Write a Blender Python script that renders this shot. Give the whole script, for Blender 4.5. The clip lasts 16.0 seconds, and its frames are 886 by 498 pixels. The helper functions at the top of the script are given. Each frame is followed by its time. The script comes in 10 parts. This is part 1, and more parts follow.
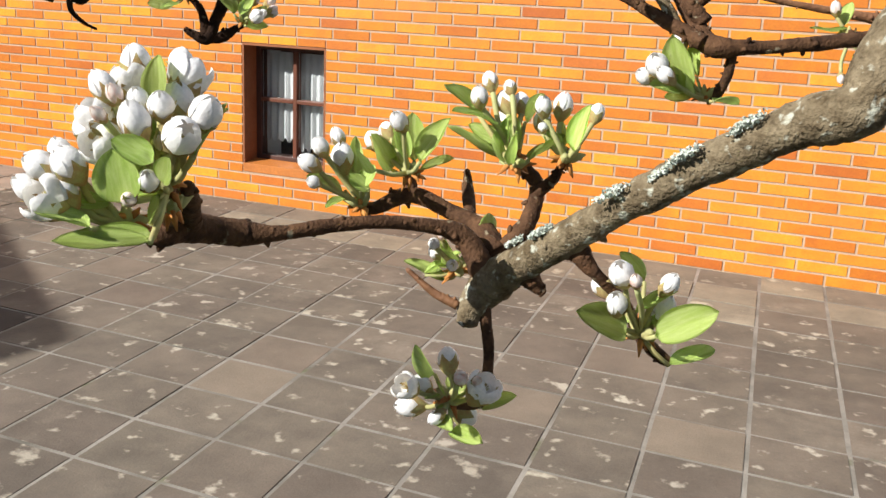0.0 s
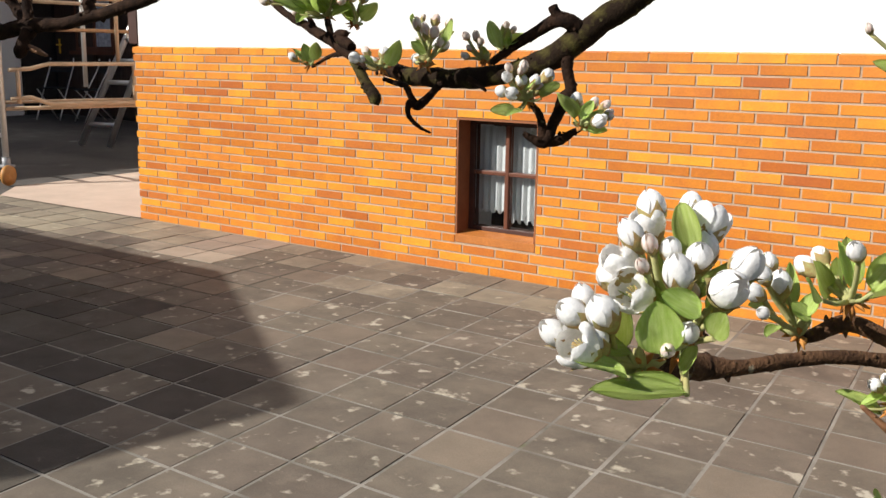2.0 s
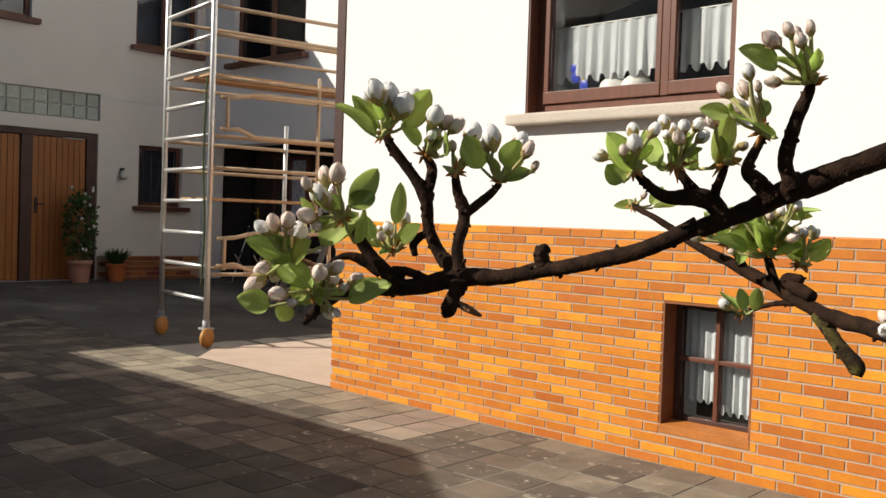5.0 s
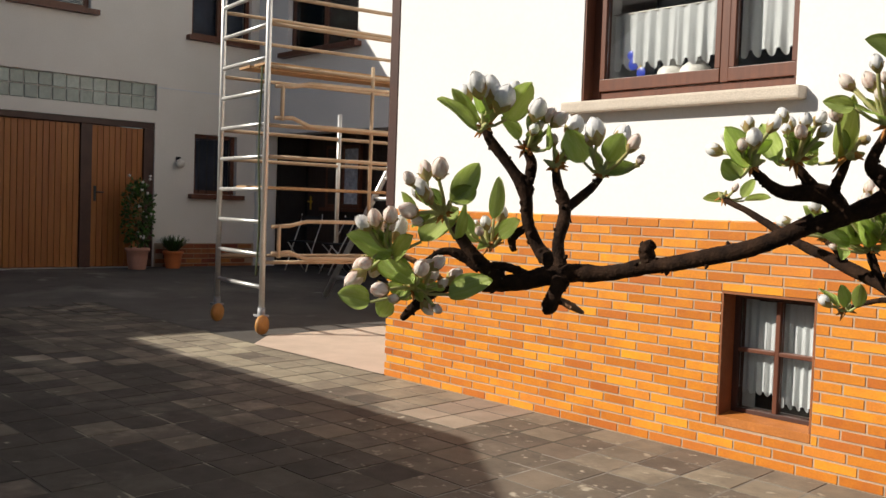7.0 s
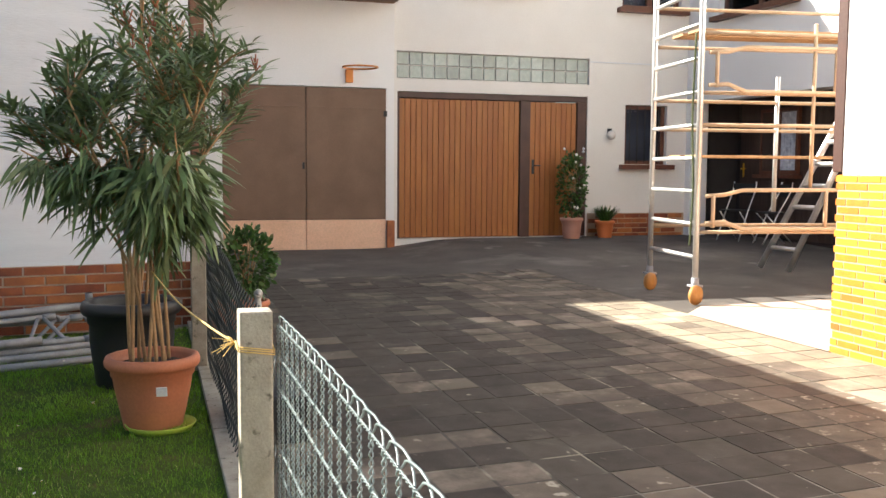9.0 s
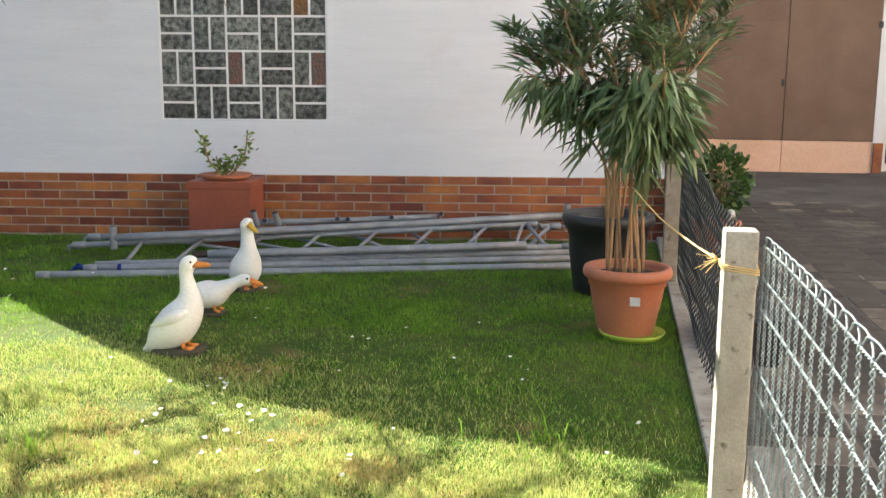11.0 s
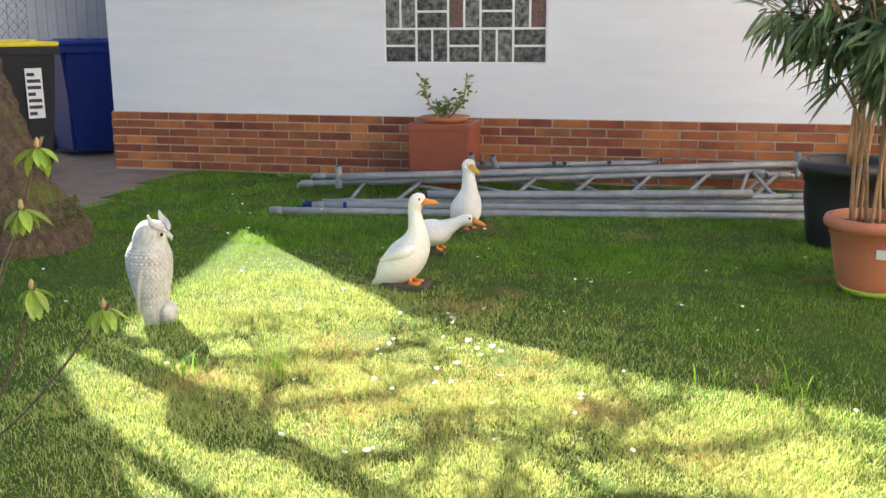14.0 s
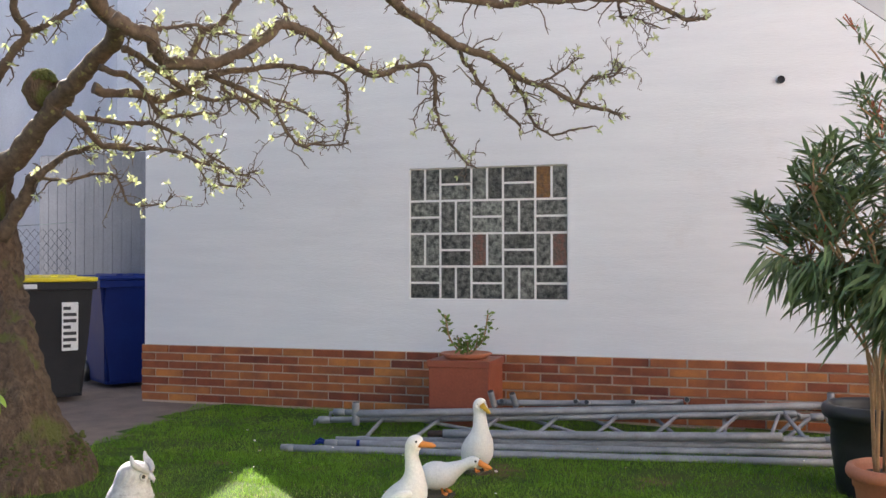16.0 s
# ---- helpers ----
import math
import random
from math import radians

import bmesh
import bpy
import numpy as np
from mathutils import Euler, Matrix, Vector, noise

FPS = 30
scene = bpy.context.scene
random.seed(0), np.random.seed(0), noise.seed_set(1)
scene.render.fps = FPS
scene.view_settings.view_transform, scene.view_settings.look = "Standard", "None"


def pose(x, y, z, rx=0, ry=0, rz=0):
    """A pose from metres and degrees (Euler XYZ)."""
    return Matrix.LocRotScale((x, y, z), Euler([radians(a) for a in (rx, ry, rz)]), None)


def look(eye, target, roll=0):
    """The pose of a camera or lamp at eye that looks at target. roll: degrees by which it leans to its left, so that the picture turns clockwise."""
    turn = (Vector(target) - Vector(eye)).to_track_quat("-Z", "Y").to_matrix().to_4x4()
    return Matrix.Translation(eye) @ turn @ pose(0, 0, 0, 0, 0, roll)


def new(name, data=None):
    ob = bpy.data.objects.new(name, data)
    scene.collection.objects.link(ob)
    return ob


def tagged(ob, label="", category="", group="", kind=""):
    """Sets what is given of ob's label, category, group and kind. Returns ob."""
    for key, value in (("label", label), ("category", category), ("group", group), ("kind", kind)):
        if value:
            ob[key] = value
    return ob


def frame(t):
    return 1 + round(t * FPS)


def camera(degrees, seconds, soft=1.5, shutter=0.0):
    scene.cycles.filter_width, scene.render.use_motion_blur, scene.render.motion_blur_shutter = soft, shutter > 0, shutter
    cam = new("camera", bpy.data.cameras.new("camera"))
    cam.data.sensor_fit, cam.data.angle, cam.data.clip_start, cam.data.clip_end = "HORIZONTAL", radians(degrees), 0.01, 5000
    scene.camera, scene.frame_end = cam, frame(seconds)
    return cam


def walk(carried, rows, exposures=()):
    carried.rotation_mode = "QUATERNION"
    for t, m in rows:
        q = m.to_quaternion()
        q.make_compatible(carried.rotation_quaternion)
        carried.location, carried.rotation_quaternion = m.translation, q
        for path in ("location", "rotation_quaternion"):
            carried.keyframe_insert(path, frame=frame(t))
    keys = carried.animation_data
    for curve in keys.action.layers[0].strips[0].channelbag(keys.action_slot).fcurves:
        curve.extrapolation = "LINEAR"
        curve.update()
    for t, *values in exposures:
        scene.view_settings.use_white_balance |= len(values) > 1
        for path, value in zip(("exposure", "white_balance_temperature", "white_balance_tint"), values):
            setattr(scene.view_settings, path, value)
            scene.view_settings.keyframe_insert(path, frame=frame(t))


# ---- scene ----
cam = camera(49.74, 16.0)
PATH = [
    (0, pose(0.384, 1.023, 1.068, 74.95, -2.54, 23.47)),
    (0.5, pose(0.382, 1.017, 1.070, 75.70, -2.38, 25.06)),
    (1, pose(0.368, 1.001, 1.075, 77.10, -1.62, 28.97)),
    (1.5, pose(0.349, 0.993, 1.080, 78.26, -1.47, 32.67)),
    (2, pose(0.311, 0.990, 1.084, 78.65, -0.87, 34.94)),
    (2.5, pose(0.269, 1.010, 1.098, 79.90, -0.59, 36.30)),
    (3, pose(0.228, 1.033, 1.103, 81.42, -0.96, 39.94)),
    (3.2, pose(0.216, 1.037, 1.107, 82.56, -0.61, 43.15)),
    (3.5, pose(0.199, 1.044, 1.113, 85.58, -1.96, 45.40)),
    (3.7, pose(0.173, 1.034, 1.117, 86.60, -1.47, 45.87)),
    (4, pose(0.133, 1.019, 1.124, 88.75, -1.78, 44.29)),
    (6.3, pose(0.069, 0.993, 1.127, 87.96, -2.09, 45.95)),
    (6.5, pose(0.066, 0.992, 1.128, 87.93, -2.19, 45.84)),
    (7, pose(0.063, 0.985, 1.128, 87.63, -1.99, 47.97)),
    (7.5, pose(0.051, 0.971, 1.129, 87.12, -1.34, 53.29)),
    (8, pose(0.046, 0.936, 1.128, 85.82, -1.17, 61.21)),
    (8.5, pose(0.066, 0.905, 1.138, 85.64, -0.73, 69.32)),
    (8.7, pose(0.076, 0.902, 1.139, 85.85, -0.15, 70.75)),
    (9, pose(0.091, 0.897, 1.141, 85.22, -0.41, 73.05)),
    (9.5, pose(0.122, 0.878, 1.153, 86.13, -0.20, 78.87)),
    (10, pose(0.197, 0.838, 1.170, 85.04, -1.15, 86.16)),
    (10.2, pose(0.191, 0.834, 1.169, 83.83, -0.89, 89.37)),
    (12.3, pose(0.143, 0.808, 1.106, 77.54, -0.29, 110.00)),
    (12.5, pose(0.143, 0.803, 1.106, 77.44, -0.04, 110.51)),
    (13, pose(0.146, 0.789, 1.100, 77.45, -0.22, 112.04)),
    (13.5, pose(0.168, 0.772, 1.111, 77.07, -0.04, 112.33)),
    (14, pose(0.171, 0.712, 1.103, 77.12, 0.23, 112.33)),
    (14.5, pose(0.141, 0.710, 1.106, 77.56, 0.14, 112.27)),
    (15, pose(0.073, 0.779, 1.123, 81.91, -0.30, 115.01)),
    (15.5, pose(0.025, 0.839, 1.121, 86.06, -0.04, 115.54)),
    (16, pose(0.017, 0.894, 1.136, 90.89, 0.04, 115.53)),
]
walk(cam, PATH, exposures=[(0.0, 0.53, 6020, 10), (1.0, 0.47, 6060, 10), (2.0, 0.29, 6100, 10), (3.0, 0.1, 6450, 10), (4.0, 0.1, 6500, 10), (7.0, 0.13, 6500, 10), (7.5, 0.3, 6500, 10), (8.0, 0.78, 6500, 10), (8.5, 1.42, 6500, 10), (9.0, 1.88, 6500, 10), (9.5, 2.18, 6500, 10), (10.0, 2.22, 6500, 10), (12.5, 2.49, 6500, 10), (14.0, 2.49, 6500, 10), (15.0, 2.47, 6480, 12), (15.5, 2.45, 6430, 13), (16.0, 2.15, 6350, 15)])

# ---- sky and sun ----
SUN_AZ, SUN_EL = 143.0, 32.8          # heading (counter-clockwise from +y) and height of the sun, degrees
world = bpy.data.worlds.new("sky")
scene.world = world
world.use_nodes = True
wn = world.node_tree
sky = wn.nodes.new("ShaderNodeTexSky")
sky.sky_type = "NISHITA"
sky.sun_disc = False
sky.sun_elevation = radians(SUN_EL)
sky.sun_rotation = radians(-SUN_AZ)
sky.air_density, sky.dust_density, sky.ozone_density = 1.0, 1.5, 1.0
bg = wn.nodes["Background"]
bg.inputs[1].default_value = 0.051
wn.links.new(sky.outputs[0], bg.inputs[0])
lamp = bpy.data.lights.new("sun", "SUN")
lamp.energy, lamp.angle, lamp.color = 5.0, radians(0.3), (1.0, 0.93, 0.82)
sun = new("sun", lamp)
sa, se = radians(SUN_AZ), radians(SUN_EL)
TO_SUN = Vector((-math.sin(sa) * math.cos(se), math.cos(sa) * math.cos(se), math.sin(se)))
sun.matrix_world = look(TO_SUN * 30, (0, 0, 0))


# ---- materials ----
def shade(name, col, col2=None, rough=0.7, scale=6.0, fine=90.0, bump=0.25, metal=0.0, vary=0.0, fac=0.5,
          sheer=0.0, spots=None, spot_scale=14.0, spot_cut=0.62, stretch=(1, 1, 1), island=0.0, spec=0.5, coords="Object", depth=0.01, stain=None, stain_scale=0.8, stain_cut=0.52, grain=0.2):
    """Procedural surface: two tones mixed by a wide noise, fine grain, bump, optional spots and random tone per object or island."""
    m = bpy.data.materials.new(name)
    m.use_nodes = True
    n, l = m.node_tree.nodes, m.node_tree.links
    b = n["Principled BSDF"]
    tc = n.new("ShaderNodeTexCoord")
    mp = n.new("ShaderNodeMapping")
    mp.inputs["Scale"].default_value = stretch
    l.new(tc.outputs[coords], mp.inputs[0])
    vec = mp.outputs[0]
    info = n.new("ShaderNodeObjectInfo")
    if vary:
        off = n.new("ShaderNodeVectorMath")
        off.operation = "ADD"
        big = n.new("ShaderNodeMath")
        big.operation = "MULTIPLY"
        big.inputs[1].default_value = 37.0
        l.new(info.outputs["Random"], big.inputs[0])
        l.new(vec, off.inputs[0])
        l.new(big.outputs[0], off.inputs[1])
        vec = off.outputs[0]
    a = n.new("ShaderNodeTexNoise")
    a.inputs["Scale"].default_value = scale
    a.inputs["Detail"].default_value = 6.0
    a.inputs["Roughness"].default_value = 0.6
    f = n.new("ShaderNodeTexNoise")
    f.inputs["Scale"].default_value = fine
    f.inputs["Detail"].default_value = 3.0
    for t in (a, f):
        l.new(vec, t.inputs["Vector"])
    ramp = n.new("ShaderNodeMapRange")
    ramp.inputs[1].default_value, ramp.inputs[2].default_value = fac - 0.18, fac + 0.18
    l.new(a.outputs[0], ramp.inputs[0])
    mix = n.new("ShaderNodeMix")
    mix.data_type = "RGBA"
    l.new(ramp.outputs[0], mix.inputs[0])
    mix.inputs[6].default_value = (*col, 1)
    mix.inputs[7].default_value = (*(col2 or [c * 0.8 for c in col]), 1)
    out = mix.outputs[2]
    if spots:
        sp = n.new("ShaderNodeTexNoise")
        sp.inputs["Scale"].default_value = spot_scale
        sp.inputs["Detail"].default_value = 4.0
        l.new(vec, sp.inputs["Vector"])
        sr = n.new("ShaderNodeMapRange")
        sr.inputs[1].default_value, sr.inputs[2].default_value = spot_cut, spot_cut + 0.09
        l.new(sp.outputs[0], sr.inputs[0])
        m2 = n.new("ShaderNodeMix")
        m2.data_type = "RGBA"
        l.new(sr.outputs[0], m2.inputs[0])
        l.new(out, m2.inputs[6])
        m2.inputs[7].default_value = (*spots, 1)
        out = m2.outputs[2]
    if stain:
        place = n.new("ShaderNodeNewGeometry")
        cl = n.new("ShaderNodeTexNoise")
        cl.inputs["Scale"].default_value = stain_scale
        cl.inputs["Detail"].default_value = 9.0
        cl.inputs["Roughness"].default_value = 0.66
        l.new(place.outputs["Position"], cl.inputs["Vector"])
        cr = n.new("ShaderNodeMapRange")
        cr.inputs[1].default_value, cr.inputs[2].default_value = stain_cut, stain_cut + 0.16
        l.new(cl.outputs[0], cr.inputs[0])
        m3 = n.new("ShaderNodeMix")
        m3.data_type = "RGBA"
        l.new(cr.outputs[0], m3.inputs[0])
        l.new(out, m3.inputs[6])
        m3.inputs[7].default_value = (*stain, 1)
        out = m3.outputs[2]
    hsv = n.new("ShaderNodeHueSaturation")
    val = n.new("ShaderNodeMapRange")
    val.inputs[3].default_value, val.inputs[4].default_value = 1 - grain, 1 + grain
    l.new(f.outputs[0], val.inputs[0])
    v = val.outputs[0]
    if vary or island:
        if island:
            geo = n.new("ShaderNodeNewGeometry")
            src = geo.outputs["Random Per Island"]
        else:
            src = info.outputs["Random"]
        k = max(vary, island)
        rr = n.new("ShaderNodeMapRange")
        rr.inputs[3].default_value, rr.inputs[4].default_value = 1 - k, 1 + k
        l.new(src, rr.inputs[0])
        mu = n.new("ShaderNodeMath")
        mu.operation = "MULTIPLY"
        l.new(v, mu.inputs[0])
        l.new(rr.outputs[0], mu.inputs[1])
        v = mu.outputs[0]
        hr = n.new("ShaderNodeMapRange")
        hr.inputs[3].default_value, hr.inputs[4].default_value = 0.5 - 0.035 * k, 0.5 + 0.035 * k
        l.new(src, hr.inputs[0])
        l.new(hr.outputs[0], hsv.inputs["Hue"])
    l.new(v, hsv.inputs["Value"])
    l.new(out, hsv.inputs["Color"])
    l.new(hsv.outputs[0], b.inputs["Base Color"])
    ro = n.new("ShaderNodeMapRange")
    ro.inputs[3].default_value, ro.inputs[4].default_value = max(rough - 0.12, 0.03), min(rough + 0.12, 1)
    l.new(a.outputs[0], ro.inputs[0])
    l.new(ro.outputs[0], b.inputs["Roughness"])
    b.inputs["Metallic"].default_value = metal
    b.inputs["Specular IOR Level"].default_value = spec
    if bump:
        bp = n.new("ShaderNodeBump")
        bp.inputs["Strength"].default_value = bump
        bp.inputs["Distance"].default_value = depth
        ad = n.new("ShaderNodeMath")
        l.new(a.outputs[0], ad.inputs[0])
        l.new(f.outputs[0], ad.inputs[1])
        l.new(ad.outputs[0], bp.inputs["Height"])
        l.new(bp.outputs[0], b.inputs["Normal"])
    if sheer:
        tr = n.new("ShaderNodeBsdfTranslucent")
        l.new(hsv.outputs[0], tr.inputs[0])
        ms = n.new("ShaderNodeMixShader")
        ms.inputs[0].default_value = sheer
        l.new(b.outputs[0], ms.inputs[1])
        l.new(tr.outputs[0], ms.inputs[2])
        l.new(ms.outputs[0], n["Material Output"].inputs[0])
    return m


def glass(name, tint=(0.9, 0.95, 0.95), rough=0.02, alpha=0.25):
    m = bpy.data.materials.new(name)
    m.use_nodes = True
    n, l = m.node_tree.nodes, m.node_tree.links
    g = n.new("ShaderNodeBsdfGlossy")
    g.inputs["Roughness"].default_value = rough
    t = n.new("ShaderNodeBsdfTransparent")
    t.inputs[0].default_value = (*tint, 1)
    fr = n.new("ShaderNodeFresnel")
    fr.inputs[0].default_value = 1.5
    mx = n.new("ShaderNodeMixShader")
    l.new(fr.outputs[0], mx.inputs[0])
    l.new(t.outputs[0], mx.inputs[1])
    l.new(g.outputs[0], mx.inputs[2])
    l.new(mx.outputs[0], n["Material Output"].inputs[0])
    return m


PLASTER = shade("white_plaster", (0.86, 0.855, 0.845), (0.835, 0.83, 0.815), 0.9, 1.3, 60, 0.12, depth=0.003, grain=0.05)
PLASTER_OLD = shade("old_white_plaster", (0.755, 0.765, 0.785), (0.70, 0.71, 0.735), 0.9, 2.2, 40, 0.5, stretch=(0.5, 0.5, 5), depth=0.005, grain=0.045, stain=(0.66, 0.645, 0.64), stain_scale=0.9, stain_cut=0.60)
PLASTER_GREY = shade("grey_cream_plaster", (0.83, 0.80, 0.755), (0.77, 0.735, 0.685), 0.9, 0.8, 50, 0.35, depth=0.004, grain=0.06)
MORTAR = shade("pale_mortar", (0.53, 0.39, 0.27), (0.42, 0.30, 0.20), 0.95, 9, 160, 0.4, depth=0.003)
BRICK = shade("orange_clinker", (0.72, 0.27, 0.020), (0.60, 0.19, 0.020), 0.45, 7, 120, 0.25, vary=0.22, depth=0.002)
BRICK_JOINED = shade("orange_clinker_rest", (0.72, 0.27, 0.020), (0.60, 0.19, 0.020), 0.45, 7, 120, 0.25, island=0.22, depth=0.002)
BRICK_DARK = shade("brown_orange_clinker", (0.63, 0.205, 0.024), (0.54, 0.16, 0.024), 0.45, 7, 120, 0.25, vary=0.22, depth=0.002)
BRICK_DARK_JOINED = shade("brown_orange_clinker_rest", (0.63, 0.205, 0.024), (0.54, 0.16, 0.024), 0.45, 7, 120, 0.25, island=0.22, depth=0.002)
BRICK_RED = shade("red_brown_clinker", (0.40, 0.118, 0.032), (0.19, 0.055, 0.025), 0.6, 5, 110, 0.3, vary=0.42, depth=0.002)
SLAB = shade("grey_concrete_slab", (0.166, 0.132, 0.100), (0.109, 0.087, 0.065), 0.85, 5, 180, 0.45, vary=0.13, spots=(0.420, 0.374, 0.297), spot_scale=17, spot_cut=0.61, depth=0.003, stain=(0.247, 0.202, 0.155), stain_scale=1.6, stain_cut=0.55)
SLAB_JOINED = shade("grey_concrete_slab_rest", (0.168, 0.135, 0.102), (0.100, 0.080, 0.060), 0.85, 5, 180, 0.45, island=0.20, spots=(0.441, 0.394, 0.318), spot_scale=13, spot_cut=0.66, depth=0.003, stain=(0.357, 0.295, 0.228), stain_scale=1.3, stain_cut=0.50)
PLINTH_MORTAR = shade("brownish_mortar", (0.56, 0.46, 0.38), (0.44, 0.35, 0.28), 0.95, 9, 160, 0.4, depth=0.003)
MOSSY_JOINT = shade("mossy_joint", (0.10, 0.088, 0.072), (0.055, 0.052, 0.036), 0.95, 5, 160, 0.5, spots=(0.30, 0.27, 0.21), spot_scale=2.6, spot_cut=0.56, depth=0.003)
JOINT = shade("sandy_joint", (0.32, 0.292, 0.25), (0.13, 0.118, 0.096), 0.95, 4, 200, 0.4, depth=0.003, spots=(0.13, 0.125, 0.07), spot_scale=6, spot_cut=0.62)
ASPHALT = shade("dark_concrete_yard", (0.125, 0.108, 0.094), (0.075, 0.066, 0.058), 0.9, 1.2, 120, 0.5, spots=(0.24, 0.22, 0.2), spot_scale=2.2, spot_cut=0.66, depth=0.006, stain=(0.20, 0.18, 0.16), stain_cut=0.55)
PINK_CONCRETE = shade("pale_pink_concrete", (0.62, 0.48, 0.38), (0.52, 0.40, 0.31), 0.9, 3, 150, 0.4, depth=0.004)
CONCRETE = shade("weathered_concrete", (0.42, 0.385, 0.32), (0.27, 0.24, 0.19), 0.9, 9, 140, 0.6, spots=(0.12, 0.11, 0.08), spot_scale=26, spot_cut=0.62, depth=0.004)
SOIL = shade("damp_soil", (0.10, 0.07, 0.045), (0.06, 0.04, 0.028), 0.95, 9, 120, 0.8)
PATH_EARTH = shade("bare_earth_path", (0.25, 0.185, 0.145), (0.17, 0.125, 0.10), 0.95, 4, 110, 0.7)
TURF = shade("turf", (0.040, 0.085, 0.012), (0.085, 0.105, 0.025), 0.95, 3.5, 60, 0.8, spots=(0.16, 0.11, 0.05), spot_scale=2.4, spot_cut=0.63, spec=0.1)
BROWN_WOOD = shade("brown_stained_wood", (0.16, 0.055, 0.028), (0.11, 0.038, 0.020), 0.45, 5, 60, 0.25, stretch=(6, 6, 0.6), depth=0.002)
BARN_PAINT = shade("brown_barn_paint", (0.21, 0.125, 0.078), (0.17, 0.10, 0.062), 0.6, 2, 60, 0.2, depth=0.003)
GARAGE_WOOD = shade("honey_brown_boards", (0.39, 0.14, 0.028), (0.31, 0.10, 0.02), 0.5, 3, 60, 0.2, stretch=(5, 5, 0.5), vary=0.08, depth=0.002)
DARK_BROWN = shade("dark_brown_frame", (0.075, 0.03, 0.02), (0.05, 0.02, 0.014), 0.5, 5, 60, 0.2)
PEACH_PANEL = shade("peach_painted_panel", (0.86, 0.56, 0.38), (0.80, 0.50, 0.33), 0.7, 2, 50, 0.2, spots=(0.35, 0.22, 0.15), spot_scale=5, spot_cut=0.7)
STONE_SILL = shade("cream_stone_sill", (0.66, 0.58, 0.48), (0.58, 0.50, 0.41), 0.8, 6, 120, 0.3)
GALV = shade("dull_galvanised_tube", (0.34, 0.345, 0.355), (0.22, 0.225, 0.235), 0.55, 8, 90, 0.2, metal=0.3, depth=0.002, spots=(0.24, 0.23, 0.21), spot_scale=16, spot_cut=0.66)
ALU = shade("dull_aluminium", (0.74, 0.73, 0.71), (0.62, 0.61, 0.59), 0.4, 8, 90, 0.12, metal=0.7, depth=0.002)
TAN_TUBE = shade("tan_painted_tube", (0.56, 0.41, 0.27), (0.46, 0.33, 0.21), 0.55, 8, 90, 0.15)
PLANK = shade("worn_wooden_plank", (0.50, 0.31, 0.16), (0.36, 0.21, 0.10), 0.8, 6, 80, 0.35, stretch=(0.6, 5, 5))
RUBBER_Y = shade("amber_wheel", (0.50, 0.24, 0.06), (0.38, 0.17, 0.04), 0.5, 8, 80, 0.1)
GLASS = glass("window_glass", (0.97, 0.98, 0.98))
# near-black puts the shade of unlit rooms into the wall colour
UNLIT_ROOM = shade("unlit_room", (0.035, 0.03, 0.028), (0.025, 0.02, 0.02), 0.9, 3, 40, 0.1)
CURTAIN = shade("white_net_curtain", (0.74, 0.76, 0.76), (0.66, 0.68, 0.68), 0.9, 20, 150, 0.2, sheer=0.2)
TERRACOTTA = shade("terracotta", (0.48, 0.17, 0.085), (0.42, 0.15, 0.075), 0.6, 5, 80, 0.15, depth=0.002)
LIME = shade("lime_green_plastic", (0.45, 0.55, 0.06), (0.38, 0.48, 0.05), 0.45, 6, 60, 0.1)
BLACK_PLASTIC = shade("black_plastic", (0.013, 0.013, 0.014), (0.02, 0.02, 0.021), 0.45, 6, 90, 0.1)
GREY_PLASTIC = shade("anthracite_plastic", (0.017, 0.018, 0.021), (0.024, 0.025, 0.028), 0.6, 5, 90, 0.15, spec=0.25)
BLUE_PLASTIC = shade("blue_plastic", (0.008, 0.022, 0.15), (0.010, 0.030, 0.18), 0.6, 4, 90, 0.12, spec=0.2)
YELLOW_PLASTIC = shade("yellow_plastic", (0.75, 0.62, 0.02), (0.66, 0.53, 0.02), 0.5, 5, 90, 0.1)
PAPER = shade("white_paper", (0.8, 0.8, 0.78), (0.74, 0.74, 0.72), 0.8, 20, 100, 0.05)
INK = shade("dark_print", (0.03, 0.03, 0.03), (0.05, 0.05, 0.05), 0.8, 20, 100, 0.0)
WHITE_GLAZE = shade("white_painted_figure", (0.82, 0.80, 0.74), (0.76, 0.73, 0.66), 0.5, 12, 120, 0.15, depth=0.002)
ORANGE_PAINT = shade("orange_paint", (0.75, 0.27, 0.05), (0.65, 0.22, 0.04), 0.5, 10, 80, 0.1)
YELLOW_PAINT = shade("ochre_yellow_paint", (0.72, 0.42, 0.03), (0.62, 0.35, 0.03), 0.5, 10, 80, 0.1)
GLASS_BLOCK = shade("glass_block", (0.026, 0.030, 0.027), (0.27, 0.275, 0.24), 0.10, 26, 80, 0.9, vary=0.5, depth=0.012, fac=0.54)
GLASS_BLOCK_G = shade("green_glass_block", (0.46, 0.51, 0.46), (0.33, 0.38, 0.34), 0.2, 14, 45, 0.7, vary=0.2, depth=0.008)
GREY_METAL = shade("grey_corrugated_sheet", (0.175, 0.185, 0.21), (0.15, 0.16, 0.185), 0.65, 3, 60, 0.1)
ROOF_TILE = shade("brown_roof", (0.17, 0.09, 0.06), (0.12, 0.065, 0.045), 0.85, 3, 60, 0.5)
MESH_WIRE = shade("grey_green_wire", (0.22, 0.27, 0.27), (0.15, 0.19, 0.19), 0.5, 20, 100, 0.1)
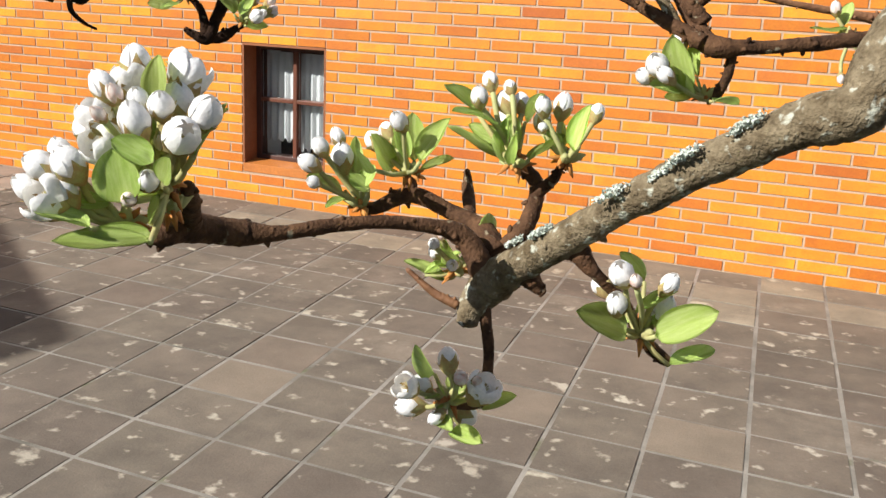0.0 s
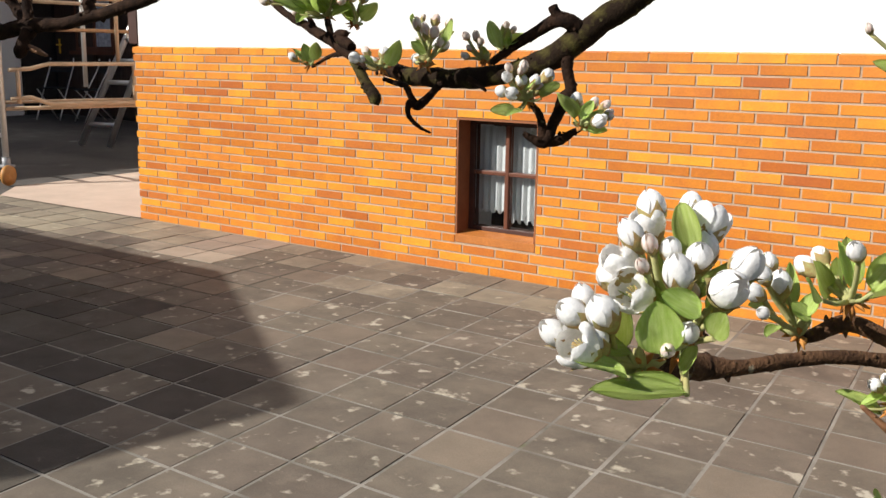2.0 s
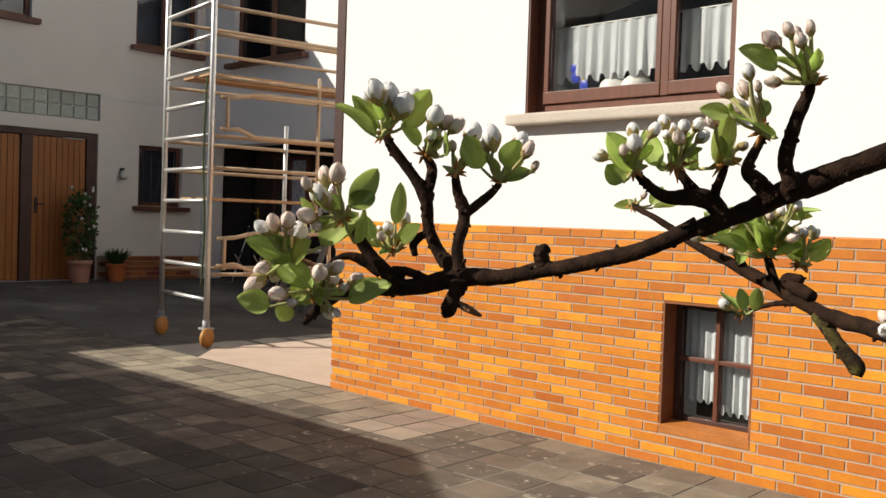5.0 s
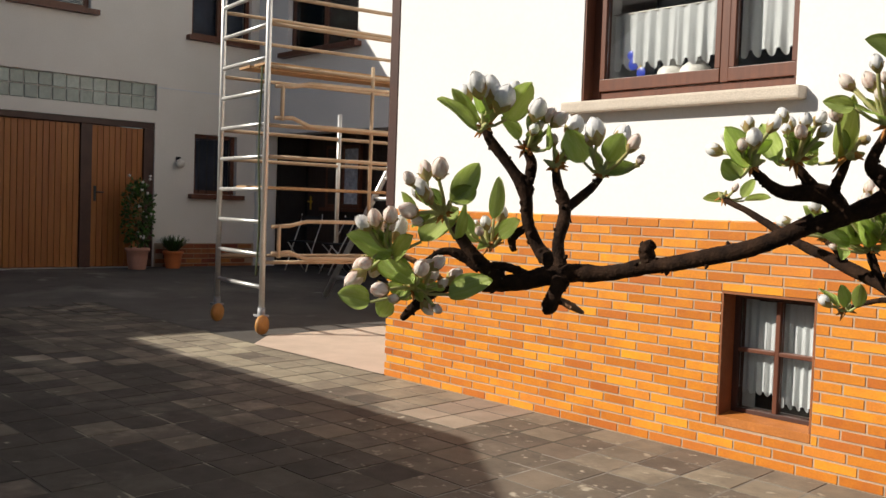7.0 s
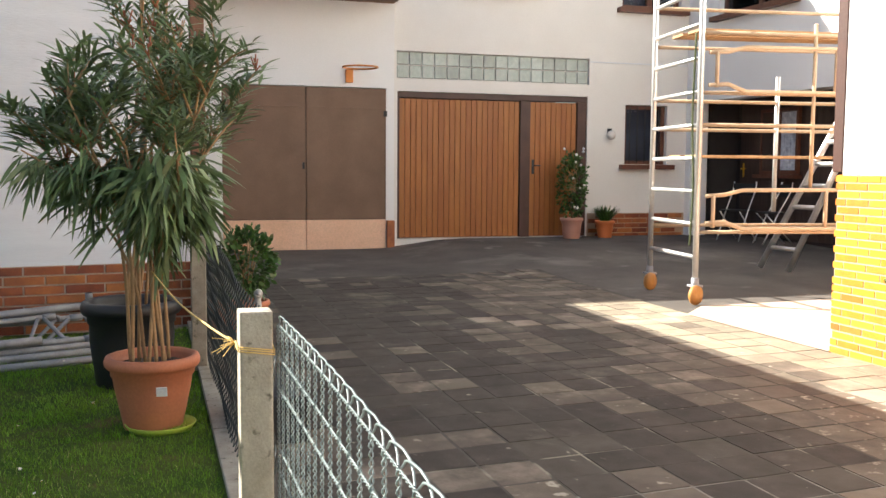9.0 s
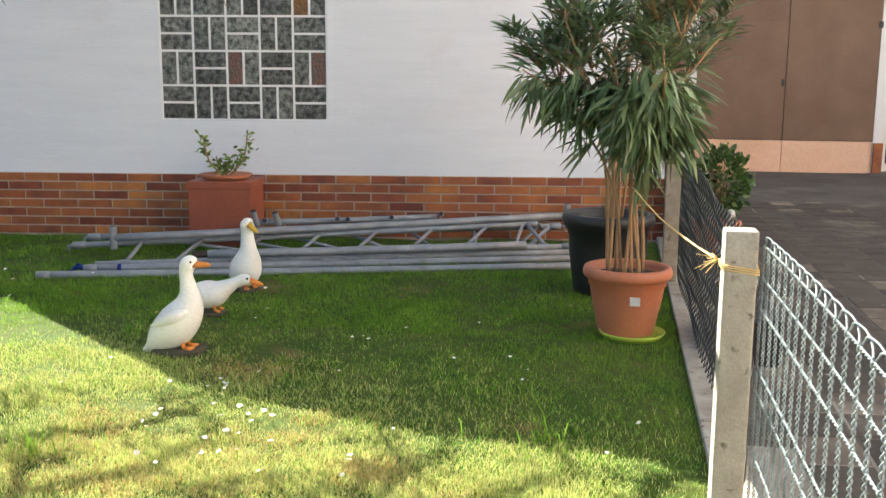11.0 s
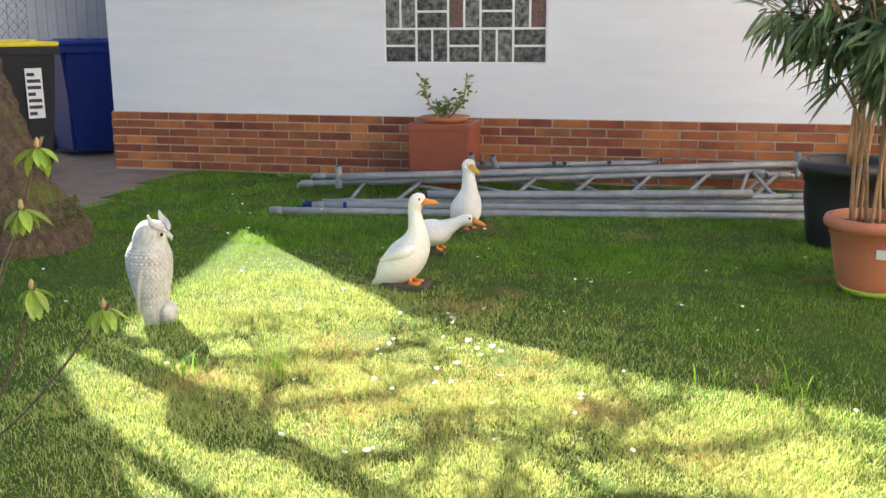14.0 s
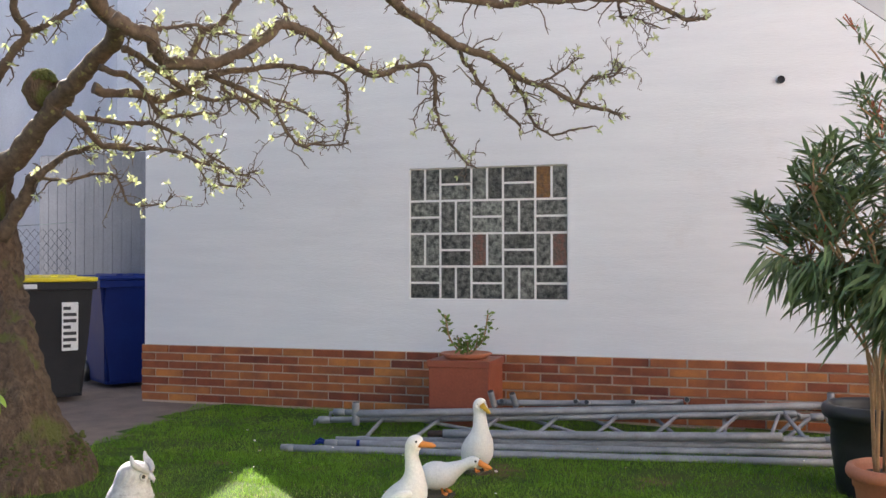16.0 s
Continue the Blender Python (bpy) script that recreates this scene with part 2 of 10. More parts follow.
STRAW = shade("straw_string", (0.72, 0.52, 0.2), (0.62, 0.42, 0.15), 0.9, 30, 200, 0.3)


# ---- mesh helpers ----
def mesh_of(bm, name, mats):
    me = bpy.data.meshes.new(name)
    bm.to_mesh(me)
    bm.free()
    for m in (mats if isinstance(mats, (list, tuple)) else [mats]):
        me.materials.append(m)
    return me


def smooth(me, on=True):
    for p in me.polygons:
        p.use_smooth = on
    return me


def thing(name, at, label, category, group="", rz=0.0):
    ob = new(name)
    ob.matrix_world = pose(*at, 0, 0, rz)
    ob.empty_display_size = 0.1
    return tagged(ob, label, category, group)


def part(name, bm, material, parent, label="", soft=False, kind=""):
    ob = new(name, mesh_of(bm, name, material))
    if soft:
        smooth(ob.data)
    ob.parent = parent
    return tagged(ob, label, "", "", kind)


def setting(name, bm, material, label="", category="", soft=False):
    ob = new(name, mesh_of(bm, name, material))
    if soft:
        smooth(ob.data)
    return tagged(ob, label, category, "", "structure")


def box(bm, x0, x1, y0, y1, z0, z1, bevel=0.0, m=None, mat=0):
    """A box between two corners, optionally bevelled and posed by m."""
    vs = [bm.verts.new((x, y, z)) for z in (z0, z1) for x, y in ((x0, y0), (x1, y0), (x1, y1), (x0, y1))]
    fs = [bm.faces.new([vs[i] for i in q]) for q in ((3, 2, 1, 0), (4, 5, 6, 7), (0, 1, 5, 4), (1, 2, 6, 5), (2, 3, 7, 6), (3, 0, 4, 7))]
    for f in fs:
        f.material_index = mat
    if bevel:
        es = list({e for f in fs for e in f.edges})
        r = bmesh.ops.bevel(bm, geom=es, offset=bevel, segments=2, affect="EDGES", profile=0.6)
        vs = list({v for f in r["faces"] for v in f.verts} | {v for v in vs if v.is_valid})
        for f in r["faces"]:
            f.material_index = mat
    if m is not None:
        bmesh.ops.transform(bm, matrix=m, verts=vs)
    return vs


def tube(bm, pts, radii, seg=10, caps=True, rough=0.0, mat=0, squash=None):
    """A tube along points with a radius at each; rough: uneven skin."""
    pts = [Vector(p) for p in pts]
    if not isinstance(radii, (list, tuple)):
        radii = [radii] * len(pts)
    rings, up = [], None
    for i, p in enumerate(pts):
        d = (pts[min(i + 1, len(pts) - 1)] - pts[max(i - 1, 0)]).normalized()
        if up is None:
            up = d.orthogonal().normalized()
        up = (up - d * up.dot(d)).normalized()
        side = d.cross(up)
        ring = []
        for k in range(seg):
            a = 2 * math.pi * k / seg
            r = radii[i]
            if rough:
                q = p + (up * math.cos(a) + side * math.sin(a)) * r
                r *= 1 + rough * (noise.noise(q * (0.55 / max(r, 0.001))) + 0.5 * noise.noise(q * (1.6 / max(r, 0.001))))
            ring.append(bm.verts.new(p + (up * math.cos(a) + side * math.sin(a)) * r))
        rings.append(ring)
    for a, b in zip(rings, rings[1:]):
        for k in range(seg):
            f = bm.faces.new((a[k], a[(k + 1) % seg], b[(k + 1) % seg], b[k]))
            f.material_index = mat
            f.smooth = True
    if caps:
        for ring in (rings[0][::-1], rings[-1]):
            f = bm.faces.new(ring)
            f.material_index = mat
    return rings


def spline(pts, n=6):
    """Catmull-Rom through tuples of any length; n steps a span."""
    P = [np.array(p, float) for p in pts]
    P = [2 * P[0] - P[1]] + P + [2 * P[-1] - P[-2]]
    out = []
    for i in range(1, len(P) - 2):
        for k in range(n):
            t = k / n
            a, b, c, d = P[i - 1:i + 3]
            out.append(0.5 * (2 * b + (c - a) * t + (2 * a - 5 * b + 4 * c - d) * t * t + (3 * b - a - 3 * c + d) * t ** 3))
    out.append(P[-2])
    return out


def lathe(bm, profile, seg=32, mat=0, closed=False, at=(0, 0, 0)):
    """A turned form from (radius, height) pairs."""
    rings = [[bm.verts.new((at[0] + r * math.cos(2 * math.pi * k / seg), at[1] + r * math.sin(2 * math.pi * k / seg), at[2] + z)) for k in range(seg)] for r, z in profile]
    pairs = list(zip(rings, rings[1:])) + ([(rings[-1], rings[0])] if closed else [])
    for a, b in pairs:
        for k in range(seg):
            f = bm.faces.new((a[k], a[(k + 1) % seg], b[(k + 1) % seg], b[k]))
            f.material_index = mat
            f.smooth = True
    if not closed:
        if profile[0][0] > 1e-4:
            bm.faces.new(rings[0][::-1]).material_index = mat
        if profile[-1][0] > 1e-4:
            bm.faces.new(rings[-1]).material_index = mat


def wall_with_holes(bm, u0, u1, v0, v1, holes, place, thick):
    """A wall between u0..u1 and heights v0..v1 with rectangular holes (u0, u1, v0, v1) that go right through.
    place(u, depth, v) gives the world point; depth runs from 0 (face) to thick."""
    us = sorted({u0, u1, *[h[0] for h in holes], *[h[1] for h in holes]})
    vs = sorted({v0, v1, *[h[2] for h in holes], *[h[3] for h in holes]})
    verts = {}

    def vert(u, d, v):
        k = (round(u, 4), d, round(v, 4))
        if k not in verts:
            verts[k] = bm.verts.new(place(u, d, v))
        return verts[k]

    def solid(i, j):
        if not (0 <= i < len(us) - 1 and 0 <= j < len(vs) - 1):
            return False
        uc, vc = (us[i] + us[i + 1]) / 2, (vs[j] + vs[j + 1]) / 2
        return not any(h[0] < uc < h[1] and h[2] < vc < h[3] for h in holes)

    for i in range(len(us) - 1):
        for j in range(len(vs) - 1):
            if not solid(i, j):
                continue
            a, b, c, d = us[i], us[i + 1], vs[j], vs[j + 1]
            bm.faces.new((vert(a, 0, c), vert(b, 0, c), vert(b, 0, d), vert(a, 0, d)))
            bm.faces.new((vert(a, thick, d), vert(b, thick, d), vert(b, thick, c), vert(a, thick, c)))
            for di, dj, q in ((-1, 0, (a, a, c, d)), (1, 0, (b, b, c, d)), (0, -1, (a, b, c, c)), (0, 1, (a, b, d, d))):
                if not solid(i + di, j + dj):
                    bm.faces.new((vert(q[0], 0, q[2]), vert(q[1], 0, q[3]), vert(q[1], thick, q[3]), vert(q[0], thick, q[2])))
    bmesh.ops.recalc_face_normals(bm, faces=bm.faces)


def step01(v, a, b):
    t = min(max((v - a) / (b - a), 0.0), 1.0)
    return t * t * (3 - 2 * t)


def yard_z(x, y):
    """The yard rises a hand's width towards the garage."""
    return 0.125 * step01(-x, 8.2, 13.0) * step01(y, 3.9, 5.2)


# ---- ground ----
def sheet(x0, x1, y0, y1, step, height, inside=None):
    bm = bmesh.new()
    nx, ny = max(1, round((x1 - x0) / step)), max(1, round((y1 - y0) / step))
    g = {}
    for i in range(nx + 1):
        for j in range(ny + 1):
            x, y = x0 + (x1 - x0) * i / nx, y0 + (y1 - y0) * j / ny
            g[i, j] = bm.verts.new((x, y, height(x, y)))
    for i in range(nx):
        for j in range(ny):
            c = g[i, j].co
            if inside is None or inside(c.x + step / 2, c.y + step / 2):
                bm.faces.new((g[i, j], g[i + 1, j], g[i + 1, j + 1], g[i, j + 1]))
    bmesh.ops.delete(bm, geom=[v for v in bm.verts if not v.link_faces], context="VERTS")
    return bm


bm = bmesh.new()
bmesh.ops.create_grid(bm, x_segments=8, y_segments=8, size=900)
bmesh.ops.translate(bm, verts=bm.verts, vec=(0, 0, -0.06))
setting("ground", bm, PATH_EARTH, "bare ground that reaches to the horizon", "ground")

SLAB_X0, SLAB_W = -9.80, 0.245
setting("yard", sheet(-13.6, -4.8, 1.2, 9.4, 0.4, lambda x, y: yard_z(x, y) - 0.004, lambda x, y: x < SLAB_X0 + 0.3 or y > 4.9), ASPHALT, "dark weathered concrete yard before the garage", "yard", soft=True)
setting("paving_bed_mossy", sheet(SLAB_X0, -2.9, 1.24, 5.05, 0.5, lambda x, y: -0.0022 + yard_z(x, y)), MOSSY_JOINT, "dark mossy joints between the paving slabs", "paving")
setting("paving_bed", sheet(-2.9, 6.2, 1.24, 5.05, 0.5, lambda x, y: -0.0022 + yard_z(x, y)), JOINT, "sandy bed with pale joints between paving slabs", "paving")


def lawn_z(x, y):
    return 0.012 + 0.012 * noise.noise(Vector((x * 0.7, y * 0.7, 0)))


def lawn_inside(x, y):
    if y > 1.13:
        return False
    wall = -6.789 - 0.1443 * y          # shed face, roughly
    if x < wall / 0.9895 + 0.16:
        return False
    # bare path before the bins and along the shed's left part
    if x < -3.3 and y < -3.35 + 0.333 * (x + 3.6) + 0.09 * noise.noise(Vector((x * 3, y * 3, 0))):
        return False
    return True


setting("lawn", sheet(-7.4, 6.0, -9.0, 1.13, 0.2, lawn_z, lawn_inside), TURF, "green lawn with daisies and dry moss patches", "lawn", soft=True)
bm = sheet(-9.5, 6.0, -9.2, 1.2, 0.5, lambda x, y: -0.012)
setting("earth_path", bm, PATH_EARTH, "brown bare earth along the shed wall", "path")

# concrete edging between lawn and yard
bm = bmesh.new()
for i in range(9):
    box(bm, -7.0 + i * 1.0, -7.0 + i * 1.0 + 0.992, 1.13, 1.24, -0.1, 0.035, 0.006)
setting("lawn_kerb", bm, CONCRETE, "narrow concrete kerb between lawn and paving", "kerb")

# pale concrete apron beside the house corner
bm = bmesh.new()
vs = [bm.verts.new(p) for p in ((-4.93, 4.992, 0.006), (-6.55, 4.965, 0.006), (-6.92, 5.32, 0.006), (-7.0, 7.2, 0.012), (-4.93, 7.2, 0.012))]
bm.faces.new(vs[::-1])
bmesh.ops.recalc_face_normals(bm, faces=bm.faces)
setting("apron", bm, PINK_CONCRETE, "pale pinkish concrete apron at the house corner", "paving")

# ---- dwelling with orange clinker base ----
HX0, HX1, HY, BRICK_H = -4.92, 4.5, 5.0, 1.125
WIN = (-3.33, -2.09, 1.735, 2.95)      # window opening: x0, x1, z0, z1
CEL = (-2.395, -1.925, 0.195, 0.79)    # cellar window
bm = bmesh.new()
wall_with_holes(bm, HX0 + 0.02, HX1, -0.2, 6.2, [WIN, CEL], lambda u, d, v: (u, HY + 0.025 + d, v), 0.32)
wall_house = setting("wall_house", bm, [PLASTER], "bright white plaster house wall over a clinker base", "wall")
bm = bmesh.new()
box(bm, HX0 + 0.02, HX0 + 0.34, HY + 0.347, 14.0, -0.2, 6.2)
setting("wall_house_side", bm, PLASTER, "white plaster side wall of the house", "wall")
bm = bmesh.new()
box(bm, HX1 - 0.3, HX1, HY + 0.347, 14.0, -0.2, 6.2)
box(bm, HX0 + 0.343, HX1 - 0.303, 13.7, 14.0, -0.2, 6.2)
setting("wall_house_back", bm, PLASTER, "white plaster back walls of the house", "wall")
bm = bmesh.new()
for s in (-1, 1):
    vs = [bm.verts.new(p) for p in ((HX0 - 0.3, HY - 0.45 if s < 0 else 14.4, 6.1), (HX1 + 0.3, HY - 0.45 if s < 0 else 14.4, 6.1), (HX1 + 0.3, 9.6, 8.6), (HX0 - 0.3, 9.6, 8.6))]
    bm.faces.new(vs)
bmesh.ops.solidify(bm, geom=bm.faces[:], thickness=0.15)
setting("roof_house", bm, ROOF_TILE, "brown tiled house roof", "roof")
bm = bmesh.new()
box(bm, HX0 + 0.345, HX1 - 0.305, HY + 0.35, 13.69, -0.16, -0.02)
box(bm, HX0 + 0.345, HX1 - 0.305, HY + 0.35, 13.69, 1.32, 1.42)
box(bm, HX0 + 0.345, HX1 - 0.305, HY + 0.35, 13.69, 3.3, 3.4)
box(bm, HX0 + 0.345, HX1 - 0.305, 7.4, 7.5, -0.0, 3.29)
setting("house_floors", bm, UNLIT_ROOM, "dark inner floors and partition of the house", "floor")

# ---- garage building, behind ----
GX = -13.34
GAR = (4.30, 7.29, 0.125, 2.255)
GBL = (4.29, 7.31, 2.44, 2.825)
GW = (7.93, 8.66, 1.235, 2.15)
UW = (7.84, 8.86, 3.62, 4.75)
UW0 = (5.25, 6.30, 3.75, 4.85)
bm = bmesh.new()
wall_with_holes(bm, 4.24, 9.4, -0.2, 6.34, [GAR, GBL, GW, UW, UW0], lambda u, d, v: (GX - d, u, v), 0.3)
setting("wall_garage", bm, PLASTER_GREY, "greyish white plaster wall of the garage building", "wall")
BARN = (1.83, 4.12, -0.02, 2.28)
bm = bmesh.new()
wall_with_holes(bm, -5.2, 4.237, -0.2, 3.468, [BARN], lambda u, d, v: (GX + 0.06 - d, u, v), 0.3)
setting("wall_barn", bm, PLASTER, "cream white plaster wall of the barn", "wall")
bm = bmesh.new()
for k in range(8):
    box(bm, GX - 0.05 + 0.122 * k, GX - 0.05 + 0.122 * k + 0.119, -5.3, 4.236, 3.472 + 0.002 * (k % 2), 3.54, 0.003)
box(bm, GX + 0.928, GX + 0.965, -5.32, 4.25, 3.44, 3.64, 0.006)
setting("barn_eave", bm, shade("brown_eave_boards", (0.33, 0.185, 0.105), (0.22, 0.12, 0.068), 0.75, 5, 70, 0.3, stretch=(6, 0.6, 6)), "brown boarded underside of the projecting barn eave", "eave")
bm = bmesh.new()
box(bm, GX - 0.25, GX + 0.03, -5.2, 4.236, 3.545, 6.34)
setting("wall_barn_upper", bm, PLASTER_GREY, "plain upper wall of the barn", "wall")
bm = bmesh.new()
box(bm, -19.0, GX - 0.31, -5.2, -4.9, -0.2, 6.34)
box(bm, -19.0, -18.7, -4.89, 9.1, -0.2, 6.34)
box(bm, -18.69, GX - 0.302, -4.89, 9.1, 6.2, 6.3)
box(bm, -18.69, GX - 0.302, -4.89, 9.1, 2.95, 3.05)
setting("garage_shell", bm, UNLIT_ROOM, "dark inner shell of the garage building", "wall")
bm = bmesh.new()
vs = [bm.verts.new(p) for p in ((GX + 0.12, -5.4, 6.30), (GX + 0.12, 9.4, 6.30), (-16.2, 9.4, 8.2), (-16.2, -5.4, 8.2))]
bm.faces.new(vs)
vs = [bm.verts.new(p) for p in ((-19.2, -5.4, 6.30), (-19.2, 9.4, 6.30), (-16.2, 9.4, 8.2), (-16.2, -5.4, 8.2))]
bm.faces.new(vs[::-1])
bmesh.ops.solidify(bm, geom=bm.faces[:], thickness=0.1)
setting("roof_garage", bm, ROOF_TILE, "brown tiled roof of the garage building", "roof")

# wing at the back, with a dark covered porch below
BY = 9.0
PORCH = (-13.2, -6.0, 0.02, 2.2)
BW = (-12.5, -10.72, 3.42, 4.75)
bm = bmesh.new()
wall_with_holes(bm, GX + 0.003, HX0 + 0.017, -0.2, 6.3, [PORCH, BW], lambda u, d, v: (u, BY + d, v), 0.3)
setting("wall_wing", bm, PLASTER, "white plaster wall of the wing over the porch", "wall")
# porch shell is coloured near-black to stand for its inner shade
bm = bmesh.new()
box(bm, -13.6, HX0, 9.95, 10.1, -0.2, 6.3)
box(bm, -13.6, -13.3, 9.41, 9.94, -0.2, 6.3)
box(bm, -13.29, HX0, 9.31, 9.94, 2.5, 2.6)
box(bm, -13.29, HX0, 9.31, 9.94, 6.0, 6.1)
setting("porch_shell", bm, UNLIT_ROOM, "porch walls and ceiling in near-black for the shade inside", "wall")
bm = sheet(-13.3, HX0, 7.2, 9.94, 0.5, lambda x, y: yard_z(x, y) + 0.003)
setting("porch_floor", bm, ASPHALT, "dark concrete floor of the porch", "floor")

# ---- shed with glass-block window, beside the lawn ----
SA = radians(8.296)
SN = Vector((math.cos(SA), math.sin(SA), 0))          # out of the wall
ST = Vector((-math.sin(SA), math.cos(SA), 0))         # along the wall, towards the garage
S0 = SN * -6.789


def on_shed(u, out, z):
    """Point u metres along the shed wall, out metres before it, z high."""
    return S0 + ST * u + SN * out + Vector((0, 0, z))


def along_shed(p):
    return (Vector(p) - S0).dot(ST)


U0, U1 = along_shed((-6.156, -4.83, 0)), along_shed((-7.03, 1.17, 0))
GB = (along_shed((-6.496, -2.505, 0)), along_shed((-6.673, -1.291, 0)), 0.866, 1.866)
UR, UE = along_shed((-6.4, -3.14, 0)), along_shed((-6.8, -0.42, 0))
bm = bmesh.new()
wall_with_holes(bm, U0, U1, -0.2, 2.35, [GB], lambda u, d, v: on_shed(u, -d, v), 0.3)
# gable above, and the lower sloping annex towards the garage
UL1, UL2, UL3 = along_shed((-6.22, -4.4, 0)), along_shed((-6.30, -3.86, 0)), along_shed((-6.34, -3.62, 0))
prof = [(U0, 2.35), (U0, 3.3), (UL1, 3.72), (UL2, 3.90), (UL3, 4.76), (UR, 5.04), (UE, 3.75), (U1, 2.47), (U1, 2.35)]
f0 = [bm.verts.new(on_shed(u, 0, z)) for u, z in prof]
f1 = [bm.verts.new(on_shed(u, -0.3, z)) for u, z in prof]
bm.faces.new(f0)
bm.faces.new(f1[::-1])
for i in range(len(prof)):
    j = (i + 1) % len(prof)
    bm.faces.new((f0[j], f0[i], f1[i], f1[j]))
bmesh.ops.recalc_face_normals(bm, faces=bm.faces)
setting("wall_shed", bm, PLASTER_OLD, "rough white plaster wall of the shed", "wall")
bm = bmesh.new()
back = -6.0
for (ua, za), (ub, zb) in (((U0 - 0.03, 3.275), (UL1, 3.725)), ((UL1, 3.725), (UL2, 3.905)), ((UL2, 3.905), (UL3, 4.765)), ((UL3, 4.765), (UR, 5.045)), ((UR, 5.045), (UE, 3.755)), ((UE, 3.755), (U1, 2.475))):
    vs = [bm.verts.new(on_shed(ua, 0.0, za)), bm.verts.new(on_shed(ub, 0.0, zb)), bm.verts.new(on_shed(ub, 0.0, zb) + Vector((back, 0.04, 0))), bm.verts.new(on_shed(ua, 0.0, za) + Vector((back, 0.04, 0)))]
    bm.faces.new(vs)
bmesh.ops.solidify(bm, geom=bm.faces[:], thickness=0.04)
setting("roof_shed", bm, ROOF_TILE, "brown roof of the shed", "roof")
bm = bmesh.new()
for u, z in ((U0, 3.2), (U1 - 0.25, 2.3), (UE - 0.3, 3.6)):
    q = [on_shed(u, -0.302, -0.2), on_shed(u + 0.25, -0.302, -0.2), on_shed(u + 0.25, back, -0.2), on_shed(u, back, -0.2)]
    lo = [bm.verts.new(p) for p in q]
    hi = [bm.verts.new(p + Vector((0, 0, z + 0.2))) for p in q]
    bm.faces.new(lo[::-1]), bm.faces.new(hi)
    for i in range(4):
        bm.faces.new((lo[i], lo[(i + 1) % 4], hi[(i + 1) % 4], hi[i]))
bmesh.ops.recalc_face_normals(bm, faces=bm.faces)
setting("wall_shed_side", bm, PLASTER_OLD, "side walls of the shed", "wall")


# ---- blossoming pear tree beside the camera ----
# BARK, BARK_MOSS: darkness of boughs against the bright wall put into the colour
BARK = shade("silhouette_pear_bark", (0.044, 0.022, 0.012), (0.012, 0.007, 0.005), 0.85, 150, 900, 0.8, spots=(0.17, 0.15, 0.09), spot_scale=190, spot_cut=0.70, depth=0.0010, spec=0.12)
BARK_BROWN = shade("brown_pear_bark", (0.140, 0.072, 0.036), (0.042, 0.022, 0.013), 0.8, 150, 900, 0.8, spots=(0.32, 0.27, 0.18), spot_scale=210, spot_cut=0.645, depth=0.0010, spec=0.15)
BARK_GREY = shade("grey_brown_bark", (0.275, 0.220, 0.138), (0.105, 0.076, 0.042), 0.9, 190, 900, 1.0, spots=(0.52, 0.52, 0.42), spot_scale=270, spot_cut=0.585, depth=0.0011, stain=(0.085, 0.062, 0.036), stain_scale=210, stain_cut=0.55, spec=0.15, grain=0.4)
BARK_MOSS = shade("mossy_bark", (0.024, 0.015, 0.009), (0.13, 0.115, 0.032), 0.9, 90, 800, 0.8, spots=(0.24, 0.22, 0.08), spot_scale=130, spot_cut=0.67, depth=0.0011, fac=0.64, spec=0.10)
BARK_RED = shade("reddish_young_bark", (0.16, 0.065, 0.028), (0.28, 0.14, 0.06), 0.7, 70, 380, 0.6, depth=0.0015)
LICHEN = shade("pale_lichen", (0.66, 0.70, 0.62), (0.50, 0.55, 0.47), 0.95, 120, 500, 0.9, depth=0.001)
PETAL = shade("white_petal", (0.97, 0.965, 0.95), (0.94, 0.91, 0.88), 0.6, 2.2, 9, 0.1, sheer=0.2, depth=0.02, spec=0.25)
PETAL_PINK = shade("pink_tinged_petal", (0.93, 0.84, 0.76), (0.74, 0.40, 0.31), 0.6, 2.4, 9, 0.1, sheer=0.2, fac=0.62, stretch=(1, 1, 0.45), depth=0.02, spec=0.2)
CALYX = shade("downy_calyx", (0.50, 0.48, 0.20), (0.46, 0.27, 0.12), 0.85, 2.5, 12, 0.2, sheer=0.15, depth=0.02, spec=0.15)
STALK = shade("pale_green_stalk", (0.56, 0.61, 0.28), (0.52, 0.44, 0.19), 0.85, 70, 300, 0.3, sheer=0.25, depth=0.001, spec=0.15)
LEAF = shade("young_pear_leaf", (0.50, 0.63, 0.15), (0.64, 0.73, 0.30), 0.5, 2.2, 26, 0.3, sheer=0.32, vary=0.16, stretch=(3, 1, 1), depth=0.02, spec=0.3)
BUD_SCALE = shade("rusty_bud_scale", (0.62, 0.27, 0.055), (0.36, 0.13, 0.035), 0.8, 90, 400, 0.3, depth=0.001)

PEAR_AT = Vector((1.35, 1.9, 0))
pear = thing("pear_tree", PEAR_AT, "pear tree in bud with lichen-grown boughs over the paving", "tree")
bm = bmesh.new()
tube(bm, [(p[0] - PEAR_AT.x, p[1] - PEAR_AT.y, p[2]) for p in spline([(1.35, 1.9, -0.05), (1.33, 1.88, 0.4), (1.28, 1.84, 0.9), (1.22, 1.86, 1.5), (1.25, 1.95, 2.3)], 8)],
     [0.12 - 0.0016 * i for i in range(33)], 20, rough=0.12)
part("trunk", bm, BARK_GREY, pear, "grey lichen-grown trunk")


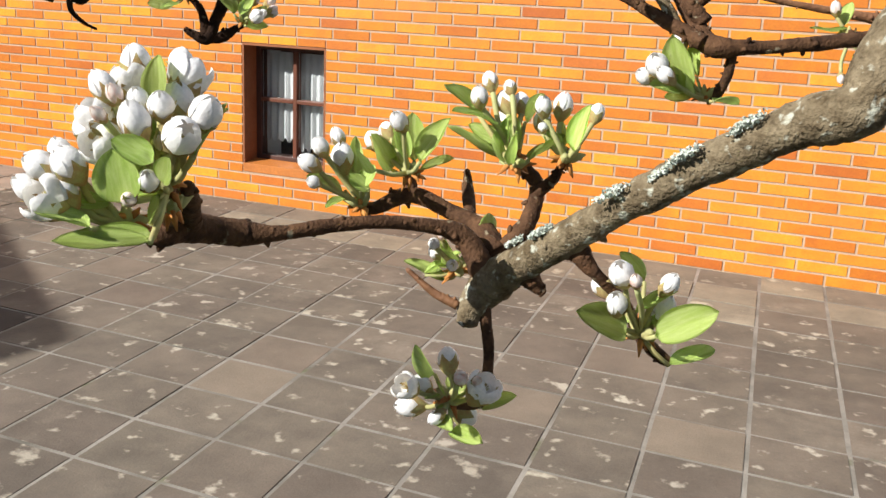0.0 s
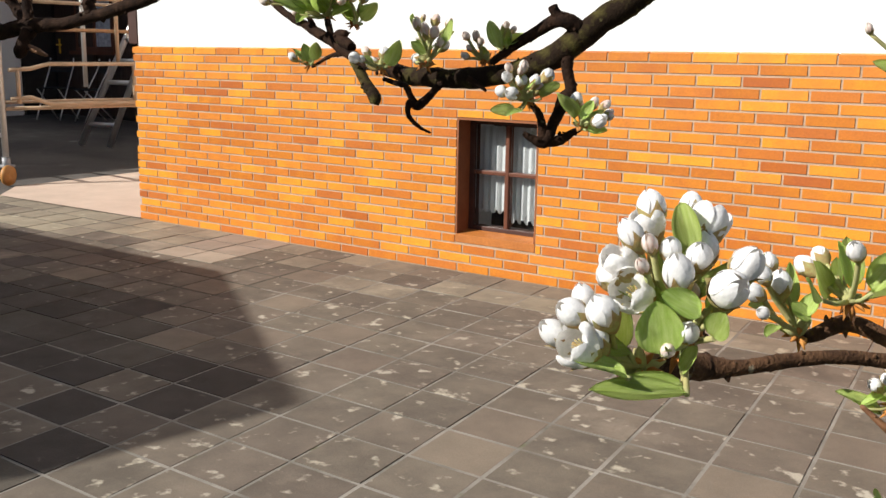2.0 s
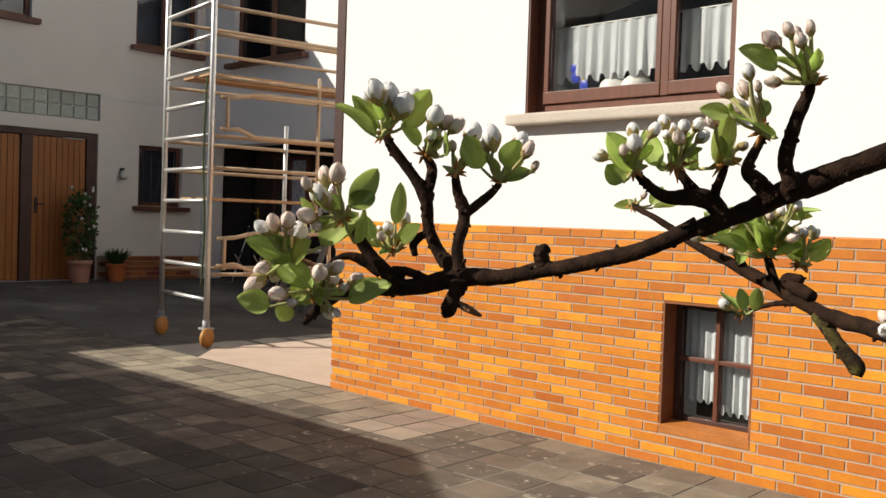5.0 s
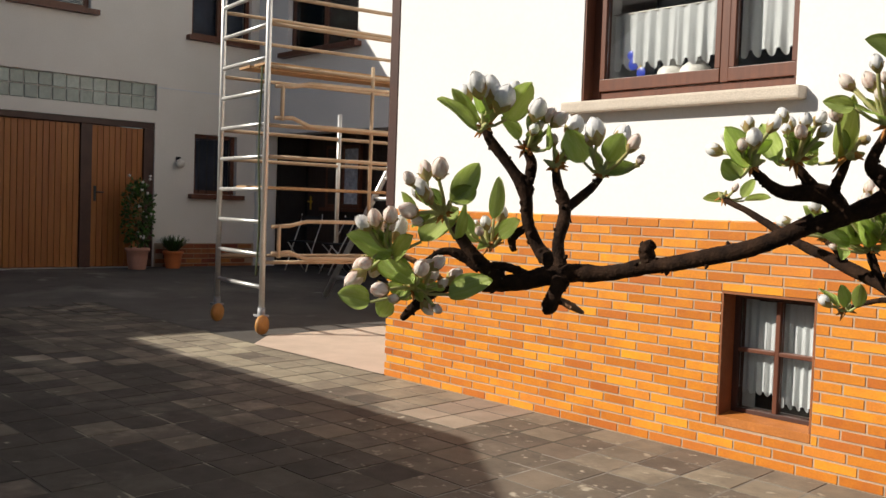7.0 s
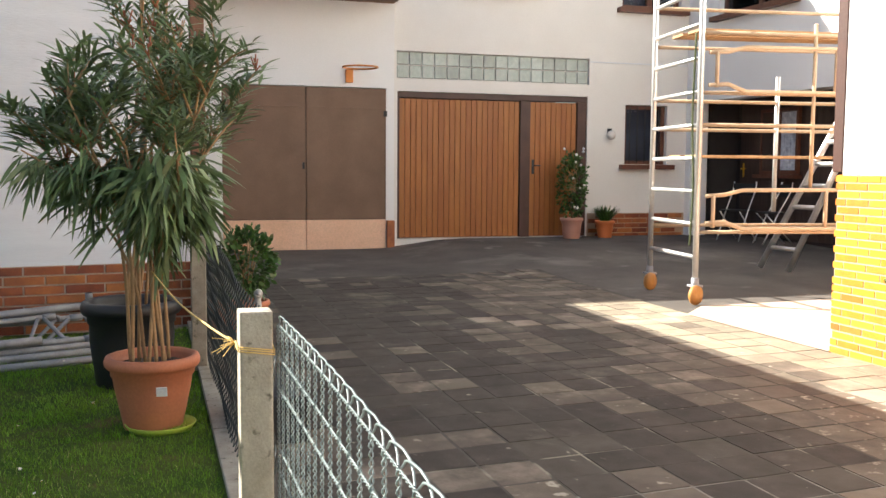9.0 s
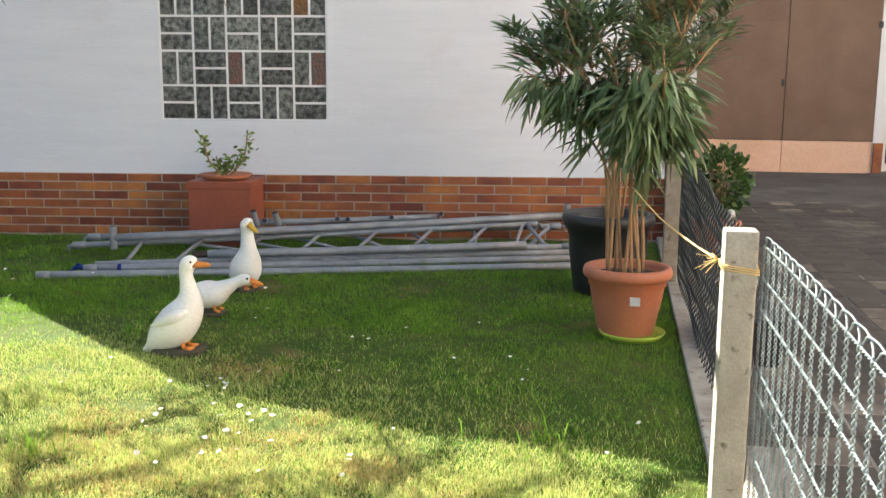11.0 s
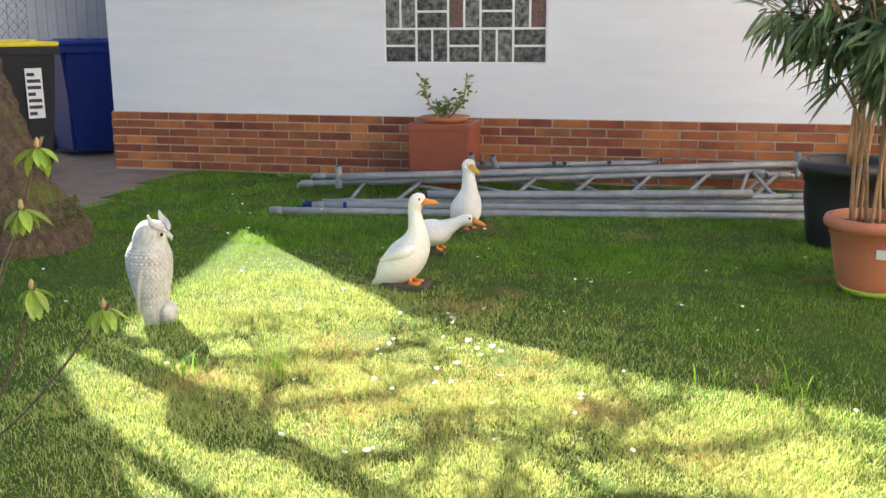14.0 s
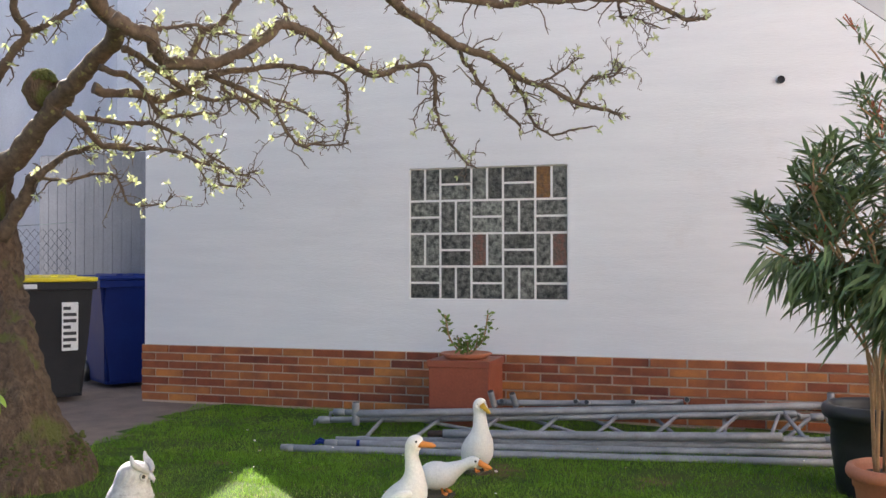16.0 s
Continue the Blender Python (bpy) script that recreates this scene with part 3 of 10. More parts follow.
def limb(name, pts, mat):
    """A crooked bough through (x, y, z, radius) points, with rings, small knobs and flaking bark."""
    q = spline(pts, 12)
    rnd = random.Random(round(1e4 * (pts[0][0] + 3 * pts[-1][1] + 7 * pts[-1][2])))
    bm = bmesh.new()
    last = len(q) - 1
    pp, rr = [], []
    for i, p in enumerate(q):
        w = Vector(p[:3]) - PEAR_AT
        r = max(p[3], 0.0008)
        swell = 1 + 0.09 * noise.noise(Vector(p[:3]) * 90) + 0.07 * noise.noise(Vector(p[:3]) * 260) + 0.06 * noise.noise(Vector(p[:3]) * 700)
        pp.append(w + Vector((noise.noise(w * 70), noise.noise(w * 70 + Vector((9, 0, 0))), noise.noise(w * 70 + Vector((0, 9, 0))))) * r * 0.2)
        rr.append(r * swell * (0.55 if i == last else 1))
    tube(bm, pp, rr, 22, rough=0.06)
    for i in range(1, last):
        if rr[i] > 0.016 or rnd.random() > (0.27 if rr[i] < 0.0042 else 0.09):
            continue
        along = (pp[i + 1] - pp[i - 1]).normalized()
        out = along.cross(Vector([rnd.gauss(0, 1) for _ in range(3)])).normalized()
        r = min(rr[i], 0.0034)
        foot = pp[i] + out * rr[i] * 0.75
        tip = foot + (out + along * rnd.uniform(-0.6, 0.9)).normalized() * r * rnd.uniform(0.35, 0.95)
        tube(bm, [foot, foot.lerp(tip, 0.6), tip], [r * rnd.uniform(0.3, 0.55), r * rnd.uniform(0.25, 0.4), r * 0.1], 6)
    return part(name, bm, mat, pear)


# boughs from the trunk to where the blossoming wood begins
for pts in ([(1.27, 1.86, 1.25, 0.06), (1.05, 1.74, 1.42, 0.034), (0.75, 1.56, 1.36, 0.02), (0.52, 1.40, 1.2, 0.011), (0.402, 1.293, 1.079, 0.0076)],
            [(1.25, 1.88, 1.7, 0.055), (0.95, 1.80, 1.84, 0.034), (0.55, 1.68, 1.62, 0.02), (0.30, 1.58, 1.34, 0.011), (0.163, 1.520, 1.182, 0.0083)],
            [(1.25, 1.92, 2.05, 0.05), (0.85, 1.85, 2.0, 0.034), (0.45, 1.76, 1.62, 0.022), (0.22, 1.68, 1.34, 0.015), (0.088, 1.596, 1.192, 0.0122)]):
    limb("bough", pts, BARK_GREY)


def bud_mesh(kind):
    """A pear bud along +z, about 1 wide: overlapping cupped petals in a downy calyx. 0 closed and slim, 1 plump, 2 bursting, 3 half open with flared petals."""
    rnd = random.Random(40 + kind)
    bm = bmesh.new()
    tall = (1.42, 1.22, 1.18, 1.02)[kind]
    n, m = 9, 9
    for s in range(5):
        a0 = 2 * math.pi * s / 5 + rnd.uniform(-0.2, 0.2)
        size = rnd.uniform(0.93, 1.05)
        flare = (0.0, 0.0, (0.22 if s in (1, 3) else 0.03), rnd.uniform(0.12, 0.62))[kind]
        turn, wide = rnd.uniform(0.3, 0.6), (0.98, 1.12, 1.05, 0.86)[kind]
        grid = {}
        for i in range(n + 1):
            for j in range(m + 1):
                u, v = i / n, 2 * j / m - 1
                ue = u * (1 - (0.16 + 0.10 * flare) * v * v) * size
                r = 0.5 * math.sin(math.pi * min(0.13 + 0.845 * ue, 0.985)) ** (0.66 if flare < 0.1 else 0.5)
                r *= 1 + 0.085 * v * (1 - 0.5 * u) + 0.012 * math.sin(7 * v + 3 * s)
                r += flare * ue ** 1.8 * (1 - 0.25 * v * v) + 0.025 * noise.noise(Vector((u * 3.5, v * 3, 5 * s + kind)))
                a = a0 + v * wide * math.sin(math.pi * (0.2 + 0.62 * u)) ** 0.7 * (1 - 0.25 * flare * u) + turn * u
                z = tall * ue * 0.95 - 0.12 - 0.25 * flare * ue ** 3 + 0.03 * flare * math.sin(5 * v + s)
                grid[i, j] = bm.verts.new((r * math.cos(a), r * math.sin(a), z))
        for i in range(n):
            for j in range(m):
                bm.faces.new((grid[i, j], grid[i, j + 1], grid[i + 1, j + 1], grid[i + 1, j])).smooth = True
    # downy calyx cup with five pointed sepals
    cup = [[bm.verts.new((r * math.cos(2 * math.pi * k / 15), r * math.sin(2 * math.pi * k / 15), z)) for k in range(15)] for r, z in ((0.07, -0.50), (0.17, -0.42), (0.27, -0.30), (0.38, -0.15), (0.475, 0.0))]
    for a, b in zip(cup, cup[1:]):
        for k in range(15):
            f = bm.faces.new((a[k], a[(k + 1) % 15], b[(k + 1) % 15], b[k]))
            f.material_index, f.smooth = 1, True
    for s in range(5):
        a0 = 2 * math.pi * (s + 0.5) / 5
        out = rnd.uniform(0.0, 0.16)
        mid = [bm.verts.new((0.535 * math.cos(a0 + w), 0.535 * math.sin(a0 + w), 0.18)) for w in (-0.24, 0.24)]
        tip = bm.verts.new(((0.56 + out) * math.cos(a0), (0.56 + out) * math.sin(a0), 0.46 + rnd.uniform(-0.12, 0.08) - out))
        c4 = [cup[-1][(3 * s + k) % 15] for k in range(4)]
        for q in ((c4[0], c4[1], mid[0]), (c4[1], c4[2], mid[1], mid[0]), (c4[2], c4[3], mid[1]), (mid[0], mid[1], tip)):
            f = bm.faces.new(q)
            f.material_index, f.smooth = 1, True
    if kind == 3:
        for k in range(9):
            a = 2.4 * k
            tube(bm, [(0.03 * math.cos(a), 0.03 * math.sin(a), 0), (0.14 * math.cos(a), 0.14 * math.sin(a), 0.46)], [0.010, 0.022], 5, mat=1)
    return mesh_of(bm, "bud", [PETAL_PINK if kind == 0 else PETAL, CALYX])


def leaf_mesh(seed):
    """A broad ovate leaf along +y of length 1 and half-width 1, gently folded at the midrib, its rims curling up and its tip pointed."""
    rnd = random.Random(seed)
    fold, curl, twist, rim = rnd.uniform(0.05, 0.30), rnd.uniform(-0.5, 0.35), rnd.uniform(-0.4, 0.4), rnd.uniform(0.15, 0.55)
    bm = bmesh.new()
    n, m, g = 12, 5, {}
    for i in range(n + 1):
        u = i / n
        w = 0.5 * math.sin(math.pi * min(u, 1.0) ** 0.86) ** 0.62 * (1 - 0.12 * u) + 0.012
        for j in range(-m, m + 1):
            v = j / m
            z = abs(v) ** 1.1 * w * fold + rim * w * max(abs(v) - 0.55, 0.0) ** 1.4 * 1.6 + curl * (u - 0.5) ** 2 * 0.6 + twist * v * w * (u - 0.3) + 0.015 * math.sin(9 * u + 2 * v + seed) - (0.012 if j == 0 else 0.0)
            g[i, j] = bm.verts.new((v * w * 2 * (1 - 0.10 * rim * max(abs(v) - 0.6, 0)), u, z))
    for i in range(n):
        for j in range(-m, m):
            bm.faces.new((g[i, j], g[i, j + 1], g[i + 1, j + 1], g[i + 1, j])).smooth = True
    bmesh.ops.solidify(bm, geom=bm.faces[:], thickness=0.014)
    for f in bm.faces:
        f.smooth = True
    return mesh_of(bm, "leaf", LEAF)


BUDS = [bud_mesh(k) for k in range(4)]
LEAVES = [leaf_mesh(s) for s in range(6)]
EYE = Vector((0.2, 1.0, 1.1))


def frame_of(origin, along, normal):
    y = along.normalized()
    z = (normal - y * normal.dot(y)).normalized()
    x = y.cross(z)
    return Matrix(((x.x, y.x, z.x, origin.x), (x.y, y.y, z.y, origin.y), (x.z, y.z, z.z, origin.z), (0, 0, 0, 1)))


def cluster(label, bases, buds, leaves, seed):
    """A blossom spur: stalks from the spur tips to each bud (x, y, z, radius, kind), and leaves (base, tip, half-width)."""
    rnd = random.Random(seed)
    bases = [Vector(b) - PEAR_AT for b in bases]
    bm = bmesh.new()
    for b in bases:
        for _ in range(5):
            d = Vector((rnd.uniform(-1, 1), rnd.uniform(-1, 1), rnd.uniform(0, 1))).normalized()
            tube(bm, [b, b + d * 0.003, b + d * 0.0065], [0.0016, 0.0018, 0.0004], 6)
    spots = []
    for x, y, z, r, kind in buds:
        c = Vector((x, y, z)) - PEAR_AT
        near = min(bases, key=lambda q: (q - c).length)
        up = ((c - near).normalized() + Vector((rnd.uniform(-0.35, 0.35), rnd.uniform(-0.35, 0.35), rnd.uniform(-0.1, 0.5)))).normalized()
        foot = c - up * r * 1.25
        mid = (near + foot) / 2 + Vector((rnd.uniform(-1, 1), rnd.uniform(-1, 1), rnd.uniform(-1, 0.6))) * (c - near).length * 0.10
        tube(bm, [p[:3] for p in spline([near, mid, foot], 4)], 0.0009, 6)
        spots.append((c, up, r, kind))
    # smaller buds and narrow young leaves between the large ones
    heart = sum((q[0] for q in spots), Vector()) / max(len(spots), 1)
    leaves = list(leaves)
    if len(spots) > 3:
        for c, up, r, kind in spots[:]:
            near = min(bases, key=lambda q: (q - c).length)
            span = (c - near).length
            jolt = Vector((rnd.gauss(0, 1), rnd.gauss(0, 1), rnd.gauss(0, 1)))
            if rnd.random() < (0.55 if 20 < seed < 30 else 0.3):
                p = near.lerp(c, rnd.uniform(0.62, 0.85)) + jolt * span * 0.13
                foot = p - up * r * 0.8
                tube(bm, [near, (near + foot) / 2 + jolt * span * 0.04, foot], 0.0009, 6)
                spots.append((p, up, r * rnd.uniform(0.55, 0.8), 0 if kind == 0 or rnd.random() < 0.3 else 1))
            if rnd.random() < (0.95 if 20 < seed < 30 else 0.6):
                a = near.lerp(c, rnd.uniform(0.15, 0.4)) + PEAR_AT
                b = a + ((c - near).normalized() + jolt * 0.45).normalized() * span * rnd.uniform(0.35, 0.6)
                leaves.append((*a, *b, span * rnd.uniform(0.06, 0.12)))
    for l in leaves:
        b = Vector(l[:3]) - PEAR_AT
        near = min(bases, key=lambda q: (q - b).length)
        if (b - near).length > 0.002:
            tube(bm, [near, (near + b) / 2 + Vector((0, 0, -0.001)), b], [0.0010, 0.0008, 0.0007], 6)
    body = part("blossom_spur", bm, STALK, pear, label)
    bm = bmesh.new()
    for b in bases:
        for _ in range(10):
            d = Vector((rnd.gauss(0, 1), rnd.gauss(0, 1), rnd.gauss(-0.1, 0.8))).normalized()
            e = b + d * 0.0014
            tube(bm, [e, e + d * 0.0016 + Vector((0, 0, 0.0004)), e + d * rnd.uniform(0.0028, 0.0062) - Vector((0, 0, rnd.uniform(-0.001, 0.0018)))], [0.0006, 0.0011, 0.0002], 5)
    part("scaly_husk", bm, BUD_SCALE, body, "rusty brown curled bud scales", kind="stuff")
    for c, up, r, kind in spots:
        ob = new("bud", BUDS[kind])
        ob.parent = body
        wide = 2 * r * (1.04 if kind == 3 else 0.78 if kind == 0 else 0.92 if seed == 11 else 0.86)
        ob.matrix_local = Matrix.Translation(c - up * wide * 0.5) @ up.to_track_quat("Z", "Y").to_matrix().to_4x4() @ Matrix.Rotation(rnd.uniform(0, 6.28), 4, "Z") @ Matrix.Diagonal((wide, wide, wide * rnd.uniform(0.92, 1.12), 1))
    for l in leaves:
        a, b, w = Vector(l[:3]) - PEAR_AT, Vector(l[3:6]) - PEAR_AT, l[6]
        n = (EYE - PEAR_AT - a).normalized() * 0.75 + Vector((rnd.uniform(-0.5, 0.5), rnd.uniform(-0.5, 0.5), 0.45 + rnd.uniform(-0.3, 0.4)))
        ob = new("leaf", LEAVES[rnd.randrange(6)])
        ob.parent = body
        k = (b - a).length * 1.04
        ob.matrix_local = frame_of(a, b - a, n) @ Matrix.Diagonal((max(w * 1.32, k * 0.2), k, (w + k) * 0.6, 1))


def lichen(x, y, z, spread, n, seed):
    """Crumbly lichen: many small flat lobes hugging the bark in a patch."""
    rnd = random.Random(seed)
    c = Vector((x, y, z)) - PEAR_AT
    v, f = [], []
    for _ in range(n):
        d = Vector([rnd.gauss(0, 1) for _ in range(3)]).normalized() * spread * rnd.uniform(0.2, 1.5) ** 0.7
        p = c + Vector((d.x * 1.3, d.y * 0.7, d.x * 0.85 + d.z * 0.45 + 0.0012))
        ax = Vector([rnd.gauss(0, 1) for _ in range(3)]).normalized()
        e1, e2 = ax.orthogonal().normalized(), ax.cross(ax.orthogonal().normalized())
        r = rnd.uniform(0.00025, 0.0007)
        k0 = len(v)
        v.append(p + ax * r * 0.5)
        ring = 7
        for k in range(ring):
            a = 2 * math.pi * k / ring
            v.append(p + (e1 * math.cos(a) + e2 * math.sin(a)) * r * rnd.uniform(0.6, 1.3) + ax * r * rnd.uniform(-0.3, 0.3))
        f += [(k0, k0 + 1 + k, k0 + 1 + (k + 1) % ring) for k in range(ring)]
    me = bpy.data.meshes.new("lichen_patch")
    me.from_pydata([tuple(q) for q in v], [], f)
    me.materials.append(LICHEN)
    ob = new("lichen_patch", me)
    ob.parent = pear
    tagged(ob, "crumbly pale grey lichen", kind="stuff")

limb('bough', [(0.402, 1.293, 1.079, 0.0075), (0.392, 1.278, 1.063, 0.0075), (0.386, 1.271, 1.047, 0.0072), (0.374, 1.272, 1.041, 0.0060), (0.357, 1.277, 1.031, 0.0058), (0.340, 1.280, 1.020, 0.0052), (0.325, 1.285, 1.010, 0.0049), (0.310, 1.292, 0.998, 0.0054), (0.294, 1.299, 0.986, 0.0060), (0.283, 1.303, 0.977, 0.0068), (0.279, 1.299, 0.968, 0.0046), (0.280, 1.296, 0.964, 0.0024)], BARK_GREY)
limb('twig', [(0.282, 1.303, 0.979, 0.0044), (0.274, 1.303, 0.991, 0.0037), (0.262, 1.294, 0.996, 0.0023), (0.249, 1.283, 0.997, 0.0022), (0.237, 1.272, 0.996, 0.0023), (0.227, 1.262, 0.995, 0.0026), (0.220, 1.257, 0.995, 0.0041), (0.216, 1.249, 0.997, 0.0043), (0.212, 1.240, 0.999, 0.0047), (0.210, 1.233, 0.998, 0.0035), (0.205, 1.229, 0.999, 0.0021)], BARK_BROWN)
limb('twig', [(0.283, 1.311, 0.985, 0.0047), (0.271, 1.319, 0.992, 0.0038), (0.259, 1.320, 0.996, 0.0027), (0.247, 1.317, 1.000, 0.0029), (0.237, 1.311, 0.995, 0.0023), (0.232, 1.309, 0.996, 0.0014)], BARK_BROWN)
limb('twig', [(0.270, 1.318, 0.991, 0.0023), (0.263, 1.332, 1.000, 0.0022), (0.261, 1.334, 1.008, 0.0010)], BARK_BROWN)
limb('twig', [(0.247, 1.317, 1.000, 0.0021), (0.247, 1.318, 1.004, 0.0018), (0.246, 1.318, 1.007, 0.0012)], BARK_BROWN)
limb('twig', [(0.287, 1.308, 0.989, 0.0033), (0.292, 1.312, 0.997, 0.0029), (0.293, 1.316, 1.008, 0.0026), (0.289, 1.316, 1.013, 0.0024), (0.285, 1.315, 1.015, 0.0016)], BARK_BROWN)
limb('twig', [(0.293, 1.315, 1.006, 0.0022), (0.299, 1.314, 1.012, 0.0018), (0.302, 1.312, 1.018, 0.0012)], BARK_BROWN)
limb('twig', [(0.282, 1.301, 0.974, 0.0027), (0.284, 1.300, 0.965, 0.0020), (0.286, 1.299, 0.952, 0.0018), (0.284, 1.298, 0.938, 0.0015), (0.276, 1.294, 0.936, 0.0011)], BARK_BROWN)
limb('twig', [(0.314, 1.293, 0.996, 0.0037), (0.317, 1.293, 0.992, 0.0029), (0.321, 1.294, 0.988, 0.0020), (0.328, 1.300, 0.979, 0.0019), (0.334, 1.300, 0.970, 0.0021), (0.341, 1.301, 0.964, 0.0021), (0.344, 1.302, 0.962, 0.0012)], BARK_BROWN)
limb('twig', [(0.275, 1.297, 0.970, 0.0016), (0.267, 1.295, 0.974, 0.0013), (0.258, 1.293, 0.981, 0.0007)], BARK_RED)
limb('twig', [(0.297, 1.299, 0.983, 0.0034), (0.301, 1.300, 0.979, 0.0021), (0.303, 1.300, 0.978, 0.0009)], BARK_BROWN)
limb('twig', [(0.2140, 1.2410, 1.0000, 0.0029), (0.2236, 1.2283, 1.0097, 0.0026), (0.2329, 1.2149, 1.0182, 0.0019)], BARK_BROWN)
limb('twig', [(0.2080, 1.2380, 0.9990, 0.0024), (0.2207, 1.2226, 1.0107, 0.0024), (0.2320, 1.2094, 1.0191, 0.0017)], BARK_RED)
cluster('full white pear blossom buds with young leaves', [(0.2311, 1.2094, 1.0182), (0.2220, 1.2058, 1.0083), (0.2283, 1.2140, 1.0119)],
        [(0.2184, 1.2145, 1.0486, 0.0039, 1), (0.2258, 1.2228, 1.0486, 0.0033, 1), (0.2325, 1.2177, 1.0460, 0.0044, 3), (0.2185, 1.2115, 1.0450, 0.0039, 3), (0.2187, 1.2020, 1.0433, 0.0032, 1), (0.2250, 1.1992, 1.0418, 0.0024, 0), (0.2291, 1.2021, 1.0411, 0.0028, 1), (0.2364, 1.2015, 1.0406, 0.0033, 1), (0.2335, 1.2116, 1.0406, 0.0040, 1), (0.2469, 1.2050, 1.0395, 0.0041, 1), (0.2454, 1.1978, 1.0344, 0.0046, 1), (0.2338, 1.1952, 1.0372, 0.0038, 1), (0.2263, 1.1923, 1.0377, 0.0020, 0), (0.2158, 1.2020, 1.0367, 0.0041, 3), (0.2219, 1.1967, 1.0306, 0.0045, 3), (0.2170, 1.1909, 1.0265, 0.0042, 1), (0.2096, 1.1892, 1.0251, 0.0037, 1), (0.2139, 1.2012, 1.0331, 0.0035, 1), (0.2127, 1.1870, 1.0179, 0.0046, 3), (0.2047, 1.1905, 1.0186, 0.0033, 1), (0.2373, 1.1951, 1.0234, 0.0027, 1), (0.2335, 1.1929, 1.0187, 0.0022, 0), (0.2094, 1.1968, 1.0273, 0.0030, 1)],
        [(0.2402, 1.1938, 1.0279, 0.2325, 1.1896, 1.0326, 0.0027), (0.2323, 1.1924, 1.0177, 0.2307, 1.1913, 1.0299, 0.0044), (0.2443, 1.1922, 1.0237, 0.2464, 1.1918, 1.0299, 0.0027), (0.2443, 1.2030, 1.0286, 0.2485, 1.2098, 1.0402, 0.0016), (0.2258, 1.1884, 1.0117, 0.2151, 1.1828, 1.0150, 0.0037), (0.2383, 1.1940, 1.0087, 0.2191, 1.1843, 1.0082, 0.0017), (0.2359, 1.1981, 1.0087, 0.2219, 1.1905, 1.0089, 0.0017), (0.2357, 1.1975, 1.0122, 0.2389, 1.1976, 1.0193, 0.0021), (0.2346, 1.2030, 1.0383, 0.2268, 1.2126, 1.0495, 0.0011), (0.2397, 1.2069, 1.0293, 0.2427, 1.2062, 1.0346, 0.0014), (0.2299, 1.2017, 1.0242, 0.2270, 1.1994, 1.0318, 0.0020)], 11)
cluster('white pear buds among pale green leaves', [(0.235, 1.305, 0.997), (0.248, 1.314, 1.008)],
        [(0.224, 1.287, 1.013, 0.0033, 1), (0.222, 1.310, 1.019, 0.0029, 1), (0.225, 1.293, 1.018, 0.0031, 1), (0.228, 1.303, 1.014, 0.0044, 1), (0.229, 1.282, 1.008, 0.0023, 1), (0.231, 1.320, 1.017, 0.0038, 1), (0.235, 1.322, 1.021, 0.0034, 1), (0.251, 1.298, 1.028, 0.0032, 1)],
        [(0.240, 1.316, 1.008, 0.237, 1.306, 1.021, 0.0033), (0.239, 1.301, 1.003, 0.233, 1.299, 1.008, 0.0026), (0.247, 1.320, 1.011, 0.242, 1.328, 1.026, 0.0033), (0.256, 1.305, 1.014, 0.264, 1.310, 1.028, 0.0043), (0.252, 1.314, 1.009, 0.263, 1.316, 1.014, 0.0023), (0.228, 1.305, 0.998, 0.228, 1.293, 0.997, 0.0017), (0.228, 1.305, 1.001, 0.223, 1.290, 1.008, 0.0021), (0.242, 1.301, 1.010, 0.240, 1.290, 1.019, 0.0021), (0.237, 1.301, 1.004, 0.239, 1.305, 1.011, 0.0024)], 12)
cluster('white pear buds among pale green leaves', [(0.289, 1.305, 1.017), (0.303, 1.312, 1.019)],
        [(0.276, 1.312, 1.042, 0.0029, 1), (0.280, 1.293, 1.039, 0.0030, 1), (0.281, 1.314, 1.036, 0.0038, 1), (0.284, 1.321, 1.035, 0.0033, 1), (0.280, 1.318, 1.029, 0.0033, 1), (0.296, 1.307, 1.036, 0.0029, 1), (0.300, 1.315, 1.036, 0.0035, 1), (0.293, 1.316, 1.030, 0.0032, 1), (0.310, 1.319, 1.034, 0.0028, 1)],
        [(0.274, 1.305, 1.033, 0.270, 1.291, 1.041, 0.0036), (0.284, 1.300, 1.030, 0.276, 1.284, 1.035, 0.0031), (0.283, 1.307, 1.017, 0.269, 1.297, 1.027, 0.0041), (0.287, 1.305, 1.017, 0.285, 1.298, 1.028, 0.0018), (0.290, 1.300, 1.018, 0.294, 1.289, 1.029, 0.0023), (0.294, 1.302, 1.019, 0.302, 1.315, 1.025, 0.0026), (0.307, 1.306, 1.023, 0.312, 1.304, 1.037, 0.0033), (0.288, 1.314, 1.029, 0.296, 1.305, 1.039, 0.0022)], 13)
cluster('hanging pear buds with small leaves', [(0.275, 1.294, 0.938)],
        [(0.267, 1.287, 0.945, 0.0035, 1), (0.261, 1.291, 0.934, 0.0040, 1), (0.270, 1.303, 0.949, 0.0040, 1), (0.285, 1.278, 0.954, 0.0029, 0), (0.289, 1.290, 0.948, 0.0047, 3), (0.277, 1.304, 0.929, 0.0048, 1), (0.273, 1.287, 0.934, 0.0026, 1), (0.265, 1.279, 0.947, 0.0036, 3)],
        [(0.270, 1.292, 0.947, 0.267, 1.283, 0.959, 0.0035), (0.284, 1.300, 0.935, 0.296, 1.299, 0.942, 0.0024), (0.278, 1.290, 0.929, 0.292, 1.281, 0.932, 0.0018), (0.272, 1.291, 0.932, 0.280, 1.284, 0.932, 0.0024)], 14)
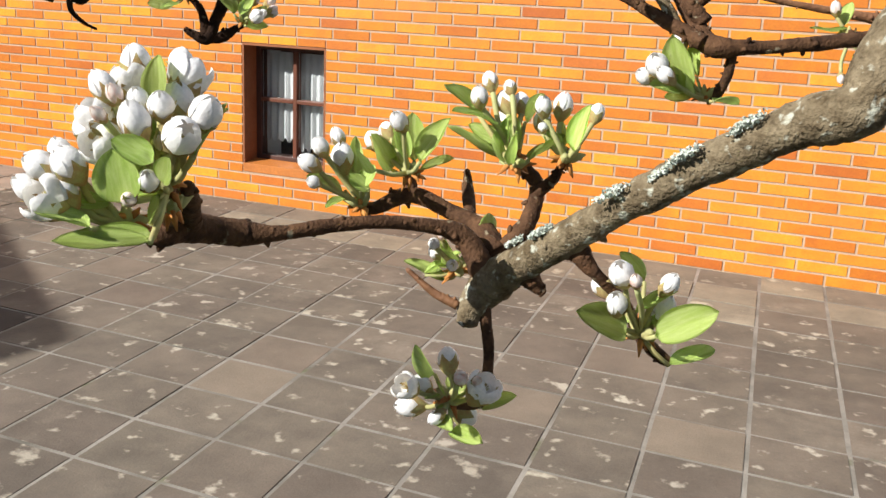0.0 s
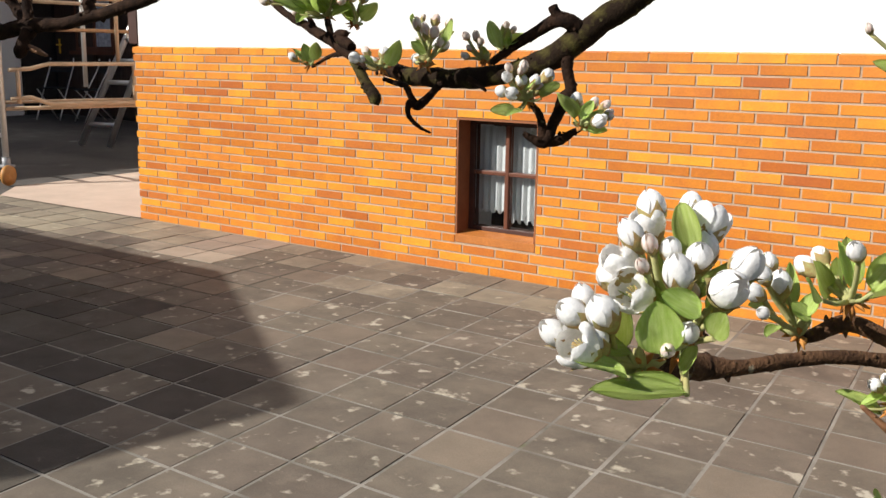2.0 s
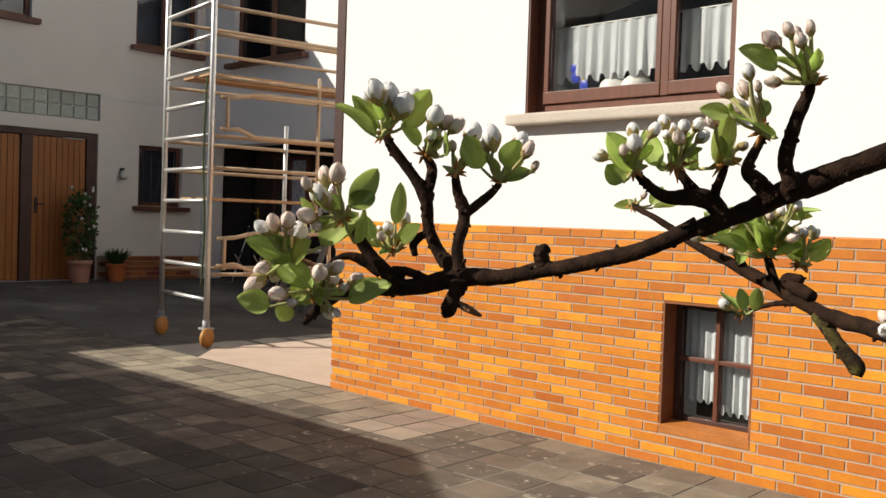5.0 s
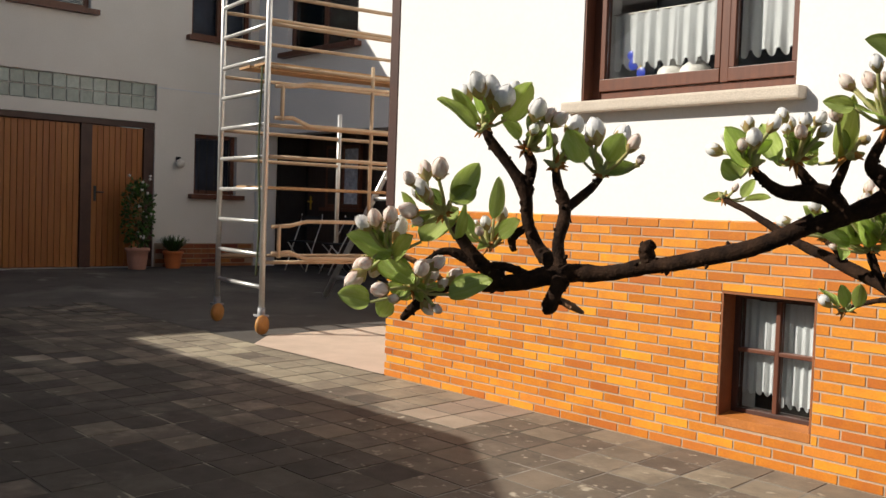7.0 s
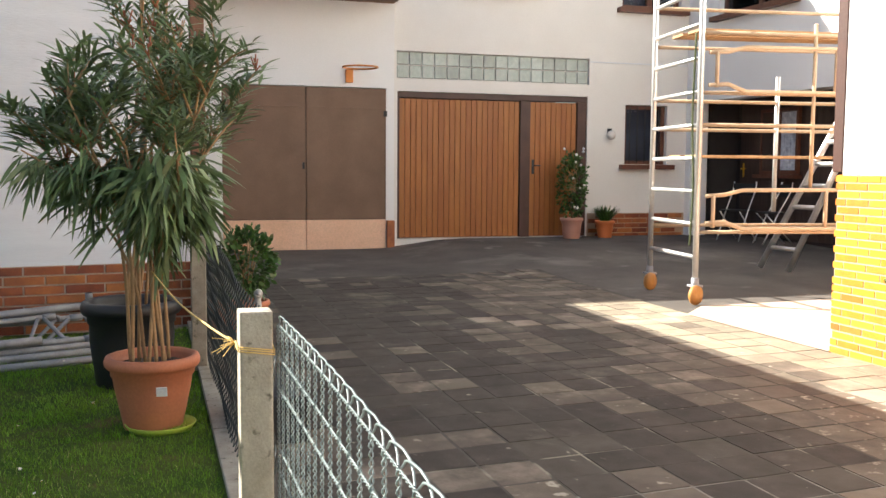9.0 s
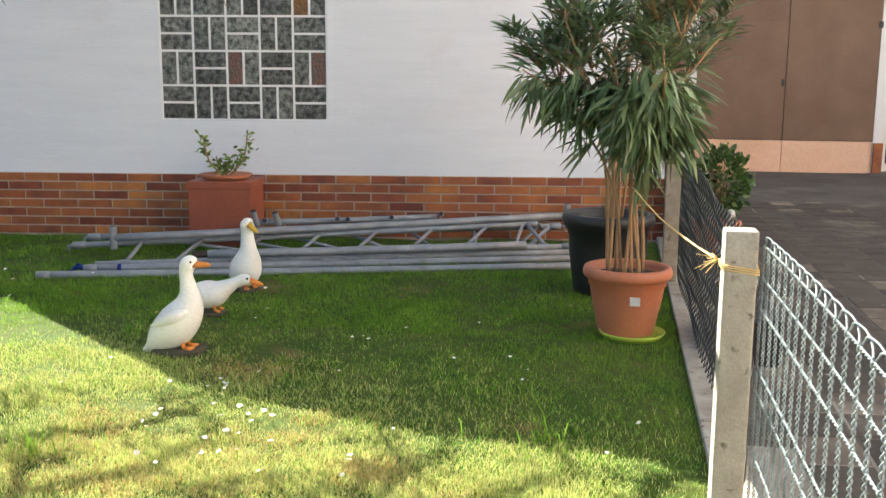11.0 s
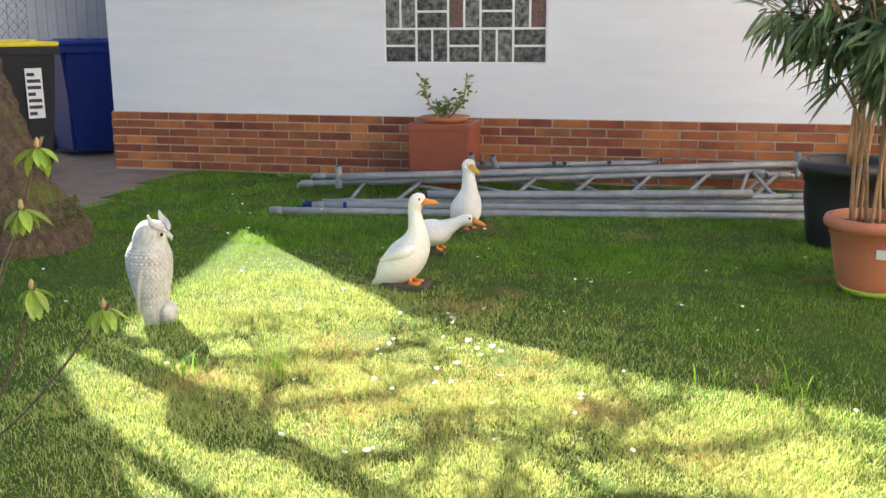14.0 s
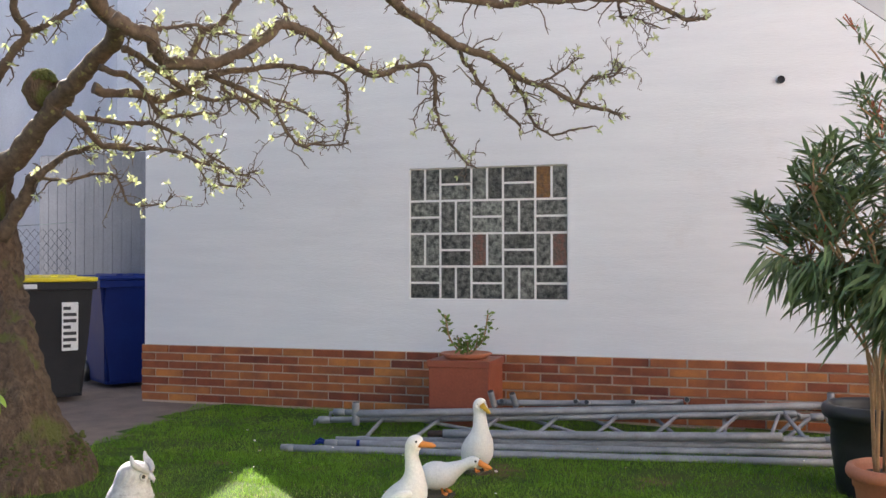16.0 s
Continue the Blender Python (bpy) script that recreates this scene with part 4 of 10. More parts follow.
cluster('pear buds with two spread leaves', [(0.335, 1.295, 0.972)],
        [(0.320, 1.300, 0.984, 0.0031, 1), (0.330, 1.282, 0.994, 0.0041, 1), (0.335, 1.279, 0.993, 0.0022, 0), (0.329, 1.285, 0.984, 0.0036, 1), (0.343, 1.289, 0.991, 0.0031, 1), (0.341, 1.296, 0.982, 0.0038, 1)],
        [(0.332, 1.287, 0.974, 0.320, 1.276, 0.982, 0.0043), (0.341, 1.287, 0.975, 0.357, 1.287, 0.985, 0.0041), (0.333, 1.303, 0.986, 0.327, 1.295, 0.996, 0.0021), (0.344, 1.297, 0.963, 0.355, 1.308, 0.966, 0.0020)], 15)
cluster('small white pear buds with dark leaves', [(0.323, 1.458, 1.028)],
        [(0.304, 1.438, 1.043, 0.0055, 1), (0.309, 1.454, 1.052, 0.0042, 1), (0.297, 1.446, 1.037, 0.0042, 1), (0.309, 1.432, 1.039, 0.0038, 1)],
        [(0.316, 1.450, 1.031, 0.309, 1.443, 1.054, 0.0061), (0.318, 1.459, 1.037, 0.317, 1.452, 1.054, 0.0032), (0.328, 1.448, 1.028, 0.337, 1.459, 1.026, 0.0036), (0.315, 1.454, 1.033, 0.303, 1.435, 1.034, 0.0017)], 16)
cluster('half-hidden pear buds under the fork', [(0.265, 1.322, 0.974)],
        [(0.262, 1.312, 0.989, 0.0021, 0), (0.257, 1.317, 0.981, 0.0025, 1), (0.268, 1.308, 0.980, 0.0023, 1), (0.263, 1.303, 0.988, 0.0022, 1)],
        [(0.260, 1.322, 0.970, 0.246, 1.318, 0.976, 0.0028), (0.254, 1.317, 0.972, 0.265, 1.322, 0.980, 0.0016), (0.277, 1.319, 0.988, 0.277, 1.314, 0.997, 0.0029)], 17)
limb('twig', [(0.421, 1.497, 1.060, 0.0048), (0.392, 1.484, 1.058, 0.0034), (0.366, 1.472, 1.054, 0.0032), (0.342, 1.461, 1.051, 0.0029), (0.324, 1.454, 1.051, 0.0046), (0.314, 1.463, 1.060, 0.0037), (0.303, 1.474, 1.074, 0.0036)], BARK_BROWN)
limb('twig', [(0.321, 1.453, 1.052, 0.0036), (0.303, 1.454, 1.060, 0.0032), (0.284, 1.454, 1.070, 0.0017)], BARK_BROWN)
limb('twig', [(0.332, 1.457, 1.050, 0.0024), (0.331, 1.459, 1.038, 0.0022), (0.326, 1.459, 1.027, 0.0025)], BARK_BROWN)
limb('twig', [(0.401, 1.591, 1.063, 0.0035), (0.368, 1.578, 1.067, 0.0021), (0.329, 1.563, 1.073, 0.0015)], BARK_RED)
cluster('small leaf spur', [(0.377, 1.522, 1.055)],
        [(0.369, 1.523, 1.069, 0.0032, 0), (0.376, 1.511, 1.037, 0.0024, 0)],
        [(0.375, 1.527, 1.058, 0.360, 1.510, 1.059, 0.0032), (0.373, 1.526, 1.061, 0.375, 1.533, 1.072, 0.0029), (0.382, 1.523, 1.050, 0.385, 1.531, 1.042, 0.0027)], 18)
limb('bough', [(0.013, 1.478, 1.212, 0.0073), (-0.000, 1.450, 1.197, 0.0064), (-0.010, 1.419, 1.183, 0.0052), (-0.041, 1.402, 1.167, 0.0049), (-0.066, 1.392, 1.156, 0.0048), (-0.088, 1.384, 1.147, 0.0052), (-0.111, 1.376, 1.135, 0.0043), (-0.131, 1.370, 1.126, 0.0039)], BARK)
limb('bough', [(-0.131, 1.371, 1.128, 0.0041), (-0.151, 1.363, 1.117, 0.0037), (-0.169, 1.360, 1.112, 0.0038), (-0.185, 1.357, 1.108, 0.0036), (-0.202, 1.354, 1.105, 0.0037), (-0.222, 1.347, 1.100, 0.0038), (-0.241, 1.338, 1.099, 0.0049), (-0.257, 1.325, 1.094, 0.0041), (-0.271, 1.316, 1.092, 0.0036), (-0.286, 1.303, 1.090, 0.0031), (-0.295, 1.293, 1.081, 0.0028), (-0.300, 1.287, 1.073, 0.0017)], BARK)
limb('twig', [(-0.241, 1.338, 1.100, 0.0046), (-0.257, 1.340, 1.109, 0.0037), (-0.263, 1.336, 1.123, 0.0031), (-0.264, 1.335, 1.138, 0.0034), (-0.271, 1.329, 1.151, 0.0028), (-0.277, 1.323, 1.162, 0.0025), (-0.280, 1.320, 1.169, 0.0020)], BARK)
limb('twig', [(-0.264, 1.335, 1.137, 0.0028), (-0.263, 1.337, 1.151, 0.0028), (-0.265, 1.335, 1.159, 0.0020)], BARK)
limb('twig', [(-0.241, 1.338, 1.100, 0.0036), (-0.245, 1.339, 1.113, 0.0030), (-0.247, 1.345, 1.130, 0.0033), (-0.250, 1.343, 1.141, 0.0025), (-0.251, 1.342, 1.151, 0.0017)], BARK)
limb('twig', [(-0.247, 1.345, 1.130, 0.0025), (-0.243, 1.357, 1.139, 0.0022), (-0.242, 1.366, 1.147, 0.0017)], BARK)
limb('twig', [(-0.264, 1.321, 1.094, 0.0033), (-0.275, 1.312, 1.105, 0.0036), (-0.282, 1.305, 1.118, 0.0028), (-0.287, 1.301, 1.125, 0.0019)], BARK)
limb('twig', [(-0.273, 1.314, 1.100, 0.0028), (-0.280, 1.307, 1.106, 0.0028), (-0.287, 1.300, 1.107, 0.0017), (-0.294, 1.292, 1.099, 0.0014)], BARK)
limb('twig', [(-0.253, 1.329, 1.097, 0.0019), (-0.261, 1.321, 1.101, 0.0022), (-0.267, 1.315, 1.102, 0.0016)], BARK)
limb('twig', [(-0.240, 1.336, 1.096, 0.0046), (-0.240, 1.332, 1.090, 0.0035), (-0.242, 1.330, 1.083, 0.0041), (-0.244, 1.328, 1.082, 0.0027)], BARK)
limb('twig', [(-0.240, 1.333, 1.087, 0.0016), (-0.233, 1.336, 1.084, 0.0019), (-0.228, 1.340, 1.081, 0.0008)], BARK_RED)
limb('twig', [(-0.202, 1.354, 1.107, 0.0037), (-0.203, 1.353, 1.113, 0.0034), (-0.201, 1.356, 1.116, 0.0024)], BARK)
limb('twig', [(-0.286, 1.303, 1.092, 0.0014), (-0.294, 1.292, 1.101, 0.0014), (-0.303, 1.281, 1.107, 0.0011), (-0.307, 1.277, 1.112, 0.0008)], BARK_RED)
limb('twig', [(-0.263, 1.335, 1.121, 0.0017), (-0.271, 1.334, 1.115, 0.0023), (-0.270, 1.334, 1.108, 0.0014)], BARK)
cluster('pinkish closed pear buds with broad green leaves', [(-0.277, 1.292, 1.126), (-0.294, 1.274, 1.107), (-0.286, 1.282, 1.089)],
        [(-0.274, 1.267, 1.142, 0.0033, 0), (-0.277, 1.276, 1.138, 0.0047, 1), (-0.286, 1.287, 1.147, 0.0043, 0), (-0.264, 1.277, 1.147, 0.0049, 0), (-0.288, 1.259, 1.123, 0.0042, 0), (-0.279, 1.261, 1.125, 0.0044, 0), (-0.280, 1.272, 1.127, 0.0047, 0), (-0.292, 1.277, 1.120, 0.0051, 1), (-0.295, 1.257, 1.121, 0.0037, 1), (-0.304, 1.260, 1.093, 0.0051, 0), (-0.287, 1.253, 1.102, 0.0036, 0), (-0.305, 1.273, 1.097, 0.0041, 0), (-0.283, 1.259, 1.090, 0.0044, 0), (-0.271, 1.274, 1.101, 0.0047, 0), (-0.274, 1.287, 1.103, 0.0040, 0), (-0.285, 1.293, 1.095, 0.0036, 0), (-0.290, 1.283, 1.093, 0.0038, 0), (-0.280, 1.304, 1.096, 0.0044, 0), (-0.283, 1.289, 1.080, 0.0035, 0), (-0.270, 1.284, 1.081, 0.0026, 0)],
        [(-0.271, 1.292, 1.133, -0.265, 1.302, 1.150, 0.0048), (-0.270, 1.289, 1.132, -0.265, 1.301, 1.137, 0.0042), (-0.287, 1.287, 1.112, -0.278, 1.302, 1.128, 0.0060), (-0.291, 1.272, 1.106, -0.298, 1.251, 1.114, 0.0059), (-0.288, 1.271, 1.104, -0.276, 1.272, 1.115, 0.0045), (-0.295, 1.263, 1.083, -0.302, 1.250, 1.087, 0.0050), (-0.295, 1.269, 1.103, -0.277, 1.274, 1.093, 0.0056), (-0.286, 1.284, 1.086, -0.297, 1.276, 1.091, 0.0043), (-0.276, 1.296, 1.087, -0.256, 1.305, 1.095, 0.0051), (-0.292, 1.273, 1.084, -0.296, 1.270, 1.076, 0.0040), (-0.282, 1.280, 1.122, -0.284, 1.271, 1.135, 0.0032), (-0.275, 1.298, 1.114, -0.272, 1.300, 1.132, 0.0032)], 21)
cluster('opening white pear buds above broad leaves', [(-0.273, 1.313, 1.169), (-0.258, 1.328, 1.159), (-0.248, 1.338, 1.151), (-0.232, 1.354, 1.147)],
        [(-0.266, 1.300, 1.189, 0.0053, 1), (-0.268, 1.311, 1.188, 0.0062, 1), (-0.261, 1.315, 1.184, 0.0062, 1), (-0.286, 1.311, 1.187, 0.0042, 1), (-0.244, 1.320, 1.178, 0.0050, 1), (-0.244, 1.328, 1.175, 0.0040, 0), (-0.239, 1.330, 1.173, 0.0040, 0), (-0.243, 1.346, 1.172, 0.0052, 1), (-0.226, 1.340, 1.169, 0.0051, 1), (-0.229, 1.366, 1.169, 0.0047, 1), (-0.209, 1.348, 1.162, 0.0037, 0), (-0.247, 1.335, 1.164, 0.0027, 0), (-0.248, 1.347, 1.161, 0.0028, 0), (-0.266, 1.326, 1.189, 0.0044, 1)],
        [(-0.269, 1.305, 1.166, -0.272, 1.282, 1.179, 0.0065), (-0.275, 1.314, 1.173, -0.281, 1.319, 1.190, 0.0055), (-0.266, 1.321, 1.173, -0.253, 1.324, 1.190, 0.0055), (-0.262, 1.326, 1.163, -0.269, 1.321, 1.174, 0.0039), (-0.235, 1.344, 1.153, -0.241, 1.338, 1.168, 0.0052), (-0.228, 1.353, 1.154, -0.223, 1.357, 1.167, 0.0054), (-0.229, 1.358, 1.149, -0.213, 1.358, 1.151, 0.0041), (-0.258, 1.335, 1.161, -0.267, 1.338, 1.176, 0.0033), (-0.276, 1.310, 1.169, -0.287, 1.304, 1.187, 0.0028), (-0.244, 1.326, 1.158, -0.237, 1.319, 1.169, 0.0029)], 22)
cluster('small shaded leaf spur', [(-0.285, 1.333, 1.110)],
        [(-0.285, 1.328, 1.123, 0.0032, 1), (-0.301, 1.332, 1.121, 0.0030, 1), (-0.285, 1.340, 1.128, 0.0038, 1), (-0.281, 1.320, 1.118, 0.0028, 0)],
        [(-0.279, 1.328, 1.124, -0.279, 1.331, 1.145, 0.0031), (-0.276, 1.330, 1.115, -0.266, 1.333, 1.124, 0.0040), (-0.289, 1.328, 1.113, -0.294, 1.316, 1.119, 0.0040), (-0.284, 1.317, 1.116, -0.291, 1.319, 1.127, 0.0025)], 23)
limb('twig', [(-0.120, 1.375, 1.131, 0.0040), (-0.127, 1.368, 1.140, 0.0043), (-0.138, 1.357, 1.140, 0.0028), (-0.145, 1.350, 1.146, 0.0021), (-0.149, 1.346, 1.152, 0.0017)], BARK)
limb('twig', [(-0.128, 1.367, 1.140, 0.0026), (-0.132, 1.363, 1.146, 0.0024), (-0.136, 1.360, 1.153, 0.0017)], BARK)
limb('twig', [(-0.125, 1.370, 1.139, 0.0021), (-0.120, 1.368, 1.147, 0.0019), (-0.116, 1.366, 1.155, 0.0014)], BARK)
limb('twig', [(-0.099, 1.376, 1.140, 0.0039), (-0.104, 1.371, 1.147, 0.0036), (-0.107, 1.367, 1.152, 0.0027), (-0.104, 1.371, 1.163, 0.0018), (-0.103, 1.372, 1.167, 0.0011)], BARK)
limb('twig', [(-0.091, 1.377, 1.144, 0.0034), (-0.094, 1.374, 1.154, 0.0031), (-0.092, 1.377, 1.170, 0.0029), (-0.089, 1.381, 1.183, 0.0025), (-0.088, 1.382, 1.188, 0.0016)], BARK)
cluster('closed cream pear buds over the bough', [(-0.143, 1.338, 1.151), (-0.131, 1.351, 1.153), (-0.116, 1.366, 1.155)],
        [(-0.160, 1.336, 1.157, 0.0031, 1), (-0.151, 1.332, 1.163, 0.0032, 1), (-0.151, 1.348, 1.169, 0.0031, 1), (-0.135, 1.326, 1.161, 0.0036, 1), (-0.132, 1.336, 1.167, 0.0029, 1), (-0.137, 1.350, 1.172, 0.0030, 1), (-0.139, 1.360, 1.169, 0.0033, 1), (-0.123, 1.343, 1.169, 0.0029, 1), (-0.121, 1.336, 1.163, 0.0031, 0), (-0.120, 1.350, 1.170, 0.0029, 1), (-0.115, 1.351, 1.171, 0.0031, 0), (-0.118, 1.351, 1.165, 0.0029, 1), (-0.118, 1.368, 1.163, 0.0026, 1), (-0.115, 1.379, 1.163, 0.0024, 1)],
        [(-0.142, 1.336, 1.150, -0.145, 1.321, 1.164, 0.0046), (-0.146, 1.335, 1.145, -0.150, 1.329, 1.152, 0.0035), (-0.134, 1.344, 1.152, -0.142, 1.344, 1.167, 0.0037), (-0.126, 1.360, 1.156, -0.132, 1.343, 1.162, 0.0030), (-0.119, 1.362, 1.154, -0.116, 1.367, 1.179, 0.0035), (-0.127, 1.363, 1.152, -0.135, 1.363, 1.156, 0.0023), (-0.136, 1.352, 1.151, -0.140, 1.349, 1.154, 0.0023)], 24)
cluster('cream pear buds on an upright spur', [(-0.101, 1.367, 1.167), (-0.088, 1.382, 1.188)],
        [(-0.117, 1.363, 1.185, 0.0032, 0), (-0.106, 1.360, 1.184, 0.0036, 0), (-0.100, 1.351, 1.190, 0.0028, 1), (-0.093, 1.355, 1.202, 0.0039, 0), (-0.092, 1.367, 1.208, 0.0029, 0), (-0.084, 1.361, 1.202, 0.0030, 0), (-0.100, 1.372, 1.188, 0.0029, 0), (-0.086, 1.374, 1.209, 0.0026, 0)],
        [(-0.097, 1.370, 1.194, -0.105, 1.353, 1.199, 0.0042), (-0.088, 1.375, 1.189, -0.085, 1.362, 1.195, 0.0036), (-0.102, 1.361, 1.170, -0.110, 1.352, 1.174, 0.0033), (-0.093, 1.363, 1.164, -0.099, 1.353, 1.169, 0.0024), (-0.108, 1.352, 1.173, -0.117, 1.345, 1.175, 0.0029)], 25)
cluster('tuft of small buds right of the bough', [(-0.025, 1.426, 1.203)],
        [(-0.053, 1.383, 1.215, 0.0041, 0), (-0.051, 1.395, 1.219, 0.0047, 0), (-0.049, 1.408, 1.218, 0.0041, 0), (-0.042, 1.417, 1.221, 0.0034, 0)],
        [(-0.048, 1.409, 1.208, -0.060, 1.384, 1.211, 0.0036), (-0.042, 1.399, 1.202, -0.032, 1.405, 1.214, 0.0046), (-0.043, 1.410, 1.202, -0.044, 1.396, 1.208, 0.0028)], 26)
limb('twig', [(0.007, 1.457, 1.193, 0.0035), (-0.016, 1.435, 1.201, 0.0031), (-0.031, 1.420, 1.203, 0.0026), (-0.046, 1.405, 1.201, 0.0014)], BARK)
limb('twig', [(-0.025, 1.426, 1.203, 0.0024), (-0.025, 1.427, 1.213, 0.0021), (-0.030, 1.422, 1.227, 0.0017)], BARK)
cluster('cream buds with a long leaf', [(-0.033, 1.432, 1.184)],
        [(-0.041, 1.414, 1.191, 0.0036, 0), (-0.042, 1.432, 1.199, 0.0034, 0), (-0.036, 1.433, 1.196, 0.0032, 0), (-0.032, 1.443, 1.192, 0.0037, 0)],
        [(-0.034, 1.424, 1.187, -0.055, 1.414, 1.189, 0.0029), (-0.026, 1.445, 1.192, -0.018, 1.440, 1.198, 0.0032), (-0.040, 1.427, 1.191, -0.049, 1.419, 1.196, 0.0024)], 27)
limb('bough', [(0.163, 1.520, 1.182, 0.0083), (0.126, 1.509, 1.148, 0.0082), (0.097, 1.507, 1.129, 0.0081), (0.079, 1.503, 1.115, 0.0075), (0.059, 1.496, 1.100, 0.0073), (0.042, 1.492, 1.087, 0.0072), (0.010, 1.490, 1.075, 0.0064), (-0.031, 1.488, 1.071, 0.0061), (-0.071, 1.494, 1.072, 0.0058)], BARK_MOSS)
limb('bough', [(-0.067, 1.494, 1.072, 0.0058), (-0.101, 1.506, 1.077, 0.0044), (-0.144, 1.533, 1.082, 0.0044), (-0.196, 1.549, 1.101, 0.0039), (-0.237, 1.559, 1.115, 0.0029), (-0.272, 1.568, 1.131, 0.0023), (-0.302, 1.573, 1.143, 0.0018)], BARK)
limb('twig', [(-0.147, 1.533, 1.081, 0.0040), (-0.130, 1.527, 1.064, 0.0040), (-0.120, 1.523, 1.055, 0.0046), (-0.120, 1.522, 1.051, 0.0035)], BARK_MOSS)
limb('twig', [(0.048, 1.493, 1.093, 0.0049), (0.049, 1.490, 1.080, 0.0033), (0.052, 1.490, 1.067, 0.0033), (0.050, 1.487, 1.061, 0.0044), (0.046, 1.482, 1.049, 0.0033), (0.043, 1.477, 1.037, 0.0036), (0.037, 1.472, 1.039, 0.0022), (0.033, 1.470, 1.042, 0.0014)], BARK)
limb('twig', [(0.043, 1.477, 1.037, 0.0030), (0.050, 1.483, 1.038, 0.0030), (0.058, 1.484, 1.043, 0.0019), (0.062, 1.488, 1.046, 0.0014)], BARK)
limb('twig', [(0.042, 1.477, 1.039, 0.0030), (0.039, 1.477, 1.052, 0.0022), (0.033, 1.474, 1.060, 0.0016)], BARK)
limb('twig', [(0.055, 1.493, 1.101, 0.0046), (0.047, 1.487, 1.106, 0.0041), (0.034, 1.489, 1.102, 0.0036), (0.017, 1.486, 1.092, 0.0028), (0.001, 1.484, 1.081, 0.0023)], BARK)
limb('twig', [(0.048, 1.488, 1.105, 0.0033), (0.043, 1.485, 1.110, 0.0030), (0.041, 1.484, 1.114, 0.0027)], BARK)
limb('twig', [(-0.163, 1.539, 1.086, 0.0023), (-0.181, 1.544, 1.083, 0.0015), (-0.203, 1.549, 1.075, 0.0012)], BARK)
limb('twig', [(-0.176, 1.543, 1.093, 0.0027), (-0.184, 1.546, 1.110, 0.0023), (-0.190, 1.549, 1.121, 0.0015)], BARK)
limb('twig', [(-0.151, 1.535, 1.090, 0.0037), (-0.170, 1.542, 1.098, 0.0049), (-0.158, 1.538, 1.100, 0.0026)], BARK)
limb('twig', [(-0.196, 1.549, 1.100, 0.0020), (-0.210, 1.553, 1.113, 0.0018), (-0.224, 1.557, 1.121, 0.0012)], BARK)
limb('twig', [(-0.012, 1.478, 1.072, 0.0020), (-0.004, 1.483, 1.066, 0.0012), (-0.002, 1.484, 1.064, 0.0006)], BARK)
cluster('bluish white closed buds with one leaf', [(-0.074, 1.473, 1.077)],
        [(-0.080, 1.453, 1.083, 0.0040, 1), (-0.089, 1.476, 1.087, 0.0035, 0), (-0.082, 1.473, 1.080, 0.0044, 1), (-0.081, 1.485, 1.087, 0.0042, 1)],
        [(-0.066, 1.469, 1.078, -0.055, 1.467, 1.093, 0.0040)], 31)
cluster('upright tuft of cream buds', [(-0.041, 1.475, 1.079), (-0.040, 1.476, 1.082)],
        [(-0.050, 1.478, 1.083, 0.0040, 1), (-0.042, 1.467, 1.104, 0.0033, 0), (-0.041, 1.474, 1.100, 0.0042, 0), (-0.045, 1.491, 1.107, 0.0037, 0), (-0.035, 1.487, 1.092, 0.0039, 1), (-0.047, 1.481, 1.094, 0.0040, 0), (-0.028, 1.466, 1.099, 0.0038, 0), (-0.053, 1.480, 1.093, 0.0037, 1), (-0.031, 1.486, 1.105, 0.0030, 0)],
        [(-0.045, 1.474, 1.099, -0.042, 1.463, 1.109, 0.0030), (-0.029, 1.480, 1.093, -0.028, 1.484, 1.106, 0.0030), (-0.039, 1.472, 1.086, -0.045, 1.466, 1.093, 0.0024)], 32)
cluster('few small buds', [(-0.010, 1.495, 1.082)],
        [(-0.013, 1.477, 1.097, 0.0029, 0), (-0.012, 1.487, 1.097, 0.0029, 0), (-0.015, 1.480, 1.085, 0.0026, 0), (-0.006, 1.483, 1.094, 0.0026, 0)],
        [], 33)
cluster('leaf tuft with brown bud scales', [(0.007, 1.490, 1.089)],
        [(0.017, 1.474, 1.103, 0.0025, 0), (0.007, 1.499, 1.101, 0.0023, 0)],
        [(0.010, 1.480, 1.090, 0.004, 1.477, 1.105, 0.0034), (0.014, 1.481, 1.091, 0.020, 1.496, 1.098, 0.0031), (0.009, 1.486, 1.090, 0.012, 1.480, 1.104, 0.0032)], 34)
cluster('cluster of white buds below the bough', [(0.035, 1.469, 1.061)],
        [(0.026, 1.454, 1.066, 0.0038, 1), (0.031, 1.453, 1.074, 0.0034, 1), (0.035, 1.451, 1.065, 0.0042, 1), (0.038, 1.457, 1.073, 0.0040, 1), (0.040, 1.484, 1.075, 0.0047, 1), (0.041, 1.454, 1.080, 0.0034, 0), (0.038, 1.473, 1.072, 0.0038, 1), (0.032, 1.453, 1.079, 0.0029, 0), (0.039, 1.475, 1.067, 0.0035, 0)],
        [(0.031, 1.464, 1.055, 0.018, 1.458, 1.055, 0.0030), (0.047, 1.464, 1.062, 0.051, 1.477, 1.070, 0.0035), (0.038, 1.459, 1.056, 0.035, 1.447, 1.053, 0.0019)], 35)
